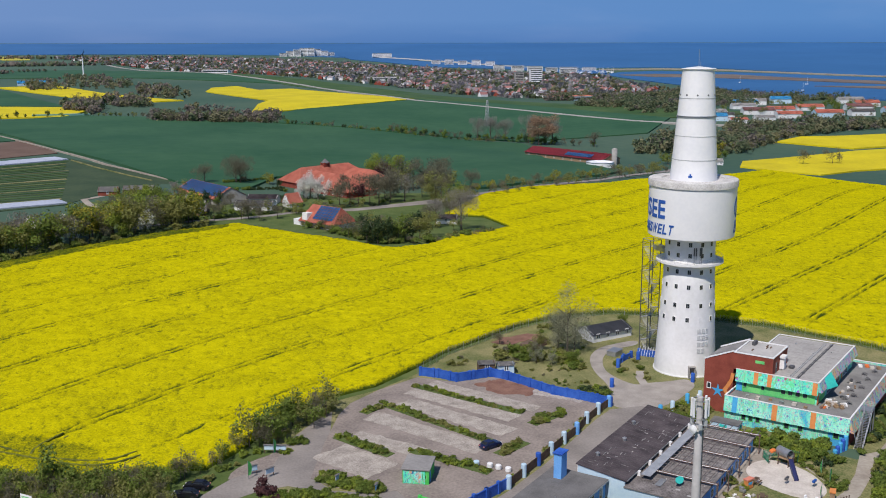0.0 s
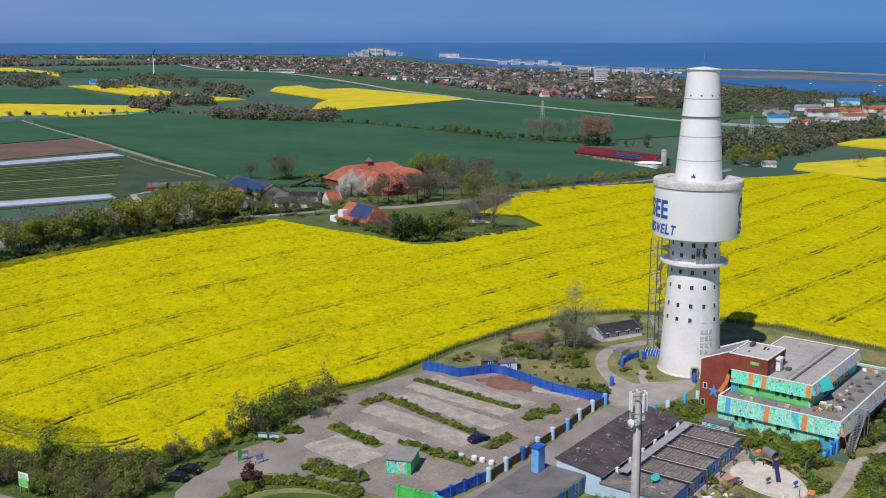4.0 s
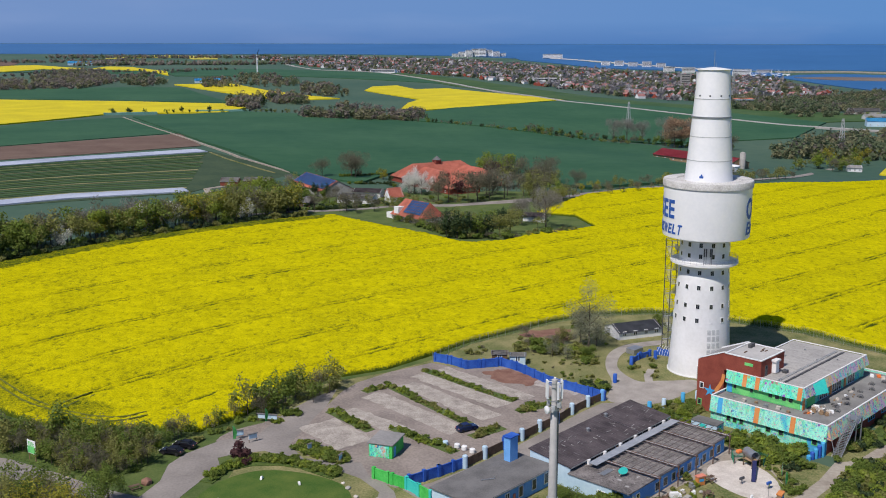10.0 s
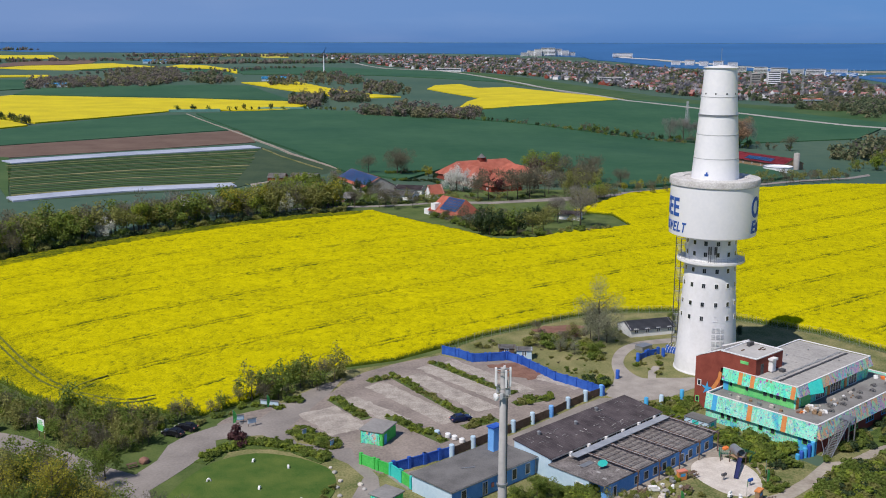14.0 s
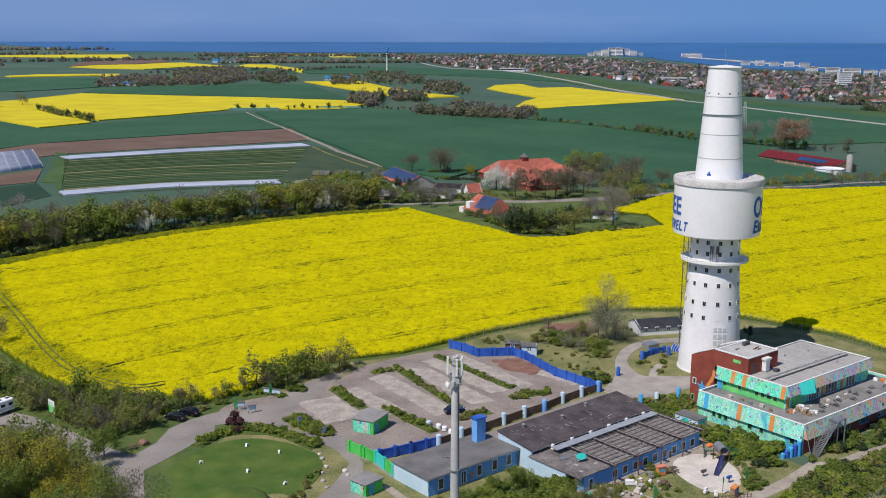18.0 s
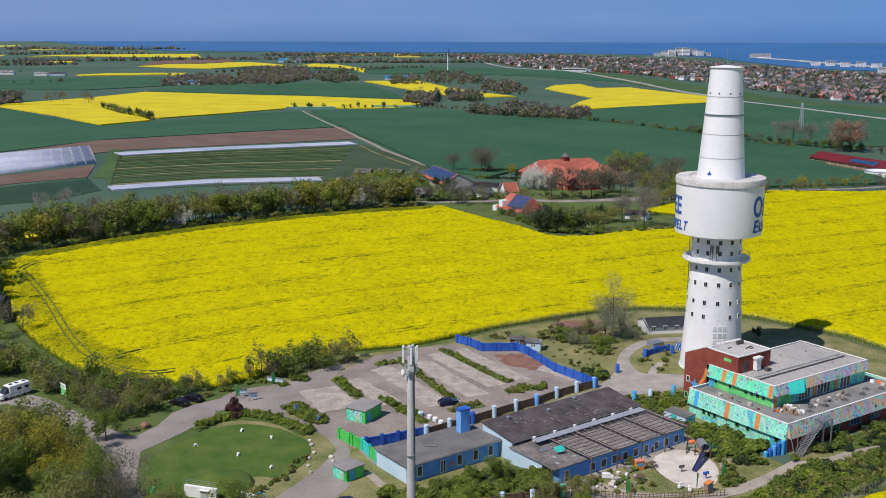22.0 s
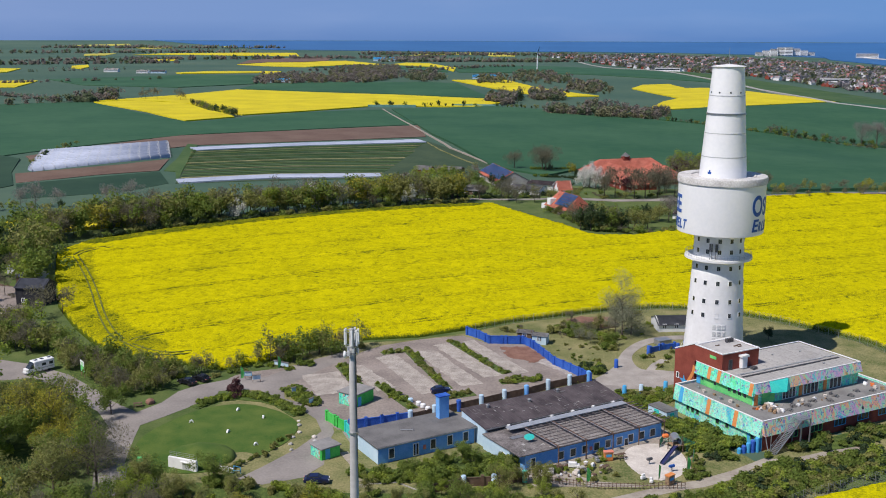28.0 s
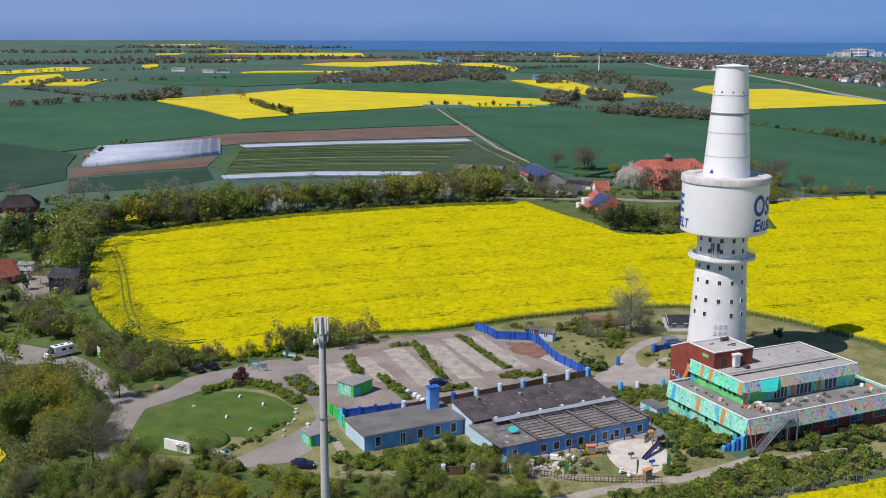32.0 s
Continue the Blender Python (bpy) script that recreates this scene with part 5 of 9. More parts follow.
    for i in range(6):
        part("roof_strut", boxes((u0 + 4.5 + i * 5, u0 + 5.0 + i * 5, v0 - 0.9, v0 - 0.4, 2.9, 3.8)), M["white_trim"], B)


hall()


def annex():
    """The lower wing with the pergola beams on its roof."""
    B = thing("annex", -58.5, -56.7, 0, AX, "low blue annex with a felt roof under timber beams", "building")
    u0, u1, v0, v1, zt = 20.4, 53.2, -15.2, -3.0, 2.75
    part("wall", boxes((u0 + 5.2, u1, v0 + 0.3, v1, -1.0, zt)), M["blue_wall"], B, "sky-blue wall")
    part("wall", boxes((u0, u0 + 5.2, v0 + 3.5, v1, -1.0, zt)), M["pale_blue"], B, "pale blue projecting wall")
    part("wall", boxes((u0 + 1.2, u0 + 5.2, v0 + 0.3, v0 + 3.5, -1.0, zt)), M["blue_wall"], B)
    part("roof", boxes((u0 - 0.2, u1 + 0.2, v0, v1, zt, zt + 0.22)), M["roof_worn"], B, "worn dark felt roof")
    part("roof_deck", boxes((u0 + 7.4, u1 + 0.1, v0 + 0.1, v1 - 0.6, zt + 0.22, zt + 0.24)), M["roof_deck"], B, "paler weathered roof sheets under the beams")
    for i in range(9):
        window(B, u0 + 9.0 + i * 2.7, v0 + 0.28, 0.3, 1.4, 1.65, 0, "white_trim", 1)
    window(B, u0 + 2.9, v0 + 0.3, -0.1, 1.1, 2.1, 0, "white_trim", 1, "door")
    window(B, u0 + 24.2, v0 + 0.28, -0.9, 1.1, 2.2, 0, "white_trim", 1, "door")
    window(B, u0 + 0.0, v0 + 5.5, 0.3, 1.5, 1.5, -90, "white_trim", 2)
    part("post_box", boxes((u0 + 15.5, u0 + 16, v0 + 0.1, v0 + 0.3, 0.7, 1.4)), M["tile_red"], B)
    for i in range(5):
        u = u0 + 7.5 + i * 6.2
        part("cross_beam", boxes((u - 0.18, u + 0.18, v0 - 1.2, v1 - 0.8, zt + 0.62, zt + 0.92)), M["rust_beam"], B)
        part("cross_rod", tubes([((u - 0.5, v0 - 1.0, zt + 1.0), (u - 0.5, v1 - 1.0, zt + 1.0))], 0.06, 5), M["metal"], B)
        part("beam_post", boxes((u - 0.08, u + 0.08, v0 - 1.1, v0 - 0.94, -0.9, zt + 0.62)), M["rust_beam"], B)
        part("beam_post", boxes((u - 0.1, u + 0.1, v1 - 1.4, v1 - 1.2, zt + 0.2, zt + 0.62)), M["fence_wood"], B)
    for j in range(9):
        v = v0 - 0.6 + j * 1.28
        part("rafter", boxes((u0 + 7.0, u1 + 1.2, v - 0.05, v + 0.05, zt + 0.92, zt + 1.04)), M["shaded_timber"], B)
    for i in range(4):
        for k in range(3):
            u = u0 + 9 + i * 6.2 + k * 1.55
            part("batten", boxes((u - 0.045, u + 0.045, v0 + 0.4, v1 - 2.2, zt + 1.02, zt + 1.08)), M["shaded_timber"], B)
    part("roof_gutter", boxes((u0 + 4.0, u1 - 1, v1 - 3.0, v1 - 1.3, zt + 1.06, zt + 1.14)), M["sheet_metal"], B, "pale sheet-metal canopy strip")
    random.seed(21)
    for i in range(70):
        u, v = u0 + 1 + 31 * random.random(), v0 + 0.6 + 9.5 * random.random()
        part("roof_patch", boxes((u, u + 0.1 + 0.5 * random.random(), v, v + 0.06 + 0.7 * random.random() ** 2, zt + 0.22, zt + 0.232)), M[("roof_pale", "roof_grey", "roof_dark")[i % 3]], B)
    sgn = part("entrance_sign", lathe([(0.05, 0), (0.95, 0), (0.95, 0.12), (0.05, 0.12)], 24), M["turquoise"], B, "oval turquoise entrance sign")
    sgn.matrix_local = pose(25.4, -10.6, zt + 1.2, 60, 0, -20) @ Matrix.Diagonal((1, 0.62, 1, 1))
    part("fallen_sheet", boxes((u0 + 3, u0 + 6, v0 + 7, v0 + 8.1, zt + 0.25, zt + 0.32)), M["metal"], B)


annex()


def shed():
    B = thing("container", -10.7, -22.5, -0.2, -49.0, "pale turquoise site container with a dark lid", "container")
    part("body", boxes((0, 5.4, 0, 2.9, 0, 2.3)), M["pale_blue"], B)
    part("roof", boxes((-0.1, 5.5, -0.1, 3.0, 2.3, 2.45)), M["roof_felt"], B)
    part("door", boxes((1.8, 3.2, -0.05, 0, 0.1, 2.1)), M["turquoise"], B)
    part("door", boxes((5.4, 5.45, 0.9, 1.9, 0.1, 2.0)), M["turquoise"], B)


shed()


def kiosk(x, y, rz, w, d, h, label, ga="green_paint", gb="mural"):
    B = thing("kiosk", x, y, 0, rz, label, "hut")
    part("wall", boxes((0.25, w - 0.25, 0.25, d - 0.25, 0, h - 0.25)), M[ga], B)
    part("painted_front", boxes((0.4, w - 0.9, 0.2, 0.25, 0.1, h - 0.4)), M[gb], B, "painted front with sea motifs")
    part("roof", bevelled(boxes((0, w, 0, d, h - 0.25, h)), 0.04), M["roof_grey"], B, "flat grey roof slab")
    part("door", boxes((w - 0.25, w - 0.2, 1.0, 2.0, 0.05, 2.0)), M["band_blue"], B)
    window(B, w - 1.0, 0.25, 1.0, 0.8, 0.9, 0, "lime", 1)
    return B


kiosk(-74.3, -27.7, -26, 5.1, 6.2, 2.85, "green painted hut with a flat grey roof on the car park")
kiosk(-72.0, -54.2, -40, 4.2, 4.4, 2.3, "small green painted ticket hut with a grey roof")


# ---- walls and fences ----
def wall_run(name, line, h, t, m, label, post_m=None, cat="wall", ph=0.35, post_r=0.32):
    W = thing(name, line[0][0], line[0][1], 0, 0, label, cat)
    ox, oy = line[0]
    for i, ((ax, ay), (bx, by)) in enumerate(zip(line, line[1:])):
        d, a = math.hypot(bx - ax, by - ay), math.degrees(math.atan2(by - ay, bx - ax))
        mm = m[i % len(m)] if isinstance(m, (list, tuple)) else m
        o = part("panel", boxes((0.1, d - 0.1, -t / 2, t / 2, -0.3, h), (0.1, d - 0.1, -t / 2 - 0.04, t / 2 + 0.04, h - 0.14, h + 0.03)), M[mm], W)
        o.matrix_local = pose(ax - ox, ay - oy, 0, 0, 0, a)
        if post_m:
            for k in range(int(d / 3.2) + 1):
                f = min(1, k * 3.2 / d)
                o = part("pillar", boxes((-0.28, 0.28, -0.28, 0.28, -0.3, h + ph)), M[post_m], W)
                o.matrix_local = pose(ax - ox + (bx - ax) * f, ay - oy + (by - ay) * f, 0, 0, 0, a)
    return W


wall_run("blue_wall", [(-55.5, 26.6), (-52, 24.0), (-49, 20.1), (-44.8, 20.6), (-40.6, 21.2), (-37.6, 17.6), (-34.7, 11.7), (-31.7, 5.8), (-27.8, 1.5), (-25.0, -1.8), (-22.8, -4.6)], 2.0, 0.2, "royal_blue", "bright royal-blue garden wall with pillars", "royal_blue", ph=0.15)
wall_run("painted_wall", [(-73.6, -37.4), (-70.6, -40.3), (-68.5, -42.2)], 2.0, 0.22, "green_paint", "low bright green painted wall", "green_paint", ph=0.2)
wall_run("painted_wall", [(-68.3, -42.4), (-66.5, -45.4), (-64.6, -48.4)], 2.1, 0.22, ("turquoise", "green_paint"), "turquoise and green painted wall at the entrance", "turquoise", ph=0.25)
wall_run("blue_wall", [(-9.5, 19.5), (-6.5, 22.6), (-3.6, 24.2)], 1.3, 0.2, "royal_blue", "short blue wall by the tower", "royal_blue", ph=0.4)
wall_run("blue_wall", [(-67.8, -41.2), (-62.2, -37.9), (-57.2, -34.7)], 1.9, 0.15, "royal_blue", "blue board fence at the entrance", "royal_blue", ph=0.3)


def board_fence():
    F = thing("board_fence", -57.2, -34.7, 0, 0, "brown board fence between round painted concrete pillars", "fence")
    pts = [(-57.2, -34.9), (-53.0, -31.2), (-48.7, -27.4), (-44.6, -23.6), (-40.3, -19.6), (-36.0, -16.0), (-31.8, -11.4), (-27.4, -7.4), (-23.4, -4.2)]
    cols = ("pale_blue", "pale_blue", "royal_blue", "pale_blue", "pale_blue", "blue_wall", "pale_blue", "pale_blue", "blue_wall")
    board = bpy.data.meshes.new("board")
    b = boxes((0.02, 0.30, -0.03, 0.03, 0.1, 1.75))
    b.to_mesh(board)
    b.free()
    board.materials.append(M["fence_wood"])
    for i, (x, y) in enumerate(pts):
        o = part("pillar", lathe([(0.5, -0.3), (0.5, 2.3), (0.42, 2.4), (0.1, 2.42)], 16), M[cols[i]], F, "round painted concrete pillar")
        o.matrix_local = pose(x + 57.2, y + 34.7, 0)
        if i + 1 < len(pts):
            dx, dy = pts[i + 1][0] - x, pts[i + 1][1] - y
            d, a = math.hypot(dx, dy), math.degrees(math.atan2(dy, dx))
            part("rail", boxes((0.4, d - 0.4, 0.03, 0.08, 0.5, 0.6), (0.4, d - 0.4, 0.03, 0.08, 1.3, 1.4)), M["fence_wood"], F).matrix_local = pose(x + 57.2, y + 34.7, 0, 0, 0, a)
            for k in range(int((d - 0.9) / 0.32)):
                q = new("board", board)
                q.parent = F
                q.matrix_local = pose(x + 57.2, y + 34.7, 0, 0, 0, a) @ pose(0.5 + 0.32 * k, 0, 0)


board_fence()


def pillar_thing(x, y, h, m, r=0.45, label="round painted concrete pillar beside the path"):
    o = tagged(mesh_ob("pillar", lathe([(r, -0.3), (r, h), (r * 0.85, h + 0.1), (0.1, h + 0.12)], 16), M[m]), label, "pillar", "painted pillars")
    o.matrix_world = pose(x, y, height(x, y))


for x, y, m in ((-15.5, -11.5, "band_blue"), (-12.0, -10.2, "pale_blue"), (-6.8, -7.2, "band_blue"), (-3.4, -6.5, "pale_blue"), (-17.5, 6.5, "royal_blue"), (-10.0, 18.5, "royal_blue"), (-3.0, 22.0, "royal_blue"), (1.2, 4.2, "royal_blue"),
                (-47.5, -66.5, "white_trim"), (-42.0, -62.5, "pale_blue"), (-32.0, -58.5, "turquoise"), (-37, -61, "pale_blue")):
    pillar_thing(x, y, 2.0, m)


def mesh_fence(line, label, h=2.2, step=2.8):
    F = thing("wire_fence", line[0][0], line[0][1], 0, 0, label, "fence")
    ox, oy = line[0]
    for (ax, ay), (bx, by) in zip(line, line[1:]):
        d = math.hypot(bx - ax, by - ay)
        n = max(1, int(d / step))
        for k in range(n):
            x, y = ax + (bx - ax) * k / n, ay + (by - ay) * k / n
            z = height(x, y)
            part("post", tubes([((x - ox, y - oy, z - 0.2), (x - ox, y - oy, z + h))], 0.05, 5), M["metal"], F)
        g = bmesh.new()
        za, zb = height(ax, ay), height(bx, by)
        for e in range(8):
            zz = 0.1 + (h - 0.15) * e / 7
            tube(g, (ax - ox, ay - oy, za + zz), (bx - ox, by - oy, zb + zz), 0.012, n=3)
        m = int(d / 0.4)
        for k in range(m):
            x, y, z = ax + (bx - ax) * k / m - ox, ay + (by - ay) * k / m - oy, za + (zb - za) * k / m
            tube(g, (x, y, z + 0.1), (x, y, z + h), 0.01, n=3)
        part("mesh_panel", g, M["metal"], F)


mesh_fence([(-56, 27.5), (-45, 39), (-20, 55.5), (-6, 61), (10, 61), (25, 52.5), (42, 37.5), (56.5, 13.5), (63.5, -5), (60, -23.5), (45, -35.5), (32, -43.5), (14, -57), (-4, -75)], "grey wire mesh fence round the grounds")


# ---- mast ----
def mast():
    T = thing("mobile_mast", -54.0, -88.2, 0, 0, "slim grey steel mobile phone mast with antennas", "mast")
    part("pole", lathe([(0.75, -0.3), (0.7, 4), (0.42, 31.2), (0.36, 31.3), (0.36, 34.6), (0.1, 34.7)], 20), M["roof_pale"], T, "tapering pale steel pole")
    part("collar", lathe([(0.62, 19.0), (0.72, 19.05), (0.72, 19.25), (0.62, 19.3)], 20, cap=False), M["metal"], T)
    part("cable_ladder", boxes((0.45, 0.6, -0.12, 0.12, 0, 33)), M["dark_metal"], T)
    for k, z in enumerate((32.1, 31.0, 34.3)):
        g = lathe([(0.86, z - 0.05), (0.94, z - 0.05), (0.94, z + 0.05), (0.86, z + 0.05), (0.86, z - 0.05)], 16, cap=False)
        for i in range(3):
            a = 2 * math.pi * i / 3 + 0.6
            tube(g, (0, 0, z), (0.9 * math.cos(a), 0.9 * math.sin(a), z), 0.05)
        part("platform_ring", g, M["metal"], T)
    for i, a in enumerate((15, 75, 165, 195, 285, 330)):
        x, y = 0.95 * math.cos(radians(a)), 0.95 * math.sin(radians(a))
        g = bevelled(boxes((x - 0.13, x + 0.13, y - 0.1, y + 0.1, 32.3, 34.6)), 0.03)
        part("panel_antenna", g, M["white_trim"], T, "white panel antenna")
    for a, z in ((20, 31.4), (140, 31.5), (250, 31.2), (300, 31.6)):
        x, y = 0.8 * math.cos(radians(a)), 0.8 * math.sin(radians(a))
        part("radio_unit", bevelled(boxes((x - 0.2, x + 0.2, y - 0.15, y + 0.15, z - 0.35, z + 0.35)), 0.03), M["seam"], T)
    o = part("dish", lathe([(0.05, -0.2), (0.4, -0.18), (0.52, 0), (0.5, 0.12), (0.1, 0.25)], 18), M["white_trim"], T, "round white microwave dish")
    o.matrix_local = pose(-0.95, -0.35, 30.9, 0, 90, 200)


mast()


# ---- sky backdrop, sea, coast and distant land ----
def sky_backdrop():
    m = bpy.data.materials.new("sky_glow")
    m.use_nodes = True
    nt = m.node_tree
    nd, ln = nt.nodes, nt.links
    nd.remove(nd["Principled BSDF"])
    em = nd.new("ShaderNodeEmission")
    sx = nd.new("ShaderNodeSeparateXYZ")
    pos = nd.new("ShaderNodeNewGeometry").outputs["Position"]
    ln.new(pos, sx.inputs[0])
    side = nd.new("ShaderNodeMapRange")
    side.inputs[1].default_value, side.inputs[2].default_value = -2600, 2600
    ln.new(sx.outputs[0], side.inputs[0])
    c1 = nd.new("ShaderNodeMix")
    c1.data_type = "RGBA"
    c1.inputs[6].default_value = (0.198, 0.31, 0.56, 1)
    c1.inputs[7].default_value = (0.112, 0.275, 0.575, 1)
    ln.new(side.outputs[0], c1.inputs[0])
    up = nd.new("ShaderNodeMapRange")
    up.inputs[1].default_value, up.inputs[2].default_value = 55, 150
    ln.new(sx.outputs[2], up.inputs[0])
    c2 = nd.new("ShaderNodeMix")
    c2.data_type = "RGBA"
    ln.new(up.outputs[0], c2.inputs[0])
    hz = nd.new("ShaderNodeMix")
    hz.data_type = "RGBA"
    hz.blend_type = "MULTIPLY"
    hz.inputs[0].default_value = 1
    hz.inputs[7].default_value = (0.68, 0.78, 0.87, 1)
    ln.new(c1.outputs[2], hz.inputs[6])
    ln.new(hz.outputs[2], c2.inputs[6])
    ln.new(c1.outputs[2], c2.inputs[7])
    mp = nd.new("ShaderNodeMapping")
    mp.inputs["Scale"].default_value = (0.0011, 0.0011, 0.006)
    ln.new(pos, mp.inputs[0])
    cl = nd.new("ShaderNodeTexNoise")
    cl.inputs["Scale"].default_value, cl.inputs["Detail"].default_value = 1.0, 5
    ln.new(mp.outputs[0], cl.inputs["Vector"])
    cr = nd.new("ShaderNodeMapRange")
    cr.inputs[1].default_value, cr.inputs[2].default_value, cr.inputs[4].default_value = 0.5, 0.85, 0.24
    ln.new(cl.outputs[0], cr.inputs[0])
    c3 = nd.new("ShaderNodeMix")
    c3.data_type = "RGBA"
    c3.inputs[7].default_value = (0.33, 0.43, 0.66, 1)
    ln.new(cr.outputs[0], c3.inputs[0])
    ln.new(c2.outputs[2], c3.inputs[6])
    ln.new(c3.outputs[2], em.inputs[0])
    ln.new(em.outputs[0], nd["Material Output"].inputs[0])
    g = bmesh.new()
    n = 96
    lo = [g.verts.new((-60 + 4760 * math.cos(2 * math.pi * i / n), -200 + 4760 * math.sin(2 * math.pi * i / n), -60)) for i in range(n)]
    hi = [g.verts.new((v.co.x, v.co.y, 1500)) for v in lo]
    for i in range(n):
        g.faces.new((lo[(i + 1) % n], lo[i], hi[i], hi[(i + 1) % n]))
    o = tagged(mesh_ob("backdrop", g, m), "deep blue spring sky with faint haze", "sky", kind="structure")
    return o


sky_backdrop().visible_shadow = False


def arc(r, a0, a1, n=14):
    return [(-60 + r * math.cos(radians(a0 + (a1 - a0) * i / n)), -150 + r * math.sin(radians(a0 + (a1 - a0) * i / n))) for i in range(n + 1)]


COAST = [(-2100, 4070), (-1300, 3330), (-700, 3420), (-230, 3560), (100, 3570), (415, 3470), (639, 3216), (816, 3009), (917, 2750), (1037, 2436), (1271, 2389), (1400, 2252), (1464, 2019), (1503, 1728), (1560, 1300), (1900, 700), (2400, 200)]
drape("sea", COAST + arc(4640, 8, 115), 1.5, M["sea"], "dark blue Baltic sea reaching the horizon", "sea", 160)
INLET = [(600, 3420), (694, 3194), (758, 3029), (814, 2868), (865, 2745), (915, 2575), (990, 2420), (1090, 2290), (1040, 2180), (985, 2130), (930, 2330), (860, 2500), (775, 2570), (702, 2658), (664, 2911), (587, 3143)]
BAY = [(1012, 2147), (1096, 2213), (1195, 2219), (1327, 2082), (1393, 1942), (1451, 1664), (1480, 1250), (1700, 600), (1200, 640), (960, 860), (879, 985), (816, 1160), (884, 1379), (976, 1816)]
drape("bay_water", INLET, 2.2, M["sea"], "blue inlet behind the town", "water", 120)
drape("bay_water", BAY, 1.8, M["sea"], "blue sheltered bay with sand banks", "water", 120)
drape("sandbank", [(1030, 2100), (1125, 2091), (1272, 1970), (1330, 1500), (1330, 1250), (1234, 1406), (1225, 1684), (1156, 1905), (1070, 1994)], 3.0, M["mud"], "brown low spit of land in the bay", "spit", 80)
drape("sandbank", [(1080, 1411), (1101, 1272), (1250, 1000), (1290, 1010), (1167, 1327)], 3.0, M["mud"], "flat reddish mud bank", "mud bank", 80)
drape("beach", ribbon([(700, 3260), (790, 3060), (870, 2830), (905, 2650), (960, 2490)], 14), 3.2, M["sand"], "pale strip of beach", "beach", 80)
drape("beach", ribbon([(1090, 2330), (1260, 2290), (1368, 2147), (1423, 1984), (1484, 1704)], 14), 3.2, M["track"], "pale strip of beach", "beach", 80)

FAR_RAPE = [
    [(-991, 1071), (-1123, 1298), (-1116, 1398), (-993, 1240), (-931, 1257), (-864, 1090)], [(-829, 1535), (-799, 1600), (-734, 1627), (-665, 1642), (-625, 1498), (-683, 1577), (-753, 1540), (-806, 1508)],
    [(-908, 2035), (-895, 2203), (-826, 2253), (-804, 2396), (-765, 2444), (-679, 2316), (-586, 2164), (-599, 2107), (-667, 2135), (-683, 2006), (-702, 1904), (-804, 1946)],
    [(-577, 2167), (-582, 2369), (-520, 2346), (-405, 2006), (-375, 1898), (-344, 1687), (-372, 1777), (-442, 2001), (-520, 2104)],
    [(-1504, 2701), (-1483, 2843), (-1394, 2932), (-1275, 3009), (-1113, 3077), (-1005, 2785), (-1151, 2778), (-1308, 2772), (-1424, 2756)],
    [(-1224, 1866), (-1227, 1940), (-1143, 1794), (-1100, 1688), (-1142, 1721)], [(-1263, 2344), (-1212, 2383), (-1162, 2273), (-1210, 2238)],
    [(-1287, 1463), (-1334, 1707), (-1228, 1679), (-1148, 1507), (-1190, 1428), (-1209, 1360)]]
for f in FAR_RAPE:
    far_rape(f)
# the farthest rape: distance haze mixed into the yellow
M["rape_hazy"] = mat("rape_haze_dulled", (0.38, 0.34, 0.05), (0.52, 0.46, 0.07), 0.01, 0.9, fine=12)
for f in ([(-1632, 3730), (-1546, 3766), (-1454, 3522), (-1545, 3515)], [(-1532, 3772), (-1424, 3816), (-1364, 3620), (-1471, 3608)], [(-1673, 2719), (-1618, 2819), (-1555, 2631), (-1590, 2569)],
          [(-741, 2948), (-685, 3218), (-626, 3322), (-536, 3385), (-449, 3323), (-513, 3223), (-598, 3157), (-662, 3099)], [(-511, 3248), (-416, 3383), (-388, 3118), (-457, 3082)],
          [(-2118, 3442), (-2007, 3659), (-1918, 3507), (-2049, 3320)], [(-1800, 3300), (-1730, 3420), (-1660, 3330), (-1720, 3220)], [(-1180, 3500), (-1080, 3600), (-1010, 3480), (-1110, 3400)]):
    drape("rape_field", f, 1.2, M["rape_hazy"], "far rapeseed field in thin yellow bloom", "crop field", 60)
drape("ploughed_field", [(-924, 2076), (-1016, 2393), (-1005, 2560), (-951, 2696), (-878, 2732), (-812, 2421), (-841, 2299), (-903, 2225)], 1.0, M["soil"], "distant brown ploughed field", "field", 80)
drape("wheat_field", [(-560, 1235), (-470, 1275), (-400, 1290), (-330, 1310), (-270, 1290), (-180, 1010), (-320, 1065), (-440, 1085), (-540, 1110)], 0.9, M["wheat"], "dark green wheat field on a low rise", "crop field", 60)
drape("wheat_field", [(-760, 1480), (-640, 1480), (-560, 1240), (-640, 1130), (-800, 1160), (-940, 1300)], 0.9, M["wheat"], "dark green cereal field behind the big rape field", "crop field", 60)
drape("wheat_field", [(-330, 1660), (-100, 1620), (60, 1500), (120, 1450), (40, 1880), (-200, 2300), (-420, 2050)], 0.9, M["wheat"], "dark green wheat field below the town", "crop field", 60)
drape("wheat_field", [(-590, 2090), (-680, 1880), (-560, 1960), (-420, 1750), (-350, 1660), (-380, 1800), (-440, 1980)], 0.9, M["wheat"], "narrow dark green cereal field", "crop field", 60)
drape("railway", ribbon([(-165, 2814), (-60, 2300), (35, 1907), (100, 1600), (146, 1420), (210, 990), (307, 841), (369, 738), (480, 620)], 8), 1.6, M["concrete"], "pale embankment of a road crossing the fields", "road", 60)
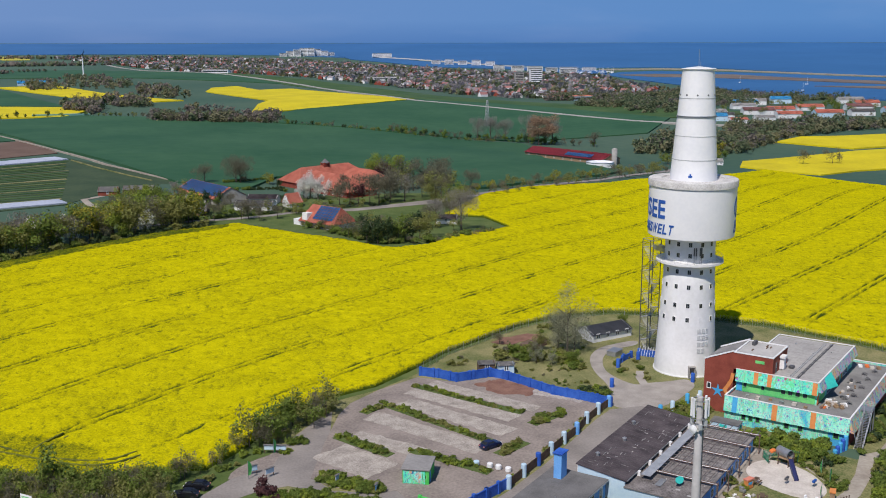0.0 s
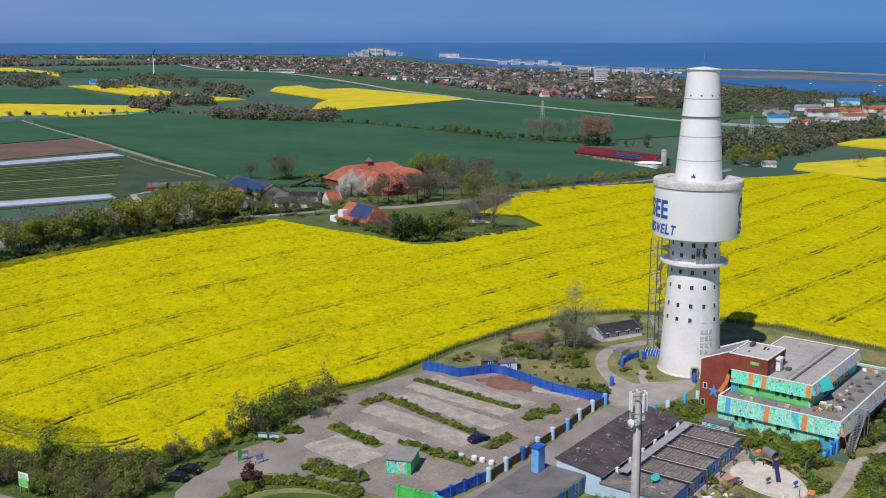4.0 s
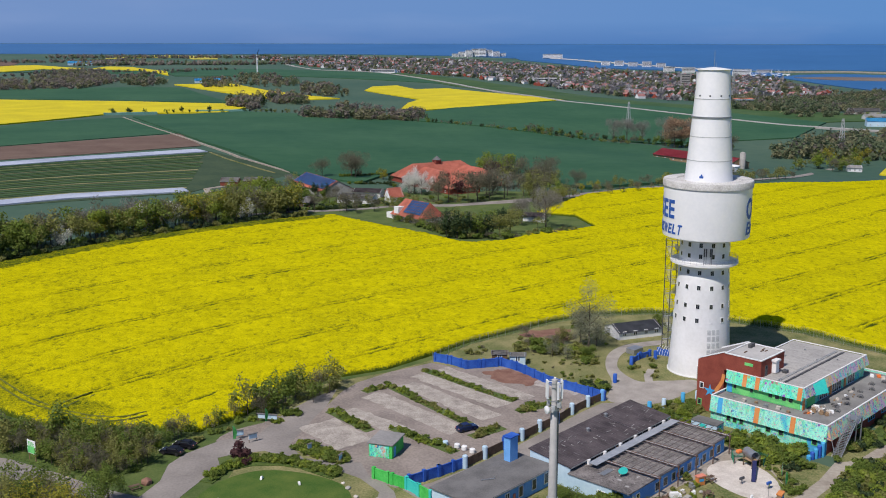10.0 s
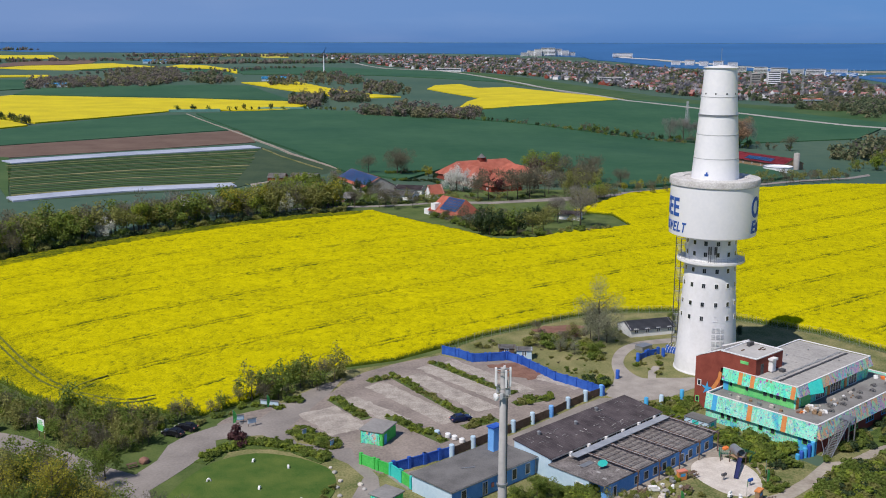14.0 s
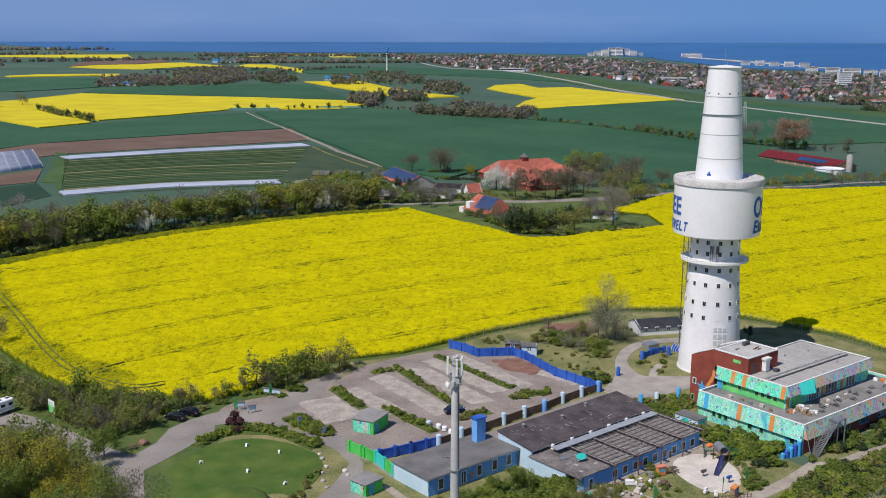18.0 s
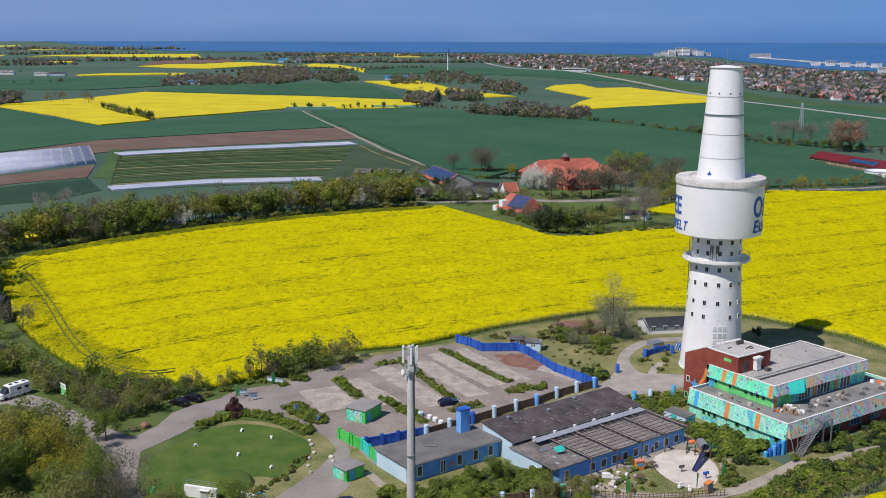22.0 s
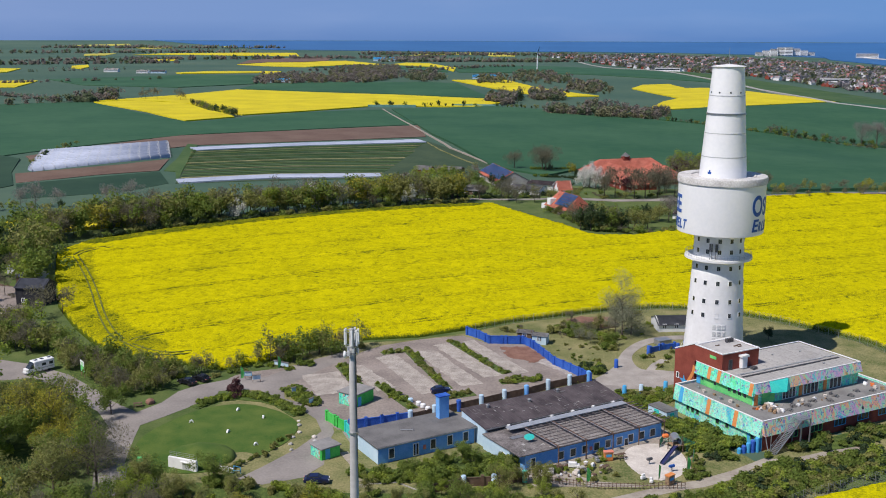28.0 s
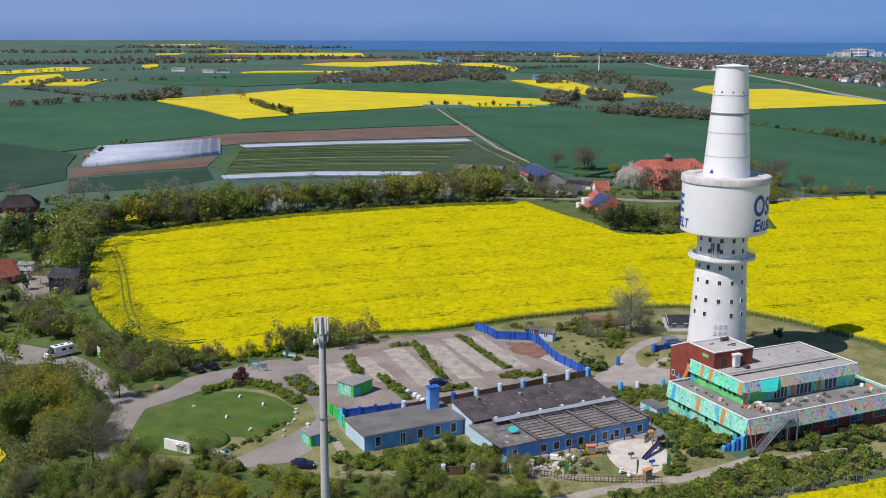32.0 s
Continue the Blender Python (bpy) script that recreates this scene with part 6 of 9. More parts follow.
drape("pasture", [(-20, 1900), (40, 1700), (110, 1480), (230, 1000), (330, 860), (400, 760), (560, 800), (420, 1020), (330, 1250), (220, 1500), (90, 1900)], 0.8, M["pasture"], "green meadow beyond the road", "meadow", 60)


def quad_cloud(n, seed, spread, size, squash=1.0, lobe=7, fill=0.55):
    """Corners of n small turned squares scattered through a lumpy crown."""
    rng = np.random.RandomState(seed)
    lobes = rng.normal(size=(lobe, 3)) * np.array([0.48, 0.48, 0.38])
    out = rng.normal(size=(n, 3))
    out /= np.linalg.norm(out, axis=1)[:, None]
    c = (lobes[rng.randint(0, lobe, n)] + out * (rng.rand(n)[:, None] ** 0.4) * fill) * np.array(spread)
    if squash > 0.2:
        nrm = out * 0.9 + rng.normal(size=(n, 3)) * 0.55 + np.array([0, 0, 0.45])
        u = np.cross(nrm, rng.normal(size=(n, 3)))
        u /= np.linalg.norm(u, axis=1)[:, None]
        w = np.cross(nrm, u)
    else:
        u = out + rng.normal(size=(n, 3)) * 0.45 + np.array([0, 0, 0.55])
        u /= np.linalg.norm(u, axis=1)[:, None]
        w = np.cross(u, rng.normal(size=(n, 3)))
    w /= np.linalg.norm(w, axis=1)[:, None]
    s = size * (0.6 + 0.8 * rng.rand(n))[:, None]
    return np.stack([c - u * s - w * s * squash, c + u * s - w * s * squash, c + u * s * 0.2 + w * s * squash * 1.5], 1)


def fill_mesh(me, pieces):
    """Loose faces into a mesh: arrays of pieces x corners x 3."""
    v = np.concatenate([q.reshape(-1, 3) for q in pieces])
    fs, b = [], 0
    for q in pieces:
        n, k = q.shape[:2]
        fs += (np.arange(n * k).reshape(n, k) + b).tolist()
        b += n * k
    me.from_pydata(v.tolist(), [], fs)
    return len(fs)


def stuff_mesh(name, quads, material, label, cat):
    me = bpy.data.meshes.new(name)
    fill_mesh(me, quads)
    me.materials.append(material)
    return tagged(new(name, me), label, cat, kind="stuff")


def in_poly(rng, poly):
    xs, ys = [p[0] for p in poly], [p[1] for p in poly]
    while True:
        x, y = rng.uniform(min(xs), max(xs)), rng.uniform(min(ys), max(ys))
        if inside(poly, x, y) and not (y > 800 and (inside(INLET, x, y) or inside(BAY, x, y))):
            return x, y


TOWN = [(-330, 3250), (-154, 2900), (20, 2350), (110, 1950), (230, 1650), (330, 1430), (400, 1270), (520, 1185), (640, 1250), (800, 1450), (900, 1800), (1000, 2120), (800, 2290), (600, 2700), (414, 3150), (26, 3350)]


def wood(name, polys, count, kinds, size, seed, label, quads=14, tall=1.0, qs=0.34):
    """Far trees, a few pieces of foliage each, one object for each colour of leaf."""
    rng = random.Random(seed)
    bag = {k: [] for k in kinds}
    keys = list(kinds)
    protos = [quad_cloud(quads, 50 + i, (0.85, 0.85, 0.8), qs) for i in range(8)]
    for i in range(count):
        x, y = in_poly(rng, polys[i % len(polys)])
        s = size * rng.uniform(0.6, 1.35)
        k = keys[int(rng.random() * len(keys))]
        bag[k].append(protos[i % 8] * np.array([s, s, s * tall]) + np.array([x, y, height(x, y) + s * 0.75 * tall]))
    for k, q in bag.items():
        if q:
            stuff_mesh(name, q, L[k], label, "trees")


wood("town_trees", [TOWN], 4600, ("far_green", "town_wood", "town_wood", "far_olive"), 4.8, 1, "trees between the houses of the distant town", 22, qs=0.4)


def town():
    rng = random.Random(9)
    vs, fs, ms = [], [], []

    def house(x, y, a, w, d, h, r, wall, roof):
        z = height(x, y)
        ca, sa = math.cos(a), math.sin(a)
        pts = [(-w / 2, -d / 2, 0), (w / 2, -d / 2, 0), (w / 2, d / 2, 0), (-w / 2, d / 2, 0), (-w / 2, -d / 2, h), (w / 2, -d / 2, h), (w / 2, d / 2, h), (-w / 2, d / 2, h), (-w / 2, 0, h + r), (w / 2, 0, h + r)]
        b = len(vs)
        for px, py, pz in pts:
            vs.append((x + px * ca - py * sa, y + px * sa + py * ca, z + pz))
        for f, m in (((0, 1, 5, 4), wall), ((1, 2, 6, 5), wall), ((2, 3, 7, 6), wall), ((3, 0, 4, 7), wall), ((4, 5, 9, 8), roof), ((6, 7, 8, 9), roof), ((5, 6, 9), wall), ((7, 4, 8), wall)):
            fs.append(tuple(b + i for i in f))
            ms.append(m)

    for i in range(1250):
        x, y = in_poly(rng, TOWN)
        k = 0.92
        house(x, y, rng.uniform(0, 3.14), rng.uniform(9, 15) * k, rng.uniform(7, 10) * k, rng.uniform(3, 5.5) * k, rng.uniform(2.5, 4.5) * k, 0 if rng.random() < 0.5 else 1, 2 if rng.random() < 0.5 else 3)
    me = bpy.data.meshes.new("town_houses")
    me.from_pydata(vs, [], fs)
    for m in ("white_render", "brick", "town_red", "town_brown"):
        me.materials.append(M[m])
    me.polygons.foreach_set("material_index", ms)
    tagged(new("town_houses", me), "many small red and grey roofed town houses", "houses", kind="stuff")


town()


def block(name, x, y, rz, w, d, h, storeys, label, m="white_render", roof="roof_pale"):
    B = thing(name, x, y, height(x, y), rz, label, "building")
    part("wall", boxes((-w / 2, w / 2, -d / 2, d / 2, -3, h)), M[m], B)
    part("roof", boxes((-w / 2 - 0.3, w / 2 + 0.3, -d / 2 - 0.3, d / 2 + 0.3, h, h + 0.6)), M[roof], B)
    for s in range(storeys):
        z = h * (s + 0.35) / storeys
        part("window_band", boxes((-w / 2 + 1, w / 2 - 1, -d / 2 - 0.15, -d / 2, z, z + 0.45 * h / storeys)), M["glass"], B)
    return B


for i, (dx, h) in enumerate(((-84, 16), (-60, 24), (-36, 32), (-12, 38), (12, 39), (36, 33), (60, 25), (84, 16))):
    block("hotel_block", 488 + dx, 3400 + 9 * (i % 2), -8, 25, 18, h * 0.72, 6, "white stepped seaside hotel block", "white_shell")
block("tower_block", 690, 1795, -10, 24, 16, 31, 8, "white high apartment block in the town", "white_shell")
block("tower_block", 655, 1800, -10, 18, 15, 26, 8, "grey-white high apartment block in the town", "concrete")
block("apartment_block", 715, 3240, -12, 66, 14, 15, 4, "white seaside apartment block", "white_shell")
for i in range(5):
    block("apartment_block", 770 + 30 * i, 2780 - 36 * i, -25, 26, 14, 13 + 3 * (i % 2), 5, "white seaside apartment block by the harbour", "white_shell")
block("school_hall", 330, 1640, -15, 60, 20, 9, 2, "long white flat-roofed hall at the edge of town", "white_shell")
block("school_hall", 255, 1780, -15, 44, 16, 8, 2, "long white flat-roofed hall at the edge of town", "white_shell")
block("school_hall", 60, 1990, -22, 55, 14, 6, 1, "long white shed beside the road", "white_shell")
block("red_hall", 505, 1210, -8, 66, 24, 7, 1, "long low hall with a bright red roof", "pale_blue", "tile_red")
def boat(x, y, rz):
    B = thing("sailing_boat", x, y, height(x, y) + 1.8, rz, "small white sailing boat on the bay", "boat", "boats on the bay")
    part("hull", prism([(-4.5, -1.2), (2, -1.4), (5.5, 0), (2, 1.4), (-4.5, 1.2)], 0.0, 1.4), M["white_shell"], B)
    part("mast", tubes([((0.5, 0, 1.4), (0.5, 0, 13))], 0.12, 5), M["white_trim"], B)


for x, y, r in ((1130, 1500, 20), (1210, 1250, 80), (1080, 1650, 40), (1300, 1010, 10), (1420, 930, 60), (960, 1280, 30)):
    boat(x, y, r)
rng = random.Random(14)
for i in range(46):
    boat(rng.uniform(955, 1075), rng.uniform(2170, 2290), rng.uniform(0, 180))
for x, y, w, d, h in ((905, 2330, 40, 16, 14), (935, 2290, 30, 14, 12), (960, 2240, 44, 14, 11), (880, 2390, 34, 14, 13), (1000, 2330, 46, 14, 10), (1050, 2310, 36, 14, 9), (845, 2440, 30, 14, 12)):
    block("harbour_house", x, y, -20, w, d, h, 4, "pale harbour apartment house beside the marina", "white_render", "roof_pale")


def turbine():
    T = thing("wind_turbine", -186.4, 1675.6, height(-186, 1675), 0, "white three-bladed wind turbine on a field", "wind turbine")
    h = 45.1 - height(-186, 1675)
    part("tower", lathe([(1.4, -1), (0.75, h)], 16), M["white_shell"], T)
    part("nacelle", bevelled(boxes((-0.9, 0.9, -1.8, 2.2, h - 0.8, h + 1.0)), 0.2), M["white_shell"], T)
    for k in range(3):
        a = radians(20 + 120 * k)
        g = bmesh.new()
        q = [g.verts.new((u * math.sin(a) + w * math.cos(a), -2.0 + t, h + u * math.cos(a) - w * math.sin(a))) for u, w, t in ((0.8, -0.5, 0), (4, -0.9, 0), (13, -0.15, 0), (13, 0.15, 0), (4, 0.5, 0), (0.8, 0.5, 0))]
        g.faces.new(q)
        bmesh.ops.solidify(g, geom=g.faces[:], thickness=0.25)
        part("blade", g, M["white_shell"], T)
    part("hub", lathe([(0.1, h - 0.9), (0.9, h - 0.4), (0.9, h + 0.4), (0.1, h + 0.9)], 12), M["white_shell"], T).matrix_local = pose(0, -2.0, 0)


turbine()


def pylon(x, y, h, label="grey lattice radio mast among the trees"):
    T = thing("lattice_mast", x, y, height(x, y), 20, label, "mast")
    w = 1.8
    for sx in (-1, 1):
        for sy in (-1, 1):
            part("leg", tubes([((sx * w, sy * w, -1), (sx * 0.5, sy * 0.5, h))], 0.2, 4), M["seam"], T)
    segs = []
    for k in range(9):
        a, b = 1 - 0.72 * k / 9, 1 - 0.72 * (k + 1) / 9
        for s in (-1, 1):
            segs += [((-w * a, s * w * a, h * k / 9), (w * b, s * w * b, h * (k + 1) / 9)), ((s * w * a, w * a, h * k / 9), (s * w * b, -w * b, h * (k + 1) / 9))]
    part("lattice", tubes(segs, 0.12, 3), M["seam"], T)


pylon(560, 1330, 46)
pylon(205, 720, 26, "grey lattice power pylon in a wheat field")
pylon(330, 560, 24, "grey lattice power pylon above the trees")


# ---- farm and hamlet ----
def gable(name, x, y, rz, w, d, h, r, label, wall="brick", roof="tile_red", hip=0.0, over=0.5, windows=3, cat="house"):
    """A house with a pitched roof; hip: how far the ridge ends are drawn in."""
    B = thing(name, x, y, height(x, y), rz, label, cat)
    W, D = w / 2, d / 2
    part("wall", boxes((-W, W, -D, D, -1.5, h)), M[wall], B)
    if hip == 0:
        for s in (-1, 1):
            g = bmesh.new()
            q = [g.verts.new(p) for p in ((s * W, -D, h), (s * W, D, h), (s * W, 0, h + r), (s * (W - 0.25), -D, h), (s * (W - 0.25), D, h), (s * (W - 0.25), 0, h + r))]
            for f in ((0, 1, 2), (3, 5, 4), (0, 3, 4, 1), (1, 4, 5, 2), (2, 5, 3, 0)):
                g.faces.new([q[i] for i in f])
            part("gable", g, M[wall], B)
    o, k = over, over * r / D
    R = W - hip
    for s in (-1, 1):
        g = bmesh.new()
        e = W + (o if hip else 0.3)
        q = [g.verts.new(p) for p in ((-e, s * (D + o), h - k), (e, s * (D + o), h - k), (R + (0 if hip else 0.3), 0, h + r), (-R - (0 if hip else 0.3), 0, h + r))]
        f = g.faces.new(q if s < 0 else q[::-1])
        bmesh.ops.solidify(g, geom=g.faces[:], thickness=0.2)
        part("roof_slope", g, M[roof], B)
        if hip:
            g = bmesh.new()
            q = [g.verts.new(p) for p in ((s * e, -(D + o), h - k), (s * e, D + o, h - k), (s * R, 0, h + r))]
            g.faces.new(q if s > 0 else q[::-1])
            bmesh.ops.solidify(g, geom=g.faces[:], thickness=0.2)
            part("roof_hip", g, M[roof], B)
    for i in range(windows):
        u = -W + w * (i + 0.5) / windows
        window(B, u, -D, 0.9, 1.1, 1.3, 0, "white_trim", 2)
    return B


def solar_array(B, w0, w1, D, h, r, s=-1, rows=5, cols=8, v0=0.15, v1=0.92):
    sl = math.hypot(D, r)
    for i in range(cols):
        for j in range(rows):
            a, b = w0 + (w1 - w0) * i / cols + 0.14, w0 + (w1 - w0) * (i + 1) / cols - 0.14
            f0, f1 = v0 + (v1 - v0) * j / rows + 0.012, v0 + (v1 - v0) * (j + 1) / rows - 0.012
            g = bmesh.new()
            q = [g.verts.new((u, s * D * (1 - f), h + r * f + 0.3)) for u, f in ((a, f0), (b, f0), (b, f1), (a, f1))]
            g.faces.new(q)
            bmesh.ops.solidify(g, geom=g.faces[:], thickness=0.06)
            part("solar_panel", g, M["solar"], B)


barn = gable("barn", -18, 345, 26, 46, 19, 3.8, 6.2, "large old brick barn with a hipped red tile roof", "brick", "tile_red", 7.5, 0.8, 7, "barn")
part("cupola", boxes((-1.8, 1.8, -1.6, 1.6, 8.6, 11.4)), M["brick"], barn, "small roof lantern")
part("cupola_roof", lathe([(2.9, 11.2), (0.1, 13.4)], 4), M["roof_felt"], barn, "grey pyramid roof of the lantern")
part("barn_door", boxes((-19.6, -16.4, -9.65, -9.5, -0.5, 3.0)), M["fence_wood"], barn, "arched dark barn door")
wing = gable("barn_wing", -19.5, 313, -66, 46, 18, 3.6, 5.8, "long brick barn wing with red tile roof and chimney", "brick", "tile_red", 6.5, 0.7, 6, "barn")
part("chimney", boxes((11.4, 12.4, -3.4, -2.4, 6, 9.6)), M["brick"], wing, "dark brick chimney")
gable("barn_wing", 0, 332, -66, 30, 17, 3.4, 5.6, "second brick barn wing with red tile roof", "brick", "tile_red", 6.0, 0.7, 5, "barn")
sh = gable("solar_barn", -80.5, 304, -67, 39, 16, 3.6, 4.2, "long barn with red-edged roof covered in blue solar panels", "concrete", "tile_red", 0, 0.8, 6, "barn")
solar_array(sh, -18.6, 18.6, 8.0, 3.6, 4.2, -1, 6, 14, 0.06, 0.95)
gable("cottage", -47, 271, 25, 7, 6, 2.4, 3.8, "small cottage with white gable and steep red roof", "white_render", "tile_red", 0, 0.4, 2)
wh = gable("white_house", -41, 217, -56, 19, 12.5, 2.6, 5.6, "white house with red tile roof and blue solar panels", "white_render", "tile_red", 1.4, 0.6, 5)
solar_array(wh, -3.0, 8.2, 6.25, 2.6, 5.6, -1, 5, 7, 0.1, 0.95)
part("dormer", boxes((-8.2, -5.2, -6.2, -1.8, 2.4, 5.4)), M["white_render"], wh, "white dormer")
part("conservatory", boxes((-13.5, -9.6, -6, 0, -0.5, 2.4)), M["white_trim"], wh, "white glazed porch")
gable("bungalow", -64, 268, -22, 17, 9, 2.4, 1.7, "long white bungalow with a grey roof", "white_render", "roof_felt", 0, 0.5, 4)
gable("bungalow", -92, 262, -15, 14, 9, 2.3, 2.0, "low house with a weathered green-grey roof", "fence_wood", "roof_grey", 0, 0.5, 3)
gable("cottage", -106, 268, 20, 9, 7.5, 2.4, 3.2, "small house with an orange tile roof", "brick", "tile_red", 0, 0.4, 2)
gable("garage", -58, 286, -20, 14, 8, 2.6, 1.4, "low dark-roofed garage beside the bungalow", "white_render", "roof_dark", 0, 0.5, 2, "garage")
gable("farm_shed", -127, 327, -10, 9, 7, 2.4, 1.8, "small red wooden shed with a grey roof", "brick", "roof_grey", 0, 0.4, 1, "shed")
gable("farm_shed", -113, 331, -10, 14, 8, 2.4, 1.5, "low grey-roofed field shed", "fence_wood", "roof_grey", 0, 0.4, 1, "shed")
gable("farm_shed", 8, 212, -20, 9, 6, 2.4, 1.2, "white garage with a dark flat-pitched roof", "white_render", "roof_dark", 0, 0.6, 1, "garage")
cs = gable("cow_shed", 174, 458, -66, 72, 17, 3.4, 3.4, "long red-roofed cattle shed with solar panels", "wood", "cow_red", 0, 0.8, 9, "barn")
g = bmesh.new()
g.faces.new([g.verts.new((u, -8.9 * (1 - f), 3.24 + 3.55 * f)) for u, f in ((-2, 0.0), (36, 0.0), (36, 0.98), (-2, 0.98))])
bmesh.ops.solidify(g, geom=g.faces[:], thickness=0.05)
part("roof_sheet", g, M["soil"], cs, "brown weathered half of the roof")
solar_array(cs, 0, 24, 8.5, 3.4, 3.4, -1, 2, 10, 0.1, 0.6)
tk = thing("slurry_tank", 172, 408, height(172, 408), 0, "round white slurry tank beside the cattle shed", "tank")
part("wall", lathe([(9, -1), (9, 3.0), (8.7, 3.0), (8.7, 2.2), (0.1, 2.2)], 40), M["white_shell"], tk)
part("rim", lathe([(9.0, 2.9), (9.2, 2.9), (9.2, 3.15), (8.7, 3.15)], 40, cap=False), M["metal"], tk)
sl = thing("silo", 190, 424, height(190, 424), 0, "tall grey concrete silo by the farm", "silo")
part("shell", lathe([(1.9, -1), (1.9, 10), (1.5, 10.6), (0.1, 11)], 24), M["concrete"], sl)
drape("farm_yard", [(-50, 252), (-22, 250), (15, 262), (48, 284), (45, 287), (10, 270), (-20, 257), (-50, 257)], 0.12, M["asphalt"], "grey farm lane through the hamlet", "road", 12)
drape("road", ribbon([(46, 287), (90, 312), (134, 331), (205, 383), (260, 440)], 4.5), 0.3, M["asphalt"], "country road lined by young trees", "road", 15)
drape("track", ribbon([(-265, 800), (-215, 660), (-161, 510), (-129, 428), (-109, 393), (-92, 362)], 1.2), 0.9, M["track"], "pale farm track between the fields", "track", 25)
drape("track", ribbon([(-150, 453), (-135, 418), (-118, 388), (-106, 369)], 0.5), 0.9, M["rough_grass"], "thin pale footpath along the field", "track", 25)
drape("lane", ribbon([(-118, 258), (-128, 280), (-135, 298), (-138, 313), (-130, 322)], 3.2), 0.4, M["track"], "pale gravel lane curving to the sheds", "lane", 12)
drape("farm_garden", [(-78, 236), (-58, 214), (-44, 200), (-26, 172), (-10, 176), (10, 188), (24, 200), (26, 222), (12, 232), (44, 278), (40, 292), (10, 300), (-60, 300), (-110, 318), (-130, 320), (-140, 300), (-118, 232)], 0.06, M["grass"], "green gardens of the hamlet", "garden", 20)

drape("grass_strip", [(-256, 289), (-241, 258), (-284, 378), (-292, 402), (-302, 408), (-276, 336), (-263, 290)], 0.3, M["pasture"], "green grass strip beside the tunnels", "grass", 15)
for i in range(10):
    ax, ay = -335.5 - 3.4 * i, 279 + 7.0 * i
    T = thing("poly_tunnel", ax, ay, height(ax, ay), 50, "long white plastic growing tunnel in a block", "tunnel", "growing tunnels")
    n, ln = 8, 80.0
    rise = (height(ax + 0.643 * ln, ay + 0.766 * ln) - height(ax, ay)) / ln
    g = bmesh.new()
    rings = [[g.verts.new((u, 3.5 * math.cos(math.pi * k / n), u * rise + 2.7 * math.sin(math.pi * k / n))) for k in range(n + 1)] for u in (0, ln / 2, ln)]
    for p, q in zip(rings, rings[1:]):
        for k in range(n):
            g.faces.new((p[k], p[k + 1], q[k + 1], q[k])).smooth = True
    g.faces.new(rings[0][::-1])
    g.faces.new(rings[-1])
    part("cover", g, M["film"], T)
    for j in range(14):
        u = ln * j / 13
        g = bmesh.new()
        arcs = [[g.verts.new((u + e, r * math.cos(math.pi * k / n), u * rise + r * 0.77 * math.sin(math.pi * k / n))) for k in range(n + 1)] for e, r in ((-0.12, 3.52), (-0.12, 3.68), (0.12, 3.68), (0.12, 3.52))]
        for p, q in zip(arcs, arcs[1:] + arcs[:1]):
            for k in range(n):
                g.faces.new((p[k], p[k + 1], q[k + 1], q[k]))
        part("hoop", g, M["seam"], T)
random.seed(8)
for i in range(24):
    f = (i + 0.7) / 24.5
    a, b = (-241 - 43 * f, 262 + 112 * f), (-148 - 2 * f, 306 + 150 * f)
    if f > 0.72:
        b = (-152 + 0 * f, 306 + 150 * f)
    drape("vegetable_row", ribbon([a, ((a[0] + b[0]) / 2 - 2, (a[1] + b[1]) / 2 + 3), b], (0.9, 2.0, 1.2, 2.6)[i % 4] * (0.8 + 0.5 * random.random())), 0.5, M[("pasture", "rough_grass", "pasture", "pasture", "grass")[i % 5]], "long planted row of the vegetable field", "crop row", 25)
for a, b in (((-205, 868), (-150, 868)), ((-290, 836), (-240, 845))):
    drape("crop_cover", ribbon([a, b], 6), 2.4, M["tunnel_green"], "green plastic covered growing tunnel far off", "crop cover", 20, kind="")

# gardens west of the field
gable("garden_house", -209, 40, 70, 9, 8, 3.0, 4.2, "red-roofed garden house with a white gable", "brick", "tile_red", 0, 0.5, 2)
gable("black_barn", -182, 36, 4, 8.5, 7, 5.4, 1.8, "tall black timber barn with a slate roof by the field", "black_timber", "roof_slate", 0, 0.5, 2, "barn")
gable("brick_house", -284, 152, 25, 15, 11, 3.0, 4.2, "brick house with a dark hipped roof", "brick", "roof_dark", 3.0, 0.6, 3)
gable("garden_shed", -212, 58, 15, 5, 3.5, 2.1, 0.7, "white garden shed among the beds", "white_render", "roof_pale", 0, 0.2, 1, "shed")
gable("garden_shed", -198, 62, -10, 6, 4, 2.2, 0.7, "small grey shed with a pale roof", "concrete", "roof_pale", 0, 0.2, 1, "shed")
gable("garden_shed", -222, 52, 5, 6, 4, 2.2, 0.8, "dark garden shed with felt roof", "fence_wood", "roof_felt", 0, 0.2, 1, "shed")
gable("greenhouse", -208, 68, 10, 6, 3.2, 1.9, 0.9, "small glazed greenhouse with white frame", "white_render", "film", 0, 0.1, 1, "greenhouse")
gable("garden_shed", -199, 58, 12, 4.5, 5, 2.2, 0.8, "grey garden shed with slate roof", "fence_wood", "roof_slate", 0, 0.2, 1, "shed")
gable("garden_shed", -214, 50, -6, 7, 4, 2.2, 0.5, "long low shed with weathered grey roof", "concrete", "roof_felt", 0, 0.2, 1, "shed")
gable("garden_shed", -205, 45.5, 8, 5, 2.6, 2.1, 0.4, "white caravan-like garden cabin", "white_render", "roof_pale", 0, 0.1, 1, "shed")
drape("garden_bed", [(-216, 58), (-200, 52), (-196, 46), (-206, 44), (-220, 50)], 0.09, M["soil"], "dark dug beds between the sheds", "garden bed", 6)
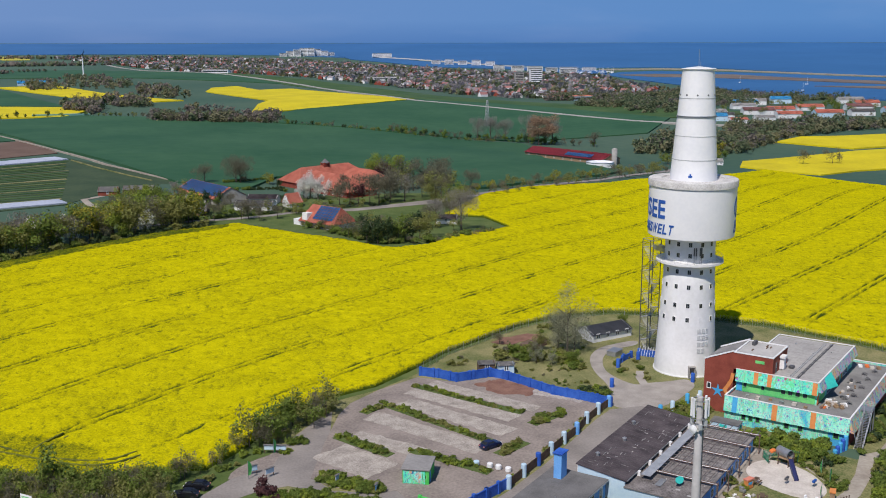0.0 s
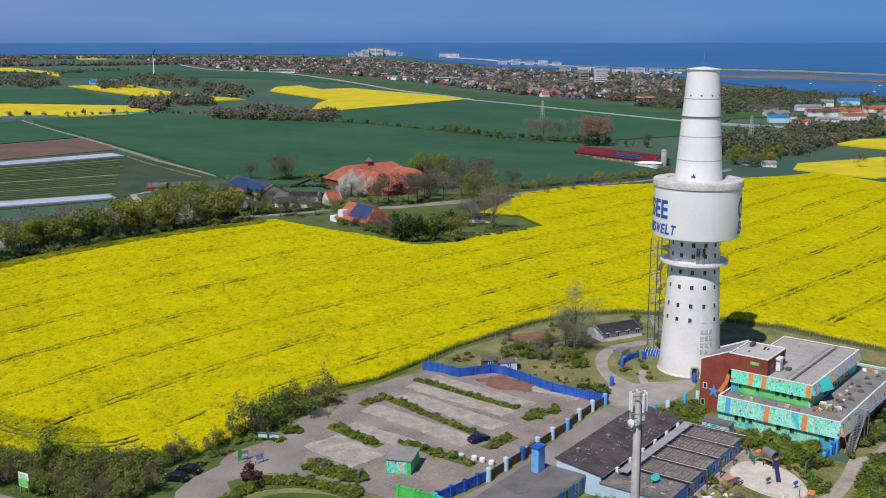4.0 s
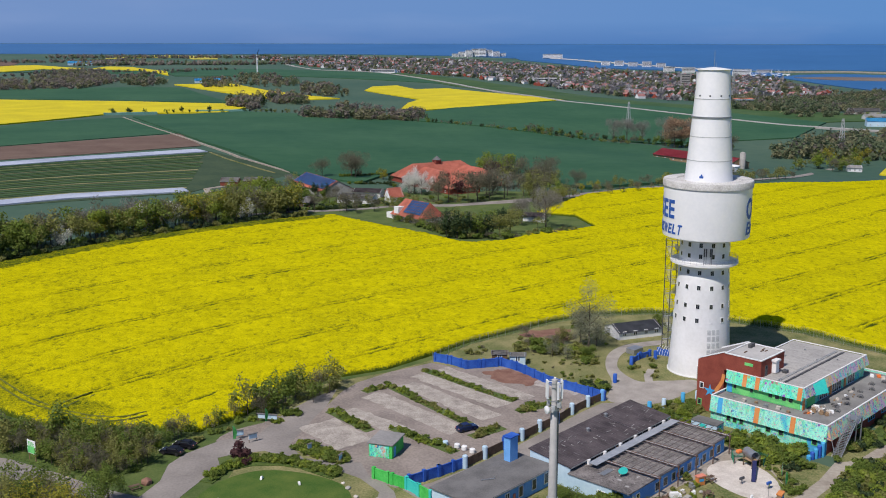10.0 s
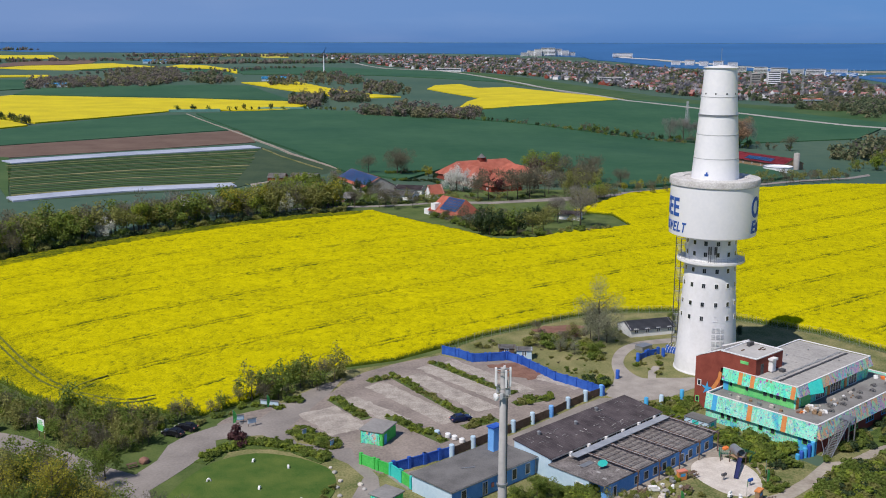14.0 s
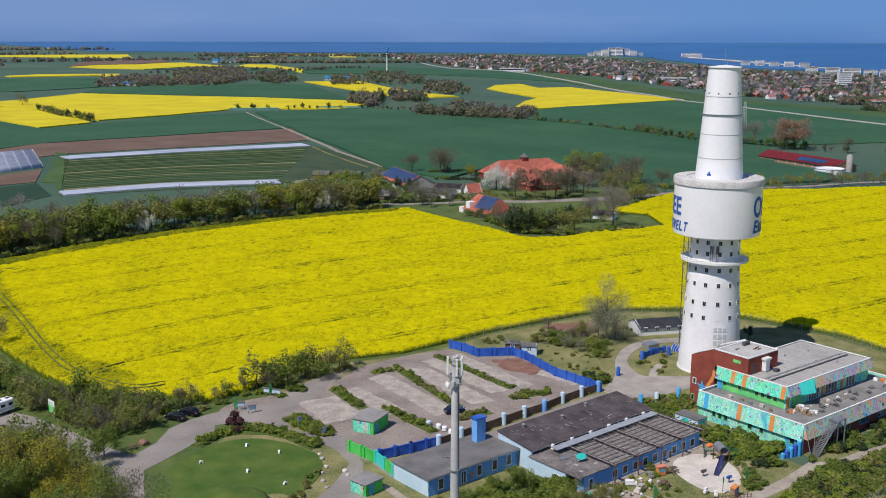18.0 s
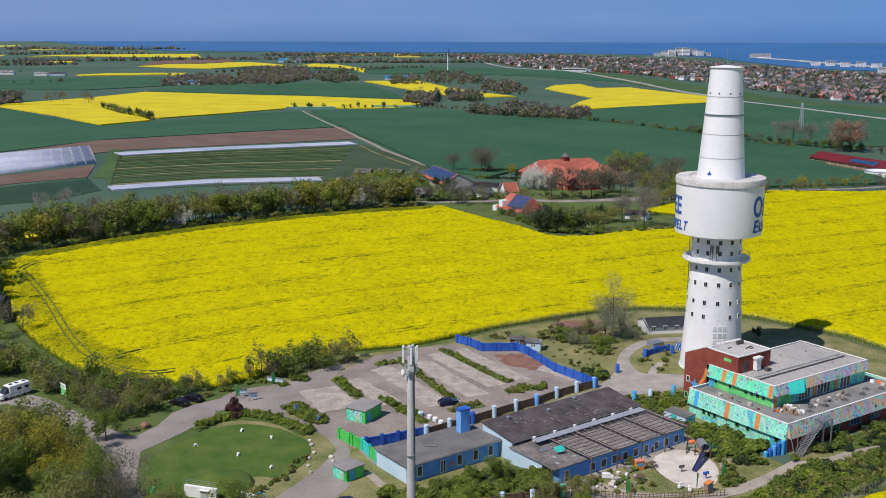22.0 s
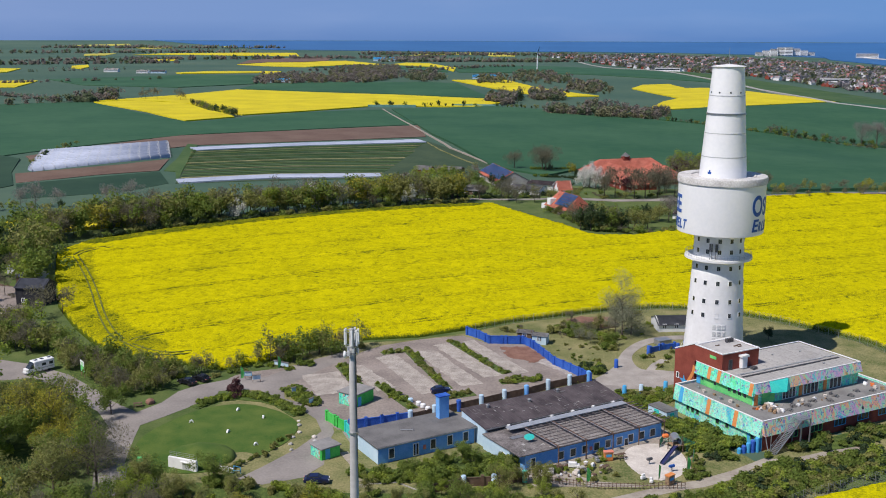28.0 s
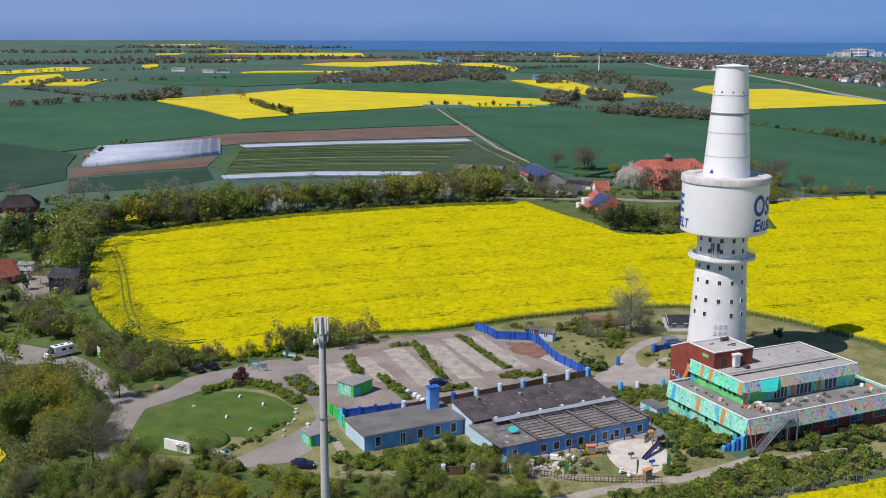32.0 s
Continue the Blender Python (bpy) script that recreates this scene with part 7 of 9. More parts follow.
drape("garden_ground", [(-250, 110), (-206, 92), (-176, 50), (-150, 12), (-160, -12), (-200, -10), (-260, 40)], 0.04, M["grass"], "green gardens beside the field", "garden", 20)
drape("garden_yard", [(-206, 52), (-188, 50), (-182, 28), (-172, 16), (-166, 8), (-176, 4), (-188, 26), (-205, 42)], 0.1, M["gravel"], "gravel drive between garden plots", "drive", 10)
drape("road", ribbon([(-330, 130), (-290, 140), (-262, 140)], 7), 0.2, M["asphalt"], "lane past the brick house", "road", 15)

# low house with solar roof north of the tower
lh = gable("low_house", -2.0, 43, 14, 12.5, 7.5, 2.0, 1.5, "low white garage row with a grey panelled roof", "white_render", "roof_grey", 0, 0.4, 4, "garage")
for o in [c for c in lh.children if c.name.startswith("roof_slope")][:1]:
    o.data.materials[0] = M["solar_grey"]
for x, y, rz, m in ((-40.3, 24.9, -8, "fence_wood"), (-36.4, 22.8, -8, "pale_blue")):
    c = gable("cabin", x, y, rz, 3.6, 3.0, 2.3, 0.5, "small grey-green garden cabin behind the blue wall", m, "roof_grey", 0, 0.25, 1, "cabin")

# workshops east of the farm
for x, y, rz, w, d, h, m, rf in ((455, 728, -20, 26, 16, 7, "pale_blue", "band_blue"), (478, 745, -20, 18, 14, 6, "white_render", "roof_felt"), (640, 960, -25, 40, 18, 7, "pale_blue", "band_blue"), (668, 985, -25, 44, 18, 8, "white_render", "roof_pale"),
                                (720, 1000, -25, 36, 20, 9, "pale_blue", "band_blue"), (545, 790, -18, 46, 18, 6, "white_render", "town_red"), (580, 800, -18, 40, 18, 6, "white_render", "tile_red"), (545, 735, -14, 36, 16, 6, "white_render", "tile_red"), (590, 730, -14, 40, 18, 7, "pale_blue", "tile_red"),
                                (640, 740, -14, 34, 16, 6, "white_render", "roof_felt"), (490, 790, -10, 34, 16, 5, "white_render", "roof_pale"), (520, 870, -16, 44, 18, 6, "concrete", "roof_felt"), (585, 880, -16, 38, 16, 6, "white_render", "roof_pale"), (640, 830, -16, 42, 18, 6, "white_render", "tile_red"),
                                (700, 820, -16, 40, 18, 6, "white_render", "town_red"), (700, 760, -14, 34, 16, 6, "pale_blue", "tile_red"), (760, 880, -20, 40, 18, 7, "white_render", "tile_red"), (800, 960, -20, 44, 20, 7, "white_render", "roof_pale"), (462, 700, -10, 24, 12, 5, "white_render", "tile_red"), (500, 712, -10, 28, 12, 5, "white_render", "roof_pale"),
                                (352, 610, -30, 30, 10, 4, "concrete", "roof_pale"), (269, 428, -20, 12, 9, 4, "white_render", "roof_pale")):
    gable("workshop", x, y, rz, w * 0.75, d * 0.8, h * 0.75, d * 0.17, "low workshop hall with a %s roof" % {"tile_red": "bright red", "town_red": "dull red", "band_blue": "blue", "roof_felt": "dark grey", "roof_pale": "pale grey"}[rf], m, rf, 0, 0.5, 3, "workshop")


# ---- trees and shrubs ----
def cloud_mesh(name, q, material):
    me = bpy.data.meshes.new(name)
    fill_mesh(me, [q])
    me.materials.append(material)
    return me


def limb_mesh(h, r, seed, thick=0.16, limbs=9, twigs=3):
    rng = random.Random(seed)
    g = bmesh.new()
    top = (rng.uniform(-0.3, 0.3), rng.uniform(-0.3, 0.3), h * 0.72)
    mid = (top[0] * 0.3, top[1] * 0.3, h * 0.35)
    tube(g, (0, 0, -0.4), mid, thick * 1.25, thick * 0.8, 7)
    tube(g, mid, top, thick * 0.8, thick * 0.3, 6)
    for i in range(limbs):
        f = 0.3 + 0.6 * i / limbs
        z = h * 0.72 * f
        a = i * 2.4 + rng.uniform(-0.4, 0.4)
        e = Vector((math.cos(a) * r * rng.uniform(0.5, 0.85), math.sin(a) * r * rng.uniform(0.5, 0.85), z + h * rng.uniform(0.16, 0.3)))
        s = Vector((top[0] * f, top[1] * f, z))
        tube(g, s, e, thick * 0.42, thick * 0.12, 5)
        for k in range(twigs):
            t = s.lerp(e, rng.uniform(0.4, 0.9))
            tube(g, t, t + Vector((rng.uniform(-1, 1), rng.uniform(-1, 1), rng.uniform(0.2, 1.2))) * r * 0.3, thick * 0.14, thick * 0.04, 3)
    me = bpy.data.meshes.new("trunk")
    g.to_mesh(me)
    g.free()
    me.materials.append(M["bark"])
    return me


class Kind:
    """A kind of tree: its trunk and crown meshes, for a tree one metre in scale."""

    def __init__(self, h, r, leaf, label, n, size, seed, squash=0.6, base=0.3, thick=0.16):
        self.h, self.label = h, label
        self.trunk = limb_mesh(h, r, seed, thick)
        n, size, squash = int(n * 2.2), size * (0.55 if squash > 0.2 else 0.62), squash * 0.8 if squash > 0.2 else squash * 1.1
        q = quad_cloud(n, seed, (r * 0.95, r * 0.95, h * (1 - base) * 0.5), size, squash, 16, 0.42)
        q = q + np.array([0, 0, h * (base + (1 - base) * 0.52)])
        q[..., 2] = np.maximum(q[..., 2], 0.1)
        self.crown = cloud_mesh("crown", q, leaf)
        self.leaf = leaf
        self.thin = quad_cloud(n // 5, seed + 500, (r * 0.95, r * 0.95, h * (1 - base) * 0.5), size * 1.95, min(0.5, squash * 1.3), 13, 0.45) + np.array([0, 0, h * (base + (1 - base) * 0.52)])

    def put(self, x, y, s, rz, z=None, group="trees"):
        e = new("tree")
        e.matrix_world = pose(x, y, height(x, y) if z is None else z, 0, 0, rz) @ Matrix.Diagonal((s, s, s, 1))
        e.empty_display_size = 0.5
        tagged(e, self.label, "tree", group)
        for nm, me in (("trunk", self.trunk), ("crown", self.crown)):
            o = new(nm, me)
            o.parent = e
        return e


K = {
    "fresh": [Kind(8, 3.2, L["fresh"], "broadleaf tree in fresh bright green spring leaf", 1500, 0.30, 11), Kind(7, 3.4, L["fresh"], "rounded tree with bright young leaves", 1500, 0.28, 12, base=0.15)],
    "mid": [Kind(8, 3.3, L["mid"], "mid-green leafy tree in spring", 1600, 0.30, 21, base=0.15), Kind(7, 3.6, L["mid"], "wide spreading mid-green leafy tree", 1600, 0.28, 22, base=0.1)],
    "olive": [Kind(8, 3.4, L["olive"], "olive-brown tree with leaves just opening", 1500, 0.26, 31, base=0.15), Kind(7, 3.2, L["olive"], "olive-green tree with opening buds", 1400, 0.25, 32, base=0.1)],
    "yellow": [Kind(7.5, 3.2, L["yellow"], "yellow-green maple in flower", 1400, 0.26, 41, base=0.15)],
    "dark": [Kind(8, 2.4, L["dark"], "dark green evergreen conifer tree", 1500, 0.28, 51, base=0.05)],
    "bare": [Kind(9, 3.4, L["bare"], "brown tree still bare of leaves", 2300, 0.30, 61, 0.1, 0.25), Kind(8, 3.6, L["bare"], "bare brown twiggy tree", 2300, 0.30, 62, 0.1, 0.2)],
    "grey": [Kind(9, 3.2, L["grey"], "grey leafless tree with fine twigs", 2500, 0.30, 71, 0.08, 0.25)],
    "airy": [Kind(8, 3.0, L["olive"], "slender tree with thin opening olive leaves", 900, 0.26, 35, base=0.12, thick=0.12), Kind(8, 2.8, L["mid"], "slender see-through tree in young leaf", 800, 0.26, 36, base=0.12, thick=0.12), Kind(7.5, 3.0, L["bare"], "slender twiggy tree with few leaves", 1000, 0.3, 37, 0.12, 0.12, 0.12)],
    "copper": [Kind(9, 3.8, L["copper"], "copper beech with dark purple-brown leaves", 1500, 0.30, 81, base=0.2)],
    "rust": [Kind(10, 5.0, L["rust"], "broad tree with rust-brown young leaves", 1800, 0.36, 91, base=0.2)],
    "blossom": [Kind(7, 2.8, L["blossom"], "tree covered in white spring blossom", 1500, 0.24, 101, base=0.1)],
}
count = 0
BAGS = {}


def turned(q, a, sc, x, y, z):
    ca, sa = math.cos(a), math.sin(a)
    return q * np.array(sc) @ np.array([[ca, sa, 0], [-sa, ca, 0], [0, 0, 1]]) + np.array([x, y, z])


def near(x, y):
    return math.hypot((x + 62) / 1.25, y + 95)


def tree(kind, x, y, h, group="trees", solo=None):
    """A tree of its own near the camera's way or where it stands out; else a share of one joined object."""
    global count
    count += 1
    if math.hypot(x + 109, y + 21.5) < 5.5 or math.hypot(x + 125, y + 80) < 11:
        return None
    v = K[kind]
    k = v[count % len(v)]
    if solo if solo is not None else near(x, y) < 74:
        return k.put(x, y, h / k.h, (count * 77) % 360, group=group)
    s = h / k.h
    BAGS.setdefault("joined_trees", {}).setdefault(k.leaf, []).append(turned(k.thin, count * 1.3, (s, s, s), x, y, height(x, y)))
    w = 0.14 * s
    z = height(x, y)
    t = np.array([[[-w, 0, -0.3], [w, 0, -0.3], [w * 0.4, 0, h * 0.6], [-w * 0.4, 0, h * 0.6]], [[0, -w, -0.3], [0, w, -0.3], [0, w * 0.4, h * 0.6], [0, -w * 0.4, h * 0.6]]])
    BAGS["joined_trees"].setdefault(M["bark"], []).append(t + np.array([x, y, z]))


BUSH, BUSHQ = {}, {}
for nm in ("fresh", "mid", "olive", "dark", "bare", "yellow", "copper", "blossom"):
    BUSH[nm], BUSHQ[nm] = [], []
    for s in range(2):
        q = quad_cloud(1050, 200 + 7 * s + len(nm), (0.95, 0.95, 0.62), 0.104, 0.6 if nm != "bare" else 0.15) + np.array([0, 0, 0.62])
        q[..., 2] = np.maximum(q[..., 2], -0.1)
        BUSH[nm].append(cloud_mesh("bush", q, L[nm]))
        BUSHQ[nm].append(quad_cloud(500, 300 + 7 * s + len(nm), (0.95, 0.95, 0.62), 0.145, 0.6 if nm != "bare" else 0.15) + np.array([0, 0, 0.62]))
BL = {"fresh": "bushy bright green shrub in spring leaf", "mid": "dense mid-green leafy shrub", "olive": "olive-brown shrub just budding", "dark": "dense dark green evergreen shrub", "bare": "bare brown twiggy shrub without leaves", "yellow": "yellow-green flowering garden shrub", "copper": "round dark red-leaved shrub", "blossom": "shrub in white spring blossom"}


def bush(kind, x, y, r, h=1.0, group="shrubs", solo=None):
    global count
    count += 1
    if math.hypot(x + 109, y + 21.5) < 4.5 or math.hypot(x - 6.5, y + 39.5) < 3.4 or math.hypot(x + 124, y + 80) < 8.5:
        return None
    if not (solo if solo is not None else near(x, y) < 62 and r > 0.75):
        q = BUSHQ[kind][count % 2]
        BAGS.setdefault("joined_shrubs", {}).setdefault(L[kind], []).append(turned(q, count * 0.9, (r, r, h * r), x, y, height(x, y) - 0.05))
        return None
    o = new("bush", BUSH[kind][count % 2])
    o.matrix_world = pose(x, y, height(x, y) - 0.05, 0, 0, (count * 53) % 360) @ Matrix.Diagonal((r, r * (0.85 + 0.3 * ((count * 37) % 10) / 10), h * r, 1))
    return tagged(o, BL[kind], "shrub", group)


def scatter(seed, poly, n, kinds, lo, hi, f=tree, **kw):
    rng = random.Random(seed)
    for i in range(n):
        x, y = in_poly(rng, poly)
        f(kinds[int(rng.random() * len(kinds))], x, y, rng.uniform(lo, hi), **kw)


def row(seed, line, step, kinds, lo, hi, jitter=1.0, f=tree, **kw):
    rng = random.Random(seed)
    for (ax, ay), (bx, by) in zip(line, line[1:]):
        d = math.hypot(bx - ax, by - ay)
        for i in range(max(1, int(d / step))):
            t = (i + rng.uniform(0.1, 0.9)) * step / d
            f(kinds[int(rng.random() * len(kinds))], ax + (bx - ax) * t + rng.uniform(-jitter, jitter), ay + (by - ay) * t + rng.uniform(-jitter, jitter), rng.uniform(lo, hi), **kw)


HEDGE = [(-232, 108), (-214, 128), (-192, 158), (-168, 182), (-138, 208), (-106, 227), (-88, 236)]
row(1, HEDGE, 2.7, ("olive", "bare", "olive", "mid", "bare", "olive", "mid", "yellow"), 9.5, 14.5, 3.2, group="hedgerow trees")
row(2, [(x - 5, y + 7) for x, y in HEDGE], 3.4, ("olive", "bare", "grey", "mid"), 10, 14.5, 3.2, group="hedgerow trees")
row(3, [(x + 3, y - 5) for x, y in HEDGE[1:]], 2.6, ("mid", "dark", "olive"), 1.6, 2.8, 1.2, f=bush)
for x, y, h in ((-150, 200, 11.5), (-139, 206, 11), (-112, 221, 10), (-176, 171, 8.5), (-147, 202, 10)):
    tree("blossom", x, y, h, group="hedgerow trees", solo=True)
for x, y, h in ((-124, 217, 13), (-165, 183, 12.5), (-128, 215, 12), (-185, 163, 12), (-200, 148, 11), (-210, 134, 10.5)):
    tree("fresh", x, y, h, group="hedgerow trees", solo=True)
tree("yellow", -160, 191, 10, group="hedgerow trees")
row(4, [(-330, 160), (-290, 176), (-250, 186), (-225, 198)], 13, ("grey",), 9, 13, 2.0, group="roadside trees")
row(41, [(-300, 165), (-240, 185), (-200, 196)], 6, ("mid", "dark", "olive"), 3, 5, 2.0, group="roadside trees")

# hamlet
scatter(5, [(-30, 172), (-12, 176), (6, 190), (8, 206), (-20, 206), (-36, 196)], 22, ("olive", "mid", "fresh", "bare", "dark", "olive"), 5, 8.5)
scatter(6, [(-58, 216), (-40, 196), (-28, 172), (-20, 176), (-32, 200), (-52, 220)], 12, ("bare", "olive", "mid"), 3, 5)
row(7, [(-8, 284), (18, 283)], 5.0, ("bare", "grey", "bare"), 11, 15, 1.5)
row(71, [(16, 306), (30, 308), (46, 296)], 7, ("bare", "olive", "bare"), 9, 14, 4.0)
for k, x, y, h in (("fresh", 10, 352, 14), ("fresh", 22, 350, 14), ("fresh", 16, 346, 13), ("copper", 13, 338, 12), ("bare", 36, 320, 17), ("bare", 50, 305, 12), ("fresh", 30, 268, 9), ("blossom", -38, 294, 11), ("blossom", -32, 289, 11), ("blossom", -35, 293, 12.5),
                   ("bare", -64, 352, 17), ("bare", -80, 354, 13), ("bare", -62, 350, 15), ("grey", 9, 195, 18), ("grey", 1, 204, 12), ("bare", 12, 220, 10), ("olive", -96, 290, 9), ("fresh", -110, 296, 9), ("fresh", -122, 286, 9), ("olive", -116, 308, 8), ("mid", -104, 300, 8),
                   ("bare", -74, 276, 8), ("mid", -88, 274, 5), ("dark", -80, 280, 5), ("grey", -97, 316, 8), ("yellow", -47, 348, 7), ("dark", -44, 335, 5), ("bare", 2, 292, 11), ("olive", 18, 262, 12), ("bare", 24, 272, 14), ("dark", -30, 366, 5), ("dark", -60, 356, 5), ("bare", -100, 248, 8), ("bare", -84, 244, 9), ("bare", -70, 242, 8), ("bare", 2, 216, 9), ("blossom", -30, 196, 5)):
    tree(k, x, y, h, solo=True)
for k, x, y, h in (("dark", -34, 176, 9), ("dark", -30, 175, 11), ("dark", -26, 175, 10), ("mid", -22, 176, 10), ("dark", -18, 177, 9), ("olive", -13, 178, 10), ("olive", -8, 182, 9), ("bare", -38, 190, 9), ("bare", -34, 184, 8), ("bare", -27, 262, 13), ("bare", -22, 263, 15), ("copper", -17, 268, 12), ("bare", -13, 262, 15), ("bare", -8, 265, 16), ("bare", -2, 268, 15), ("bare", 6, 272, 14), ("olive", 22, 282, 13), ("bare", 12, 316, 16), ("bare", 20, 308, 17), ("bare", 28, 300, 16),
                   ("olive", 32, 290, 12), ("bare", -66, 238, 8), ("bare", -73, 240, 9), ("bare", -58, 240, 7), ("mid", -100, 256, 9), ("fresh", -108, 258, 11), ("fresh", -114, 264, 11), ("yellow", -99, 262, 9), ("olive", -118, 270, 10), ("dark", -84, 286, 7), ("dark", -78, 284, 7), ("mid", -90, 280, 8)):
    tree(k, x, y, h, group="hamlet trees", solo=False)
drape("lane", ribbon([(-122, 232), (-100, 243), (-78, 244), (-60, 248), (-48, 254)], 4.0), 0.14, M["asphalt"], "grey lane behind the field hedge", "lane", 8)
row(721, [(-98, 246), (-74, 249), (-56, 254)], 1.6, ("dark", "mid"), 1.1, 1.5, 0.4, f=bush)
row(722, [(-56, 262), (-48, 254), (-40, 246)], 2.2, ("dark", "mid", "olive"), 1.0, 1.6, 0.8, f=bush)
row(72, [(-70, 352), (-45, 362)], 3.5, ("dark", "mid"), 1.8, 2.6, 0.6, f=bush)
row(73, [(-112, 262), (-80, 256), (-52, 264)], 3.2, ("dark", "mid", "olive"), 1.2, 1.8, 0.8, f=bush)
row(74, [(-50, 222), (-30, 176), (-10, 172), (20, 188)], 3.2, ("olive", "bare", "mid"), 1.6, 2.6, 1.2, f=bush)
row(8, [(48, 292), (134, 336), (205, 388)], 8.5, ("olive", "bare", "olive", "yellow"), 5, 8, 0.8, group="roadside trees")
row(81, [(50, 280), (134, 324), (205, 376)], 9.5, ("bare", "olive"), 4, 7, 0.8, group="roadside trees")
scatter(82, [(-130, 290), (-118, 236), (-92, 240), (-98, 300)], 16, ("olive", "mid", "bare", "fresh"), 5, 9)

scatter(83, [(-78, 300), (-66, 262), (-30, 264), (-20, 262), (-8, 266), (-30, 244), (-62, 246), (-84, 256)], 12, ("bare", "olive", "mid", "bare", "airy"), 3, 7, group="hamlet trees")
scatter(84, [(-84, 300), (-66, 256), (-20, 258), (20, 268), (30, 280), (-10, 282), (-40, 300)], 46, ("mid", "olive", "dark", "bare"), 0.8, 1.6, f=bush)
row(85, [(-66, 330), (-46, 330), (-42, 318)], 2.4, ("dark", "mid"), 1.2, 1.8, 0.6, f=bush)
row(86, [(18, 240), (30, 262), (44, 280)], 4, ("bare", "olive"), 5, 9, 2, group="hamlet trees")

# middle distance hedges and scrub
row(9, [(-160, 868), (-93, 822), (1, 726), (93, 664), (172, 598)], 4.5, ("bare", "dark", "olive", "mid"), 3.5, 6, 2, group="field hedge")
scatter(101, [(-200, 1000), (-130, 940), (-100, 1000), (-150, 1060)], 10, ("bare", "grey", "dark"), 9, 14, group="field copse")
row(103, [(-290, 836), (-240, 852), (-170, 852)], 9, ("dark", "mid", "dark"), 4, 8, 2, group="field hedge")
row(105, [(-340, 290), (-352, 312), (-362, 350), (-372, 390)], 5, ("mid", "olive", "dark"), 2.5, 4.5, 2, group="field hedge")
for k, x, y, h in (("grey", 164, 627, 21), ("grey", 175, 626, 22), ("grey", 187, 622, 20), ("rust", 200, 580, 23), ("rust", 209, 588, 20), ("grey", 200, 602, 25), ("grey", 217, 592, 22), ("bare", 240, 560, 14)):
    tree(k, x, y, h, solo=True)
row(106, [(100, 672), (150, 640), (190, 612), (215, 580), (240, 560)], 4.5, ("dark", "mid", "bare"), 5, 8, 2, group="field hedge")
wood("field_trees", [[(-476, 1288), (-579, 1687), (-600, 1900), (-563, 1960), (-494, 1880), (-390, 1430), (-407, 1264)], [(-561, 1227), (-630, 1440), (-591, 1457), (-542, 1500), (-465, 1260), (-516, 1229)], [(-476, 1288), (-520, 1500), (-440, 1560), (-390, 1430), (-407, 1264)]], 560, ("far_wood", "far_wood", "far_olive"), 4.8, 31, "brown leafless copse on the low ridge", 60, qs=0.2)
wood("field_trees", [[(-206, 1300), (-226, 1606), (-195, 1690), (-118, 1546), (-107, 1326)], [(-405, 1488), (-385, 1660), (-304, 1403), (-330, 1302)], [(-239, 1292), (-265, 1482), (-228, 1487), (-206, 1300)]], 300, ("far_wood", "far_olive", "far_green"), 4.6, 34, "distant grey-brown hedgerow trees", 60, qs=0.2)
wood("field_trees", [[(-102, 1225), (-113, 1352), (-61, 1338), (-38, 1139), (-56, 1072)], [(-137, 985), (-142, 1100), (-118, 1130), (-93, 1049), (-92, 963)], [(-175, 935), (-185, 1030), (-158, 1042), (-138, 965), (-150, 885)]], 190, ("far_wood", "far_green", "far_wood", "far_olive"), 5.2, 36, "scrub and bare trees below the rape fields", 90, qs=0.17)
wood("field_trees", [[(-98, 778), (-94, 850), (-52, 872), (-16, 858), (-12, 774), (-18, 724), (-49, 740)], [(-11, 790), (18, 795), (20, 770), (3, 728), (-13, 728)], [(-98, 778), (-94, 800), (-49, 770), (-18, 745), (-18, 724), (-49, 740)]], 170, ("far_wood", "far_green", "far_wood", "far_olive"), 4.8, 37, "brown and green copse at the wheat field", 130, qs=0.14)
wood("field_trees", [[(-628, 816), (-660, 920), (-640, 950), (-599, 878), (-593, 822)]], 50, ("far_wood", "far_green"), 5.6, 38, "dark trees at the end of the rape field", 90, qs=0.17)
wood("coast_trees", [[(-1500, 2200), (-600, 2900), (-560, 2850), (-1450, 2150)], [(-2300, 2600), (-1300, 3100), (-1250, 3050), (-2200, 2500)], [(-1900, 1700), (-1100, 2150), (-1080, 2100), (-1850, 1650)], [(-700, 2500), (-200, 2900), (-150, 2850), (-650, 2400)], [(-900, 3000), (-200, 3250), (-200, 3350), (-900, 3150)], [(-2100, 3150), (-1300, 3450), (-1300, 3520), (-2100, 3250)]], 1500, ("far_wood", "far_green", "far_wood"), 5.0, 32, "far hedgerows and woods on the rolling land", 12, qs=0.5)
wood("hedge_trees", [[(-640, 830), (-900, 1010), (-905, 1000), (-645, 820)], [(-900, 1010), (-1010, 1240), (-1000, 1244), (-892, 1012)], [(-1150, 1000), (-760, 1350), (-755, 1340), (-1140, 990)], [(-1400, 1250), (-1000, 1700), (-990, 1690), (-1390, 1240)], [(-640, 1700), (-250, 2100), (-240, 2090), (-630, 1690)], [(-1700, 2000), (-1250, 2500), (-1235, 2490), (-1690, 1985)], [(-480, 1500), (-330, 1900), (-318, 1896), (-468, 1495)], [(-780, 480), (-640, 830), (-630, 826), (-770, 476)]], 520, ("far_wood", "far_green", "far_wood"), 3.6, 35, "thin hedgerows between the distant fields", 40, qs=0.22)
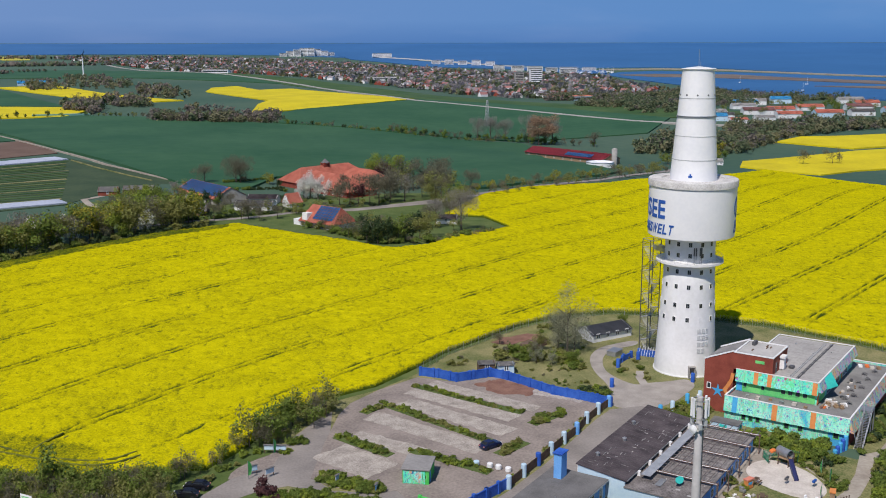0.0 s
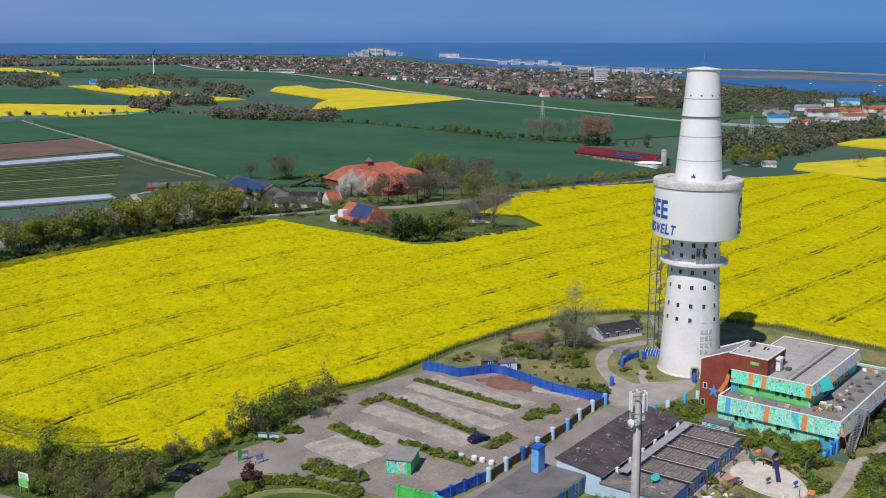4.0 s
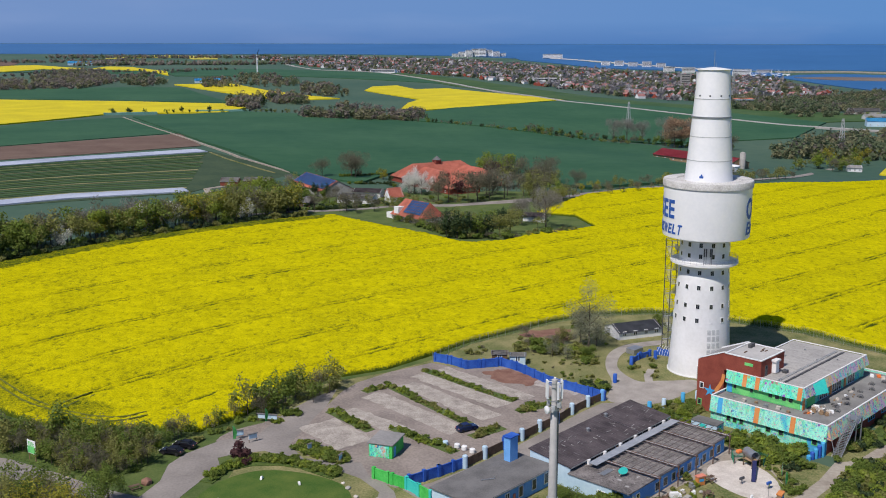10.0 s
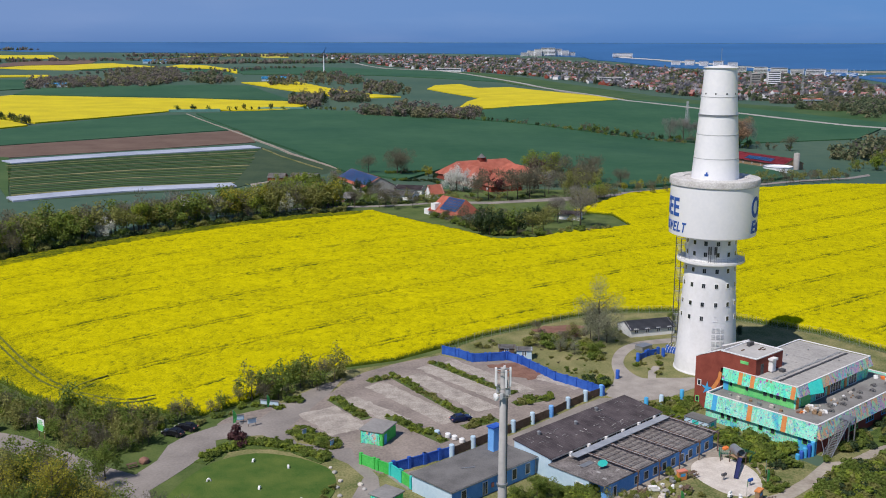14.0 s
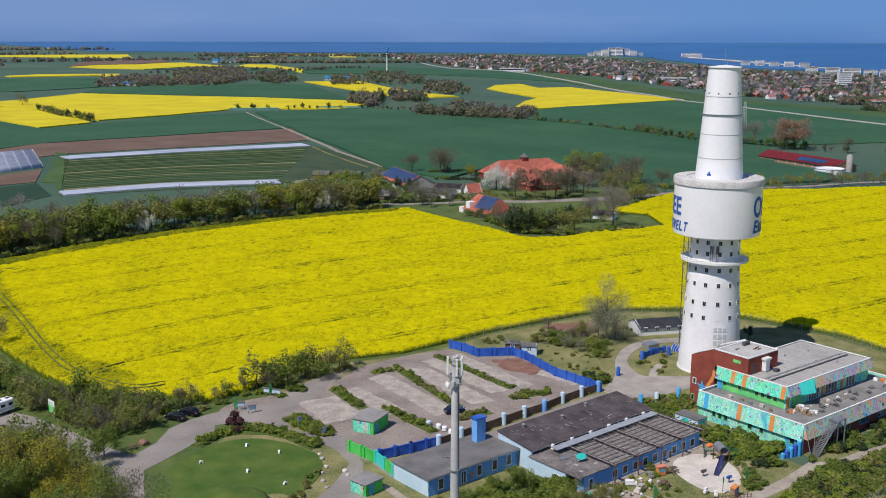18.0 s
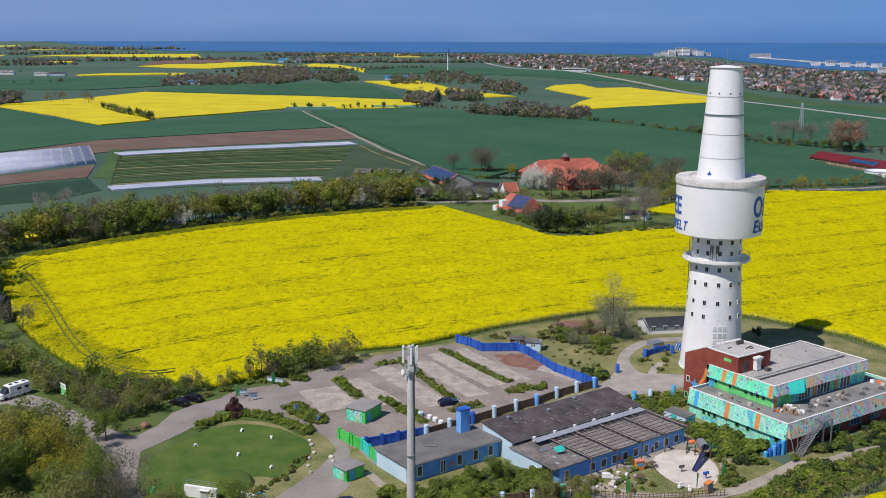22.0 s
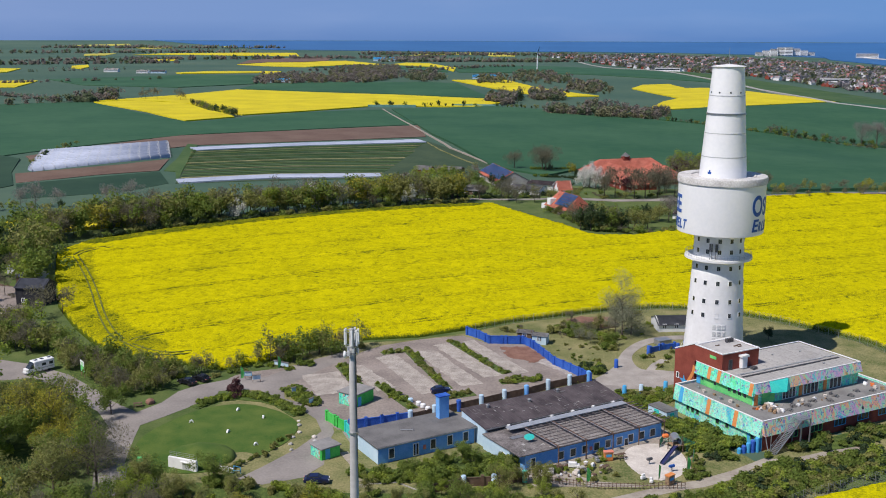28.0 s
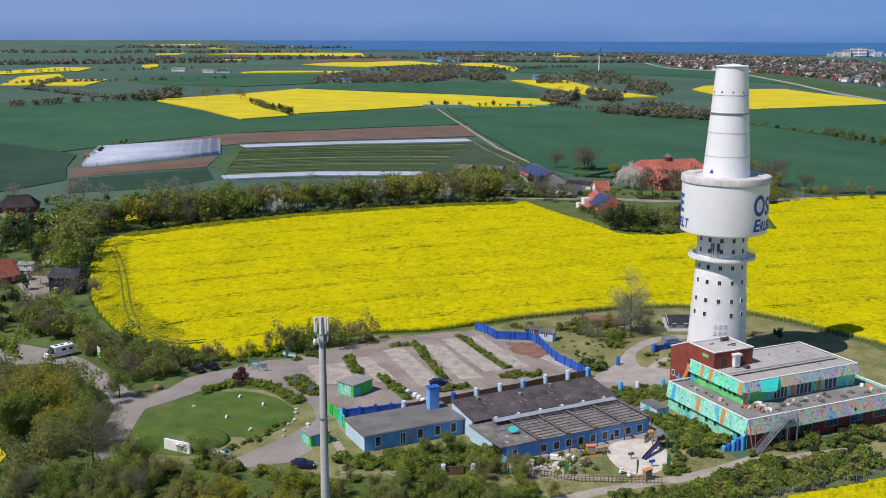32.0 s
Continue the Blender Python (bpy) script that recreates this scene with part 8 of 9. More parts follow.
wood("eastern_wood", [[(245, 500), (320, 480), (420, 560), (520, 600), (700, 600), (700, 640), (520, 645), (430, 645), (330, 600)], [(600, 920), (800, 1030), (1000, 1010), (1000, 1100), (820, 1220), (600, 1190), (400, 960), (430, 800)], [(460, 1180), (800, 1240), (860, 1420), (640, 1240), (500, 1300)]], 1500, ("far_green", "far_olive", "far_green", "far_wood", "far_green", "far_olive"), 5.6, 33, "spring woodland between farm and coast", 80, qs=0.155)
for x, y, w, d, h, rf in ((-968, 1562, 26, 14, 6, "roof_pale"), (-890, 1530, 22, 12, 5, "roof_pale"), (-862, 1535, 26, 12, 5, "roof_felt"), (-543, 1290, 34, 16, 5, "band_blue"), (-250, 1440, 40, 18, 6, "band_blue"), (-669, 2490, 60, 30, 10, "band_blue"), (-635, 2630, 60, 30, 10, "roof_felt")):
    gable("farm_hall", x, y, 8, w, d, h * 0.6, h * 0.5, "distant farm hall with a pale wall", "white_render" if rf == "roof_pale" else "pale_blue", rf, 0, 0.5, 3, "barn")

scatter(1071, [(440, 690), (720, 690), (830, 900), (780, 1000), (600, 920), (470, 800)], 60, ("mid", "olive", "bare", "olive"), 6, 10, group="workshop trees")
scatter(107, [(215, 400), (270, 430), (330, 500), (300, 520), (240, 450)], 34, ("olive", "mid", "bare", "fresh", "yellow"), 5, 10)
for x, y in ((330, 415), (352, 412), (420, 395)):
    tree("bare", x, y, 12)

row(108, [(-474, 805), (-424, 735), (-392, 698), (-365, 652)], 6, ("dark", "mid", "bare"), 5, 9, 2, group="field hedge")
for x, y in ((-564, 879), (-552, 883), (-519, 873)):
    tree("bare", x, y, 14)
# gardens to the west
scatter(111, [(-262, 60), (-214, 40), (-190, 6), (-170, -8), (-200, -14), (-262, 20)], 44, ("olive", "bare", "mid", "bare", "dark", "olive"), 3.5, 8, group="garden trees")
scatter(112, [(-262, 70), (-190, 50), (-170, 6), (-170, -10), (-262, 10)], 70, ("mid", "olive", "dark", "fresh", "bare"), 0.8, 1.8, f=bush)
scatter(11, [(-250, 100), (-222, 104), (-200, 60), (-204, 52), (-230, 84), (-250, 70)], 30, ("mid", "olive", "dark", "fresh", "mid"), 5, 12, group="garden trees")
for k, x, y, h in (("mid", -201, 66, 13), ("fresh", -197, 56, 11), ("mid", -206, 76, 14), ("olive", -216, 90, 15), ("olive", -212, 80, 13), ("bare", -205, 62, 8), ("fresh", -219, 100, 11), ("dark", -228, 80, 12), ("dark", -222, 92, 11), ("bare", -172, 22, 9), ("bare", -168, 26, 8), ("bare", -196, 22, 8), ("dark", -186, 16, 6), ("fresh", -168, 10, 8), ("mid", -191.5, 52, 13), ("olive", -203, 72, 16), ("dark", -236, 84, 13), ("dark", -231, 88, 14), ("mid", -214, 84, 14), ("dark", -240, 76, 12), ("mid", -226, 62, 8), ("dark", -196, 34, 6), ("bare", -190, 10, 9), ("mid", -200, 12, 8), ("dark", -205, 20, 7), ("olive", -180, -2, 9), ("dark", -176, 8, 6), ("mid", -214, 24, 9), ("bare", -196, 42, 7)):
    tree(k, x, y, h, group="garden trees")
scatter(12, [(-174, 16), (-162, 6), (-149, -4), (-138, -11), (-126, -14), (-132, -20), (-150, -13), (-172, -2)], 46, ("olive", "mid", "bare", "olive", "fresh", "bare"), 4, 8, group="garden trees")
scatter(13, [(-200, 8), (-168, 4), (-158, -8), (-185, -8), (-215, -2)], 22, ("mid", "olive", "dark", "fresh"), 3.5, 7, group="garden trees")

# south edge of the rape field, behind the parked cars
scatter(14, [(-140, -12), (-125, -15), (-115, -13.5), (-108, -15), (-110.5, -21), (-113, -27), (-120, -33), (-131, -25.5), (-141, -18)], 120, ("airy", "olive", "mid", "airy", "bare", "airy"), 2.8, 5.4, group="roadside thicket")
row(15, [(-112, -15), (-104, -11), (-98, -3)], 2.2, ("airy",), 3, 4.6, 1.0, group="roadside thicket")
scatter(16, [(-100, -6), (-93, 2), (-80, 13), (-76, 14), (-84, 2), (-90, -4)], 20, ("airy", "airy", "mid"), 4.5, 8, group="roadside thicket")
row(17, [(-132, -12), (-118, -16), (-110, -20), (-98, -8), (-88, 3), (-78, 12)], 2.4, ("mid", "olive", "fresh"), 0.6, 1.2, 0.9, f=bush)

# wood south-west of the road
scatter(18, [(-150, -33), (-135, -38), (-126, -44), (-119, -52), (-115, -62), (-108, -72), (-106, -88), (-140, -100), (-165, -70), (-170, -35)], 66, ("olive", "mid", "fresh", "bare", "yellow", "olive", "mid"), 6.0, 10.0, group="wood by the road")
scatter(19, [(-150, -33), (-126, -42), (-114, -62), (-104, -80), (-106, -100), (-150, -100)], 70, ("mid", "fresh", "olive", "dark"), 1.2, 2.2, f=bush)
for k, x, y, h in (("mid", -117.5, -42.0, 6.5), ("olive", -112, -61, 8), ("olive", -108, -67, 7.5), ("bare", -123, -50, 8), ("bare", -121, -54, 7)):
    tree(k, x, y, h, group="wood by the road")
K["large"] = [Kind(11, 5.0, L["olive"], "large spreading tree with opening olive-green leaves", 2300, 0.3, 121, 0.5, 0.16, 0.2), Kind(11, 4.6, L["mid"], "large round-crowned tree in young green leaf", 2300, 0.3, 122, 0.5, 0.14, 0.2),
              Kind(10.5, 4.8, L["bare"], "large twiggy tree still brown and see-through", 2500, 0.32, 123, 0.14, 0.16, 0.22), Kind(10.5, 4.6, L["yellow"], "large tree with yellow-green flowering crown", 1900, 0.28, 124, 0.5, 0.16, 0.2)]
for x, y, h in ((-121, -58.5, 13), (-131, -52, 10.5), (-107.5, -69, 11.5), (-102.5, -75, 11), (-112, -66, 9), (-106, -82, 12), (-150, -48, 12), (-140, -58, 11.5), (-131, -64, 9)):
    tree("large", x, y, h, group="wood by the road", solo=True)
scatter(191, [(-106, -74), (-94, -74), (-86, -88), (-98, -96), (-108, -90)], 16, ("olive", "mid", "airy", "fresh"), 5, 8, group="wood by the road")
# south of the lawn
scatter(20, [(-96, -72), (-84, -68), (-78, -72), (-66, -70), (-60, -76), (-60, -100), (-98, -100)], 60, ("olive", "mid", "fresh", "yellow", "olive"), 3.0, 6.0, group="thicket south of the lawn")
scatter(201, [(-64, -68), (-30, -62), (-22, -66), (-24, -90), (-60, -95)], 60, ("olive", "mid", "fresh", "olive"), 2.6, 5.0, group="thicket south of the lawn")
scatter(21, [(-96, -71), (-80, -69), (-62, -70), (-30, -63), (-20, -68), (-26, -80), (-90, -85)], 90, ("mid", "fresh", "olive"), 1.0, 1.9, f=bush)
# in front of the blue buildings
scatter(22, [(-63, -57.5), (-56, -59.5), (-41, -47), (-37, -48), (-34, -56), (-42, -60), (-56, -64), (-62, -62)], 66, ("mid", "fresh", "mid"), 0.9, 1.8, f=bush)
for x, y, h in ((-44, -52, 4.0), (-41.5, -53.5, 4.2), (-47.5, -55, 3.4), (-52, -59, 3.0), (-30.5, -58.5, 4.4), (-28.5, -60, 4.0), (-33, -60, 3.6)):
    tree("mid" if x < -35 else "olive", x, y, h, group="shrubs by the wall")
# banks round the mural building
scatter(23, [(-9.5, -24.5), (-6, -20), (-4.5, -24.5), (8.6, -38.4), (3.4, -40), (-3, -40), (-5, -33)], 100, ("mid", "mid", "fresh"), 0.9, 1.5, f=bush)
scatter(231, [(1, -44), (8, -43), (11, -40), (9, -38), (0, -40)], 16, ("mid", "dark", "olive"), 0.8, 1.4, f=bush)
scatter(24, [(-1, -58), (6, -50), (12, -43.5), (16, -42.5), (31, -32), (33, -40), (16, -53), (2, -66), (-8, -70), (-12, -64)], 260, ("mid", "dark", "olive", "mid", "mid", "fresh"), 0.9, 1.6, f=bush)
scatter(241, [(14, -36.5), (20, -31), (34, -19), (36, -24), (26, -33)], 46, ("mid", "dark", "olive", "mid"), 0.9, 1.6, f=bush)
scatter(25, [(-22, -13), (-15, -9.5), (-8, -8.5), (-3.5, -9), (-5, -13.5), (-9, -19), (-13, -20)], 60, ("mid", "fresh", "olive"), 0.6, 1.2, f=bush)
row(26, [(-56, -33), (-48, -25.8), (-40, -18), (-31, -9.8), (-24, -3.5)], 1.5, ("mid", "olive", "fresh"), 0.4, 0.8, 0.5, f=bush)
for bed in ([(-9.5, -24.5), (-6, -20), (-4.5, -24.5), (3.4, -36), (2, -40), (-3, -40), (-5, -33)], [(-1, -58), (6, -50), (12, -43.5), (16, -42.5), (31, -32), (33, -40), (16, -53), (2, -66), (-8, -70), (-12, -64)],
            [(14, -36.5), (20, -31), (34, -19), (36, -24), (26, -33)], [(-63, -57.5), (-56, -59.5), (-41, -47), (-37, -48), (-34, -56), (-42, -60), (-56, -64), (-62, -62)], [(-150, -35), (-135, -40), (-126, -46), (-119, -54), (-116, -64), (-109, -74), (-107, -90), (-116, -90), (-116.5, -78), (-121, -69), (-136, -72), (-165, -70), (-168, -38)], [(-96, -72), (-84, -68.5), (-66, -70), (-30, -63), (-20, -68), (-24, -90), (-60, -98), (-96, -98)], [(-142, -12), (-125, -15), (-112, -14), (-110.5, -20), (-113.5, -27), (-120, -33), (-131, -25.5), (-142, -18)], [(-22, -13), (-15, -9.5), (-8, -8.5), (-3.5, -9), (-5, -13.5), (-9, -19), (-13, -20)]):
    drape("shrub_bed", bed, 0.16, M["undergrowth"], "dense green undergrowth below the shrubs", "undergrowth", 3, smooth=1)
# planted strips of the car park
for i, (a, b, w, r) in enumerate((((-58.5, 20), (-42, -2.5), 0.7, 0.75), ((-42.5, -8.8), (-34, -4.6), 1.0, 0.95), ((-73.2, 7.0), (-68.5, 10.5), 0.8, 0.9), ((-67.6, 10.5), (-53, -15), 0.7, 0.8), ((-54, -21), (-47, -16.8), 0.9, 0.95), ((-80.8, -3.5), (-73, -15.5), 0.7, 0.85), ((-68.6, -14.5), (-58, -28.0), 0.9, 0.9), ((-87.2, -21.5), (-78.2, -29.8), 1.4, 1.1))):
    drape("planting_strip", ribbon([a, ((a[0] + b[0]) / 2, (a[1] + b[1]) / 2), b], 2 * r + 0.6), 0.17, M["grass"], "narrow weedy planting strip in the car park", "planting strip", 5)
    row(300 + i, [a, b], 0.75, ("mid", "olive", "fresh", "mid"), r * 0.6, r * 1.15, w, f=bush, group="car park shrubs")
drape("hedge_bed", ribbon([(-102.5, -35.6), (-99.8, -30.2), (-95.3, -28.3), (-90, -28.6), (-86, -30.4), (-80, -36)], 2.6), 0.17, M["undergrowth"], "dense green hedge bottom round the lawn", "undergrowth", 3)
row(27, [(-101.9, -34.7), (-99.5, -29.3), (-95, -27.6), (-90, -28.0), (-86.1, -29.8), (-79.9, -35.4)], 0.42, ("mid", "fresh", "mid"), 0.7, 1.1, 0.8, f=bush, group="hedge round the lawn")
scatter(273, [(-87.5, -22.5), (-86.3, -19), (-77.6, -28.6), (-77.8, -31), (-83.7, -27)], 46, ("mid", "fresh", "mid"), 0.6, 1.1, f=bush, group="car park shrubs")
bush("copper", -97.8, -26.6, 1.9, 1.2)
bush("copper", -97.0, -27.3, 1.4, 1.2)
row(271, [(-78, -46), (-80, -55), (-84, -64)], 1.6, ("olive", "mid"), 0.5, 0.9, 0.6, f=bush)
scatter(272, [(-93, -7), (-88, -3), (-84, 1), (-86, -4), (-92, -10)], 12, ("mid", "fresh"), 0.6, 1.0, f=bush)
# round the tower
drape("bare_patch", ragged([(-32, 46), (-27, 49), (-20, 51), (-17, 48.5), (-21, 45), (-28, 42.5)], 1.5, 1.8), 0.1, M["red_earth"], "patch of bare reddish soil in the rough grass", "soil", 4)
K["birch"] = [Kind(13, 5.2, L["pale"], "tall pale tree just coming into grey-green leaf", 2500, 0.3, 111, 0.36, 0.1, 0.17)]
tree("birch", -16.4, 33.0, 16, solo=True)
tree("birch", -14.2, 33.8, 9.5, solo=True)
tree("birch", -18.2, 34.6, 9, solo=True)
tree("birch", -27, 27, 4.6, solo=True)
tree("birch", -24, 24.5, 4.2, solo=True)
scatter(28, [(-34, 30), (-22, 27), (-20, 33), (-24, 42), (-36, 36)], 18, ("olive", "mid", "bare"), 1.0, 2.0, f=bush)
scatter(281, [(-22, 20), (-18, 18), (-17.5, 28), (-21, 33)], 12, ("mid", "fresh", "olive"), 0.9, 1.8, f=bush)
scatter(282, [(-23, -1.5), (-20, 2.5), (-20, 8), (-26, 6)], 16, ("mid", "fresh", "dark"), 0.7, 1.5, f=bush)
for k, x, y, h in (("olive", -22, 36, 5), ("mid", -19, 24, 4), ("bare", -25, 33, 4), ("dark", 20, 36, 4.0), ("mid", 7, 50, 3.5), ("bare", -30, 44, 3.5)):
    tree(k, x, y, h, solo=True)
scatter(283, [(-50, 33), (-22, 52), (-8, 58), (-8, 54), (-24, 45), (-46, 27)], 14, ("olive", "mid", "bare"), 0.5, 1.2, f=bush)
scatter(285, [(-44, 24), (-22, 46), (-8, 52), (-6, 40), (-14, 32), (-19, 24), (-20, 8), (-24, 6), (-34, 16)], 70, ("olive", "bare", "mid", "fresh", "olive"), 0.25, 0.7, f=bush)
scatter(286, [(-30, -60), (-37, -54), (-30, -46), (-20, -40), (-17, -46), (-16, -56)], 40, ("mid", "olive", "fresh", "mid"), 0.3, 0.9, f=bush)
scatter(287, [(-5, -38), (-2, -41), (-1, -50), (-7, -55), (-3, -46)], 22, ("mid", "olive", "mid"), 0.5, 1.1, f=bush)
scatter(284, [(-11, 5), (-12, 17), (-6, 27), (-3, 22), (-5, 12), (-6, 7)], 14, ("olive", "mid"), 0.4, 0.9, f=bush)


# ---- joined far trees and small shrubs ----
for nm, label in (("joined_trees", "hedgerow and woodland trees in mixed spring colours"), ("joined_shrubs", "low shrubs and undergrowth in mixed greens")):
    me = bpy.data.meshes.new(nm)
    ids, pieces = [], []
    for i, (leaf, qs) in enumerate(BAGS[nm].items()):
        pieces += qs
        ids += [i] * sum(len(q) for q in qs)
        me.materials.append(leaf)
    fill_mesh(me, pieces)
    me.polygons.foreach_set("material_index", ids)
    tagged(new(nm, me), label, "trees" if nm == "joined_trees" else "shrubs", kind="stuff")


# ---- vehicles ----
def car(x, y, rz, m, label):
    C = thing("car", x, y, height(x, y) + 0.1, rz, label, "car")
    prof = [(-2.15, 0.35), (-2.2, 0.75), (-2.05, 0.95), (-1.75, 1.02), (-1.15, 1.46), (0.25, 1.5), (1.0, 1.02), (1.95, 0.88), (2.2, 0.65), (2.2, 0.35)]
    g = bmesh.new()
    rows = []
    for y_, k in ((-0.88, 0.9), (-0.8, 1.0), (0.8, 1.0), (0.88, 0.9)):
        rows.append([g.verts.new((px * (0.985 if k < 1 else 1), y_ * (1 if pz < 1.1 else 0.82), 0.35 + (pz - 0.35) * (0.97 if k < 1 else 1))) for px, pz in prof])
    n = len(prof)
    for a, b in zip(rows, rows[1:]):
        for i in range(n):
            g.faces.new((a[i], a[(i + 1) % n], b[(i + 1) % n], b[i]))
    g.faces.new(rows[0][::-1])
    g.faces.new(rows[-1])
    bmesh.ops.recalc_face_normals(g, faces=g.faces[:])
    body = part("body", g, M[m], C)
    for s in (-1, 1):
        part("side_window", prism([(-1.45, 0), (0.75, 0), (0.2, 0.36), (-1.1, 0.36)], -0.01, 0.01), M["glass"], C).matrix_local = pose(0, s * 0.82, 1.05, 82 if s < 0 else 98, 0, 0)
        part("mirror", bevelled(boxes((0.55, 0.75, s * 0.98 - 0.1, s * 0.98 + 0.1, 0.95, 1.1)), 0.03), M[m], C)
        part("headlight", boxes((2.1, 2.21, s * 0.6 - 0.18, s * 0.6 + 0.18, 0.62, 0.76)), M["white_trim"], C)
        part("tail_light", boxes((-2.19, -2.08, s * 0.65 - 0.15, s * 0.65 + 0.15, 0.72, 0.9)), M["tile_red"], C)
        for u in (-1.35, 1.35):
            w = part("wheel", lathe([(0.2, -0.1), (0.32, -0.1), (0.33, 0), (0.32, 0.1), (0.2, 0.1)], 16), M["tyre"], C)
            w.matrix_local = pose(u, s * 0.8, 0.33, 90, 0, 0)
            part("rim", lathe([(0.05, -0.08), (0.2, -0.08), (0.2, 0.08), (0.05, 0.08)], 12), M["metal"], w)
    for nm, a, b in (("windscreen", (0.3, 1.5), (1.0, 1.06)), ("rear_window", (-1.18, 1.47), (-1.72, 1.06))):
        g = bmesh.new()
        q = [g.verts.new((px, s * (0.62 if pz > 1.3 else 0.74), pz + 0.015)) for px, pz, s in ((a[0], a[1], -1), (a[0], a[1], 1), (b[0], b[1], 1), (b[0], b[1], -1))]
        g.faces.new(q)
        bmesh.ops.solidify(g, geom=g.faces[:], thickness=0.02)
        part(nm, g, M["glass"], C)
    return C


car(-110.0, -22.2, 158, "car_black", "black parked estate car by the hedge")
car(-108.0, -19.4, 158, "car_black", "dark parked hatchback by the hedge")
car(-54.3, -17.4, 22, "car_blue", "dark blue parked saloon on the gravel car park")
car(-67.0, -65.6, 12, "car_blue", "dark blue parked estate car beside the hut")
car(-173.5, 14, 80, "car_blue", "dark car parked in a garden drive")


def motorhome():
    C = thing("motorhome", -146.8, -20.4, 0.1, 240, "white motorhome parked at the end of the road", "motorhome")
    part("body", bevelled(boxes((-3.4, 1.5, -1.1, 1.1, 0.45, 2.85)), 0.12), M["white_shell"], C)
    part("cab", prism([(1.45, -1.0), (3.0, -0.95), (3.35, -0.6), (3.35, 0.6), (3.0, 0.95), (1.45, 1.0)], 0.45, 1.35), M["white_shell"], C)
    g = bmesh.new()
    q = [g.verts.new(p) for p in ((1.45, -1.0, 1.35), (2.6, -0.95, 1.35), (2.6, 0.95, 1.35), (1.45, 1.0, 1.35), (1.45, -0.9, 2.7), (1.45, 0.9, 2.7))]
    for f in ((0, 1, 4), (1, 2, 5, 4), (2, 3, 5)):
        g.faces.new([q[i] for i in f])
    part("windscreen", g, M["glass"], C)
    for s in (-1, 1):
        for a, b in ((-3.0, -2.1), (-1.3, -0.3)):
            part("window", boxes((a, b, s * 1.11 - 0.01, s * 1.11 + 0.01, 1.6, 2.2)), M["glass"], C)
        part("door", boxes((0.3, 1.0, s * 1.105 - 0.005, s * 1.105 + 0.005, 0.6, 2.4)), M["white_trim"], C)
        part("stripe", boxes((-3.3, 1.4, s * 1.108 - 0.005, s * 1.108 + 0.005, 1.05, 1.2)), M["seam"], C)
        for u in (-2.0, 2.3):
            part("wheel", lathe([(0.1, -0.12), (0.36, -0.12), (0.36, 0.12), (0.1, 0.12)], 16), M["tyre"], C).matrix_local = pose(u, s * 0.95, 0.36, 90, 0, 0)
    for u in (-2.6, -0.9, 0.5):
        part("roof_hatch", bevelled(boxes((u - 0.35, u + 0.35, -0.35, 0.35, 2.84, 2.98)), 0.04), M["glass"], C)
    part("bumper", boxes((3.25, 3.45, -0.9, 0.9, 0.4, 0.65)), M["seam"], C)


motorhome()


# ---- signs, flags and small things ----
def billboard():
    B = thing("billboard", -134.6, -22.4, 0, -42, "tall green and white information board on two posts", "sign")
    for x in (-1.0, 1.0):
        part("post", boxes((x - 0.07, x + 0.07, -0.07, 0.07, -0.3, 4.0)), M["wood"], B)
    part("board", bevelled(boxes((-1.25, 1.25, -0.12, -0.06, 1.5, 4.1)), 0.02), M["white_trim"], B)
    part("printed_panel", boxes((-1.15, 1.15, -0.14, -0.12, 1.6, 2.9)), M["lime"], B, "bright green printed panel")
    for i in range(4):
        part("text_bar", boxes((-0.9, 0.9 - 0.3 * (i % 2), -0.15, -0.14, 3.0 + 0.22 * i, 3.1 + 0.22 * i)), M["green_paint"], B)


billboard()


def flag(x, y, rz, h=3.4, m="lime"):
    F = thing("beach_flag", x, y, height(x, y), rz, "bright green feather flag on a thin pole", "flag", "green flags")
    part("pole", tubes([((0, 0, 0), (0, 0, h))], 0.03, 5), M["metal"], F)
    g = bmesh.new()
    n = 8
    a = [g.verts.new((0.03, 0.04 * math.sin(3 * k / n), 0.7 + (h - 0.7) * k / n)) for k in range(n + 1)]
    b = [g.verts.new((0.04 + 0.75 * math.sin(math.pi * (0.12 + 0.86 * k / n)) ** 0.7, 0.1 * math.sin(5 * k / n), 0.7 + (h - 0.7) * k / n)) for k in range(n + 1)]
    for k in range(n):
        g.faces.new((a[k], b[k], b[k + 1], a[k + 1]))
    bmesh.ops.solidify(g, geom=g.faces[:], thickness=0.015)
    part("cloth", g, M[m], F)


for x, y, r in ((-99.2, -18.0, 20), (-93.6, -9.4, 40), (-4.4, -50.2, 30), (-9.4, -54.6, 60), (-21.5, -58.0, 20), (-3.2, -46.5, 70)):
    flag(x, y, r)


def info_board(x, y, rz, w, label, m="white_trim"):
    B = thing("info_board", x, y, 0.1, rz, label, "sign")
    for u in (-w / 2 + 0.1, w / 2 - 0.1):
        part("post", boxes((u - 0.05, u + 0.05, -0.05, 0.05, 0, 1.6)), M["fence_wood"], B)
    part("board", bevelled(boxes((-w / 2, w / 2, -0.06, 0.0, 0.6, 1.6)), 0.02), M[m], B)
    part("print", boxes((-w / 2 + 0.1, w / 2 - 0.1, -0.07, -0.06, 0.7, 1.5)), M["pale_blue"], B)
    part("cap", boxes((-w / 2 - 0.1, w / 2 + 0.1, -0.25, 0.2, 1.6, 1.68)), M["roof_felt"], B)


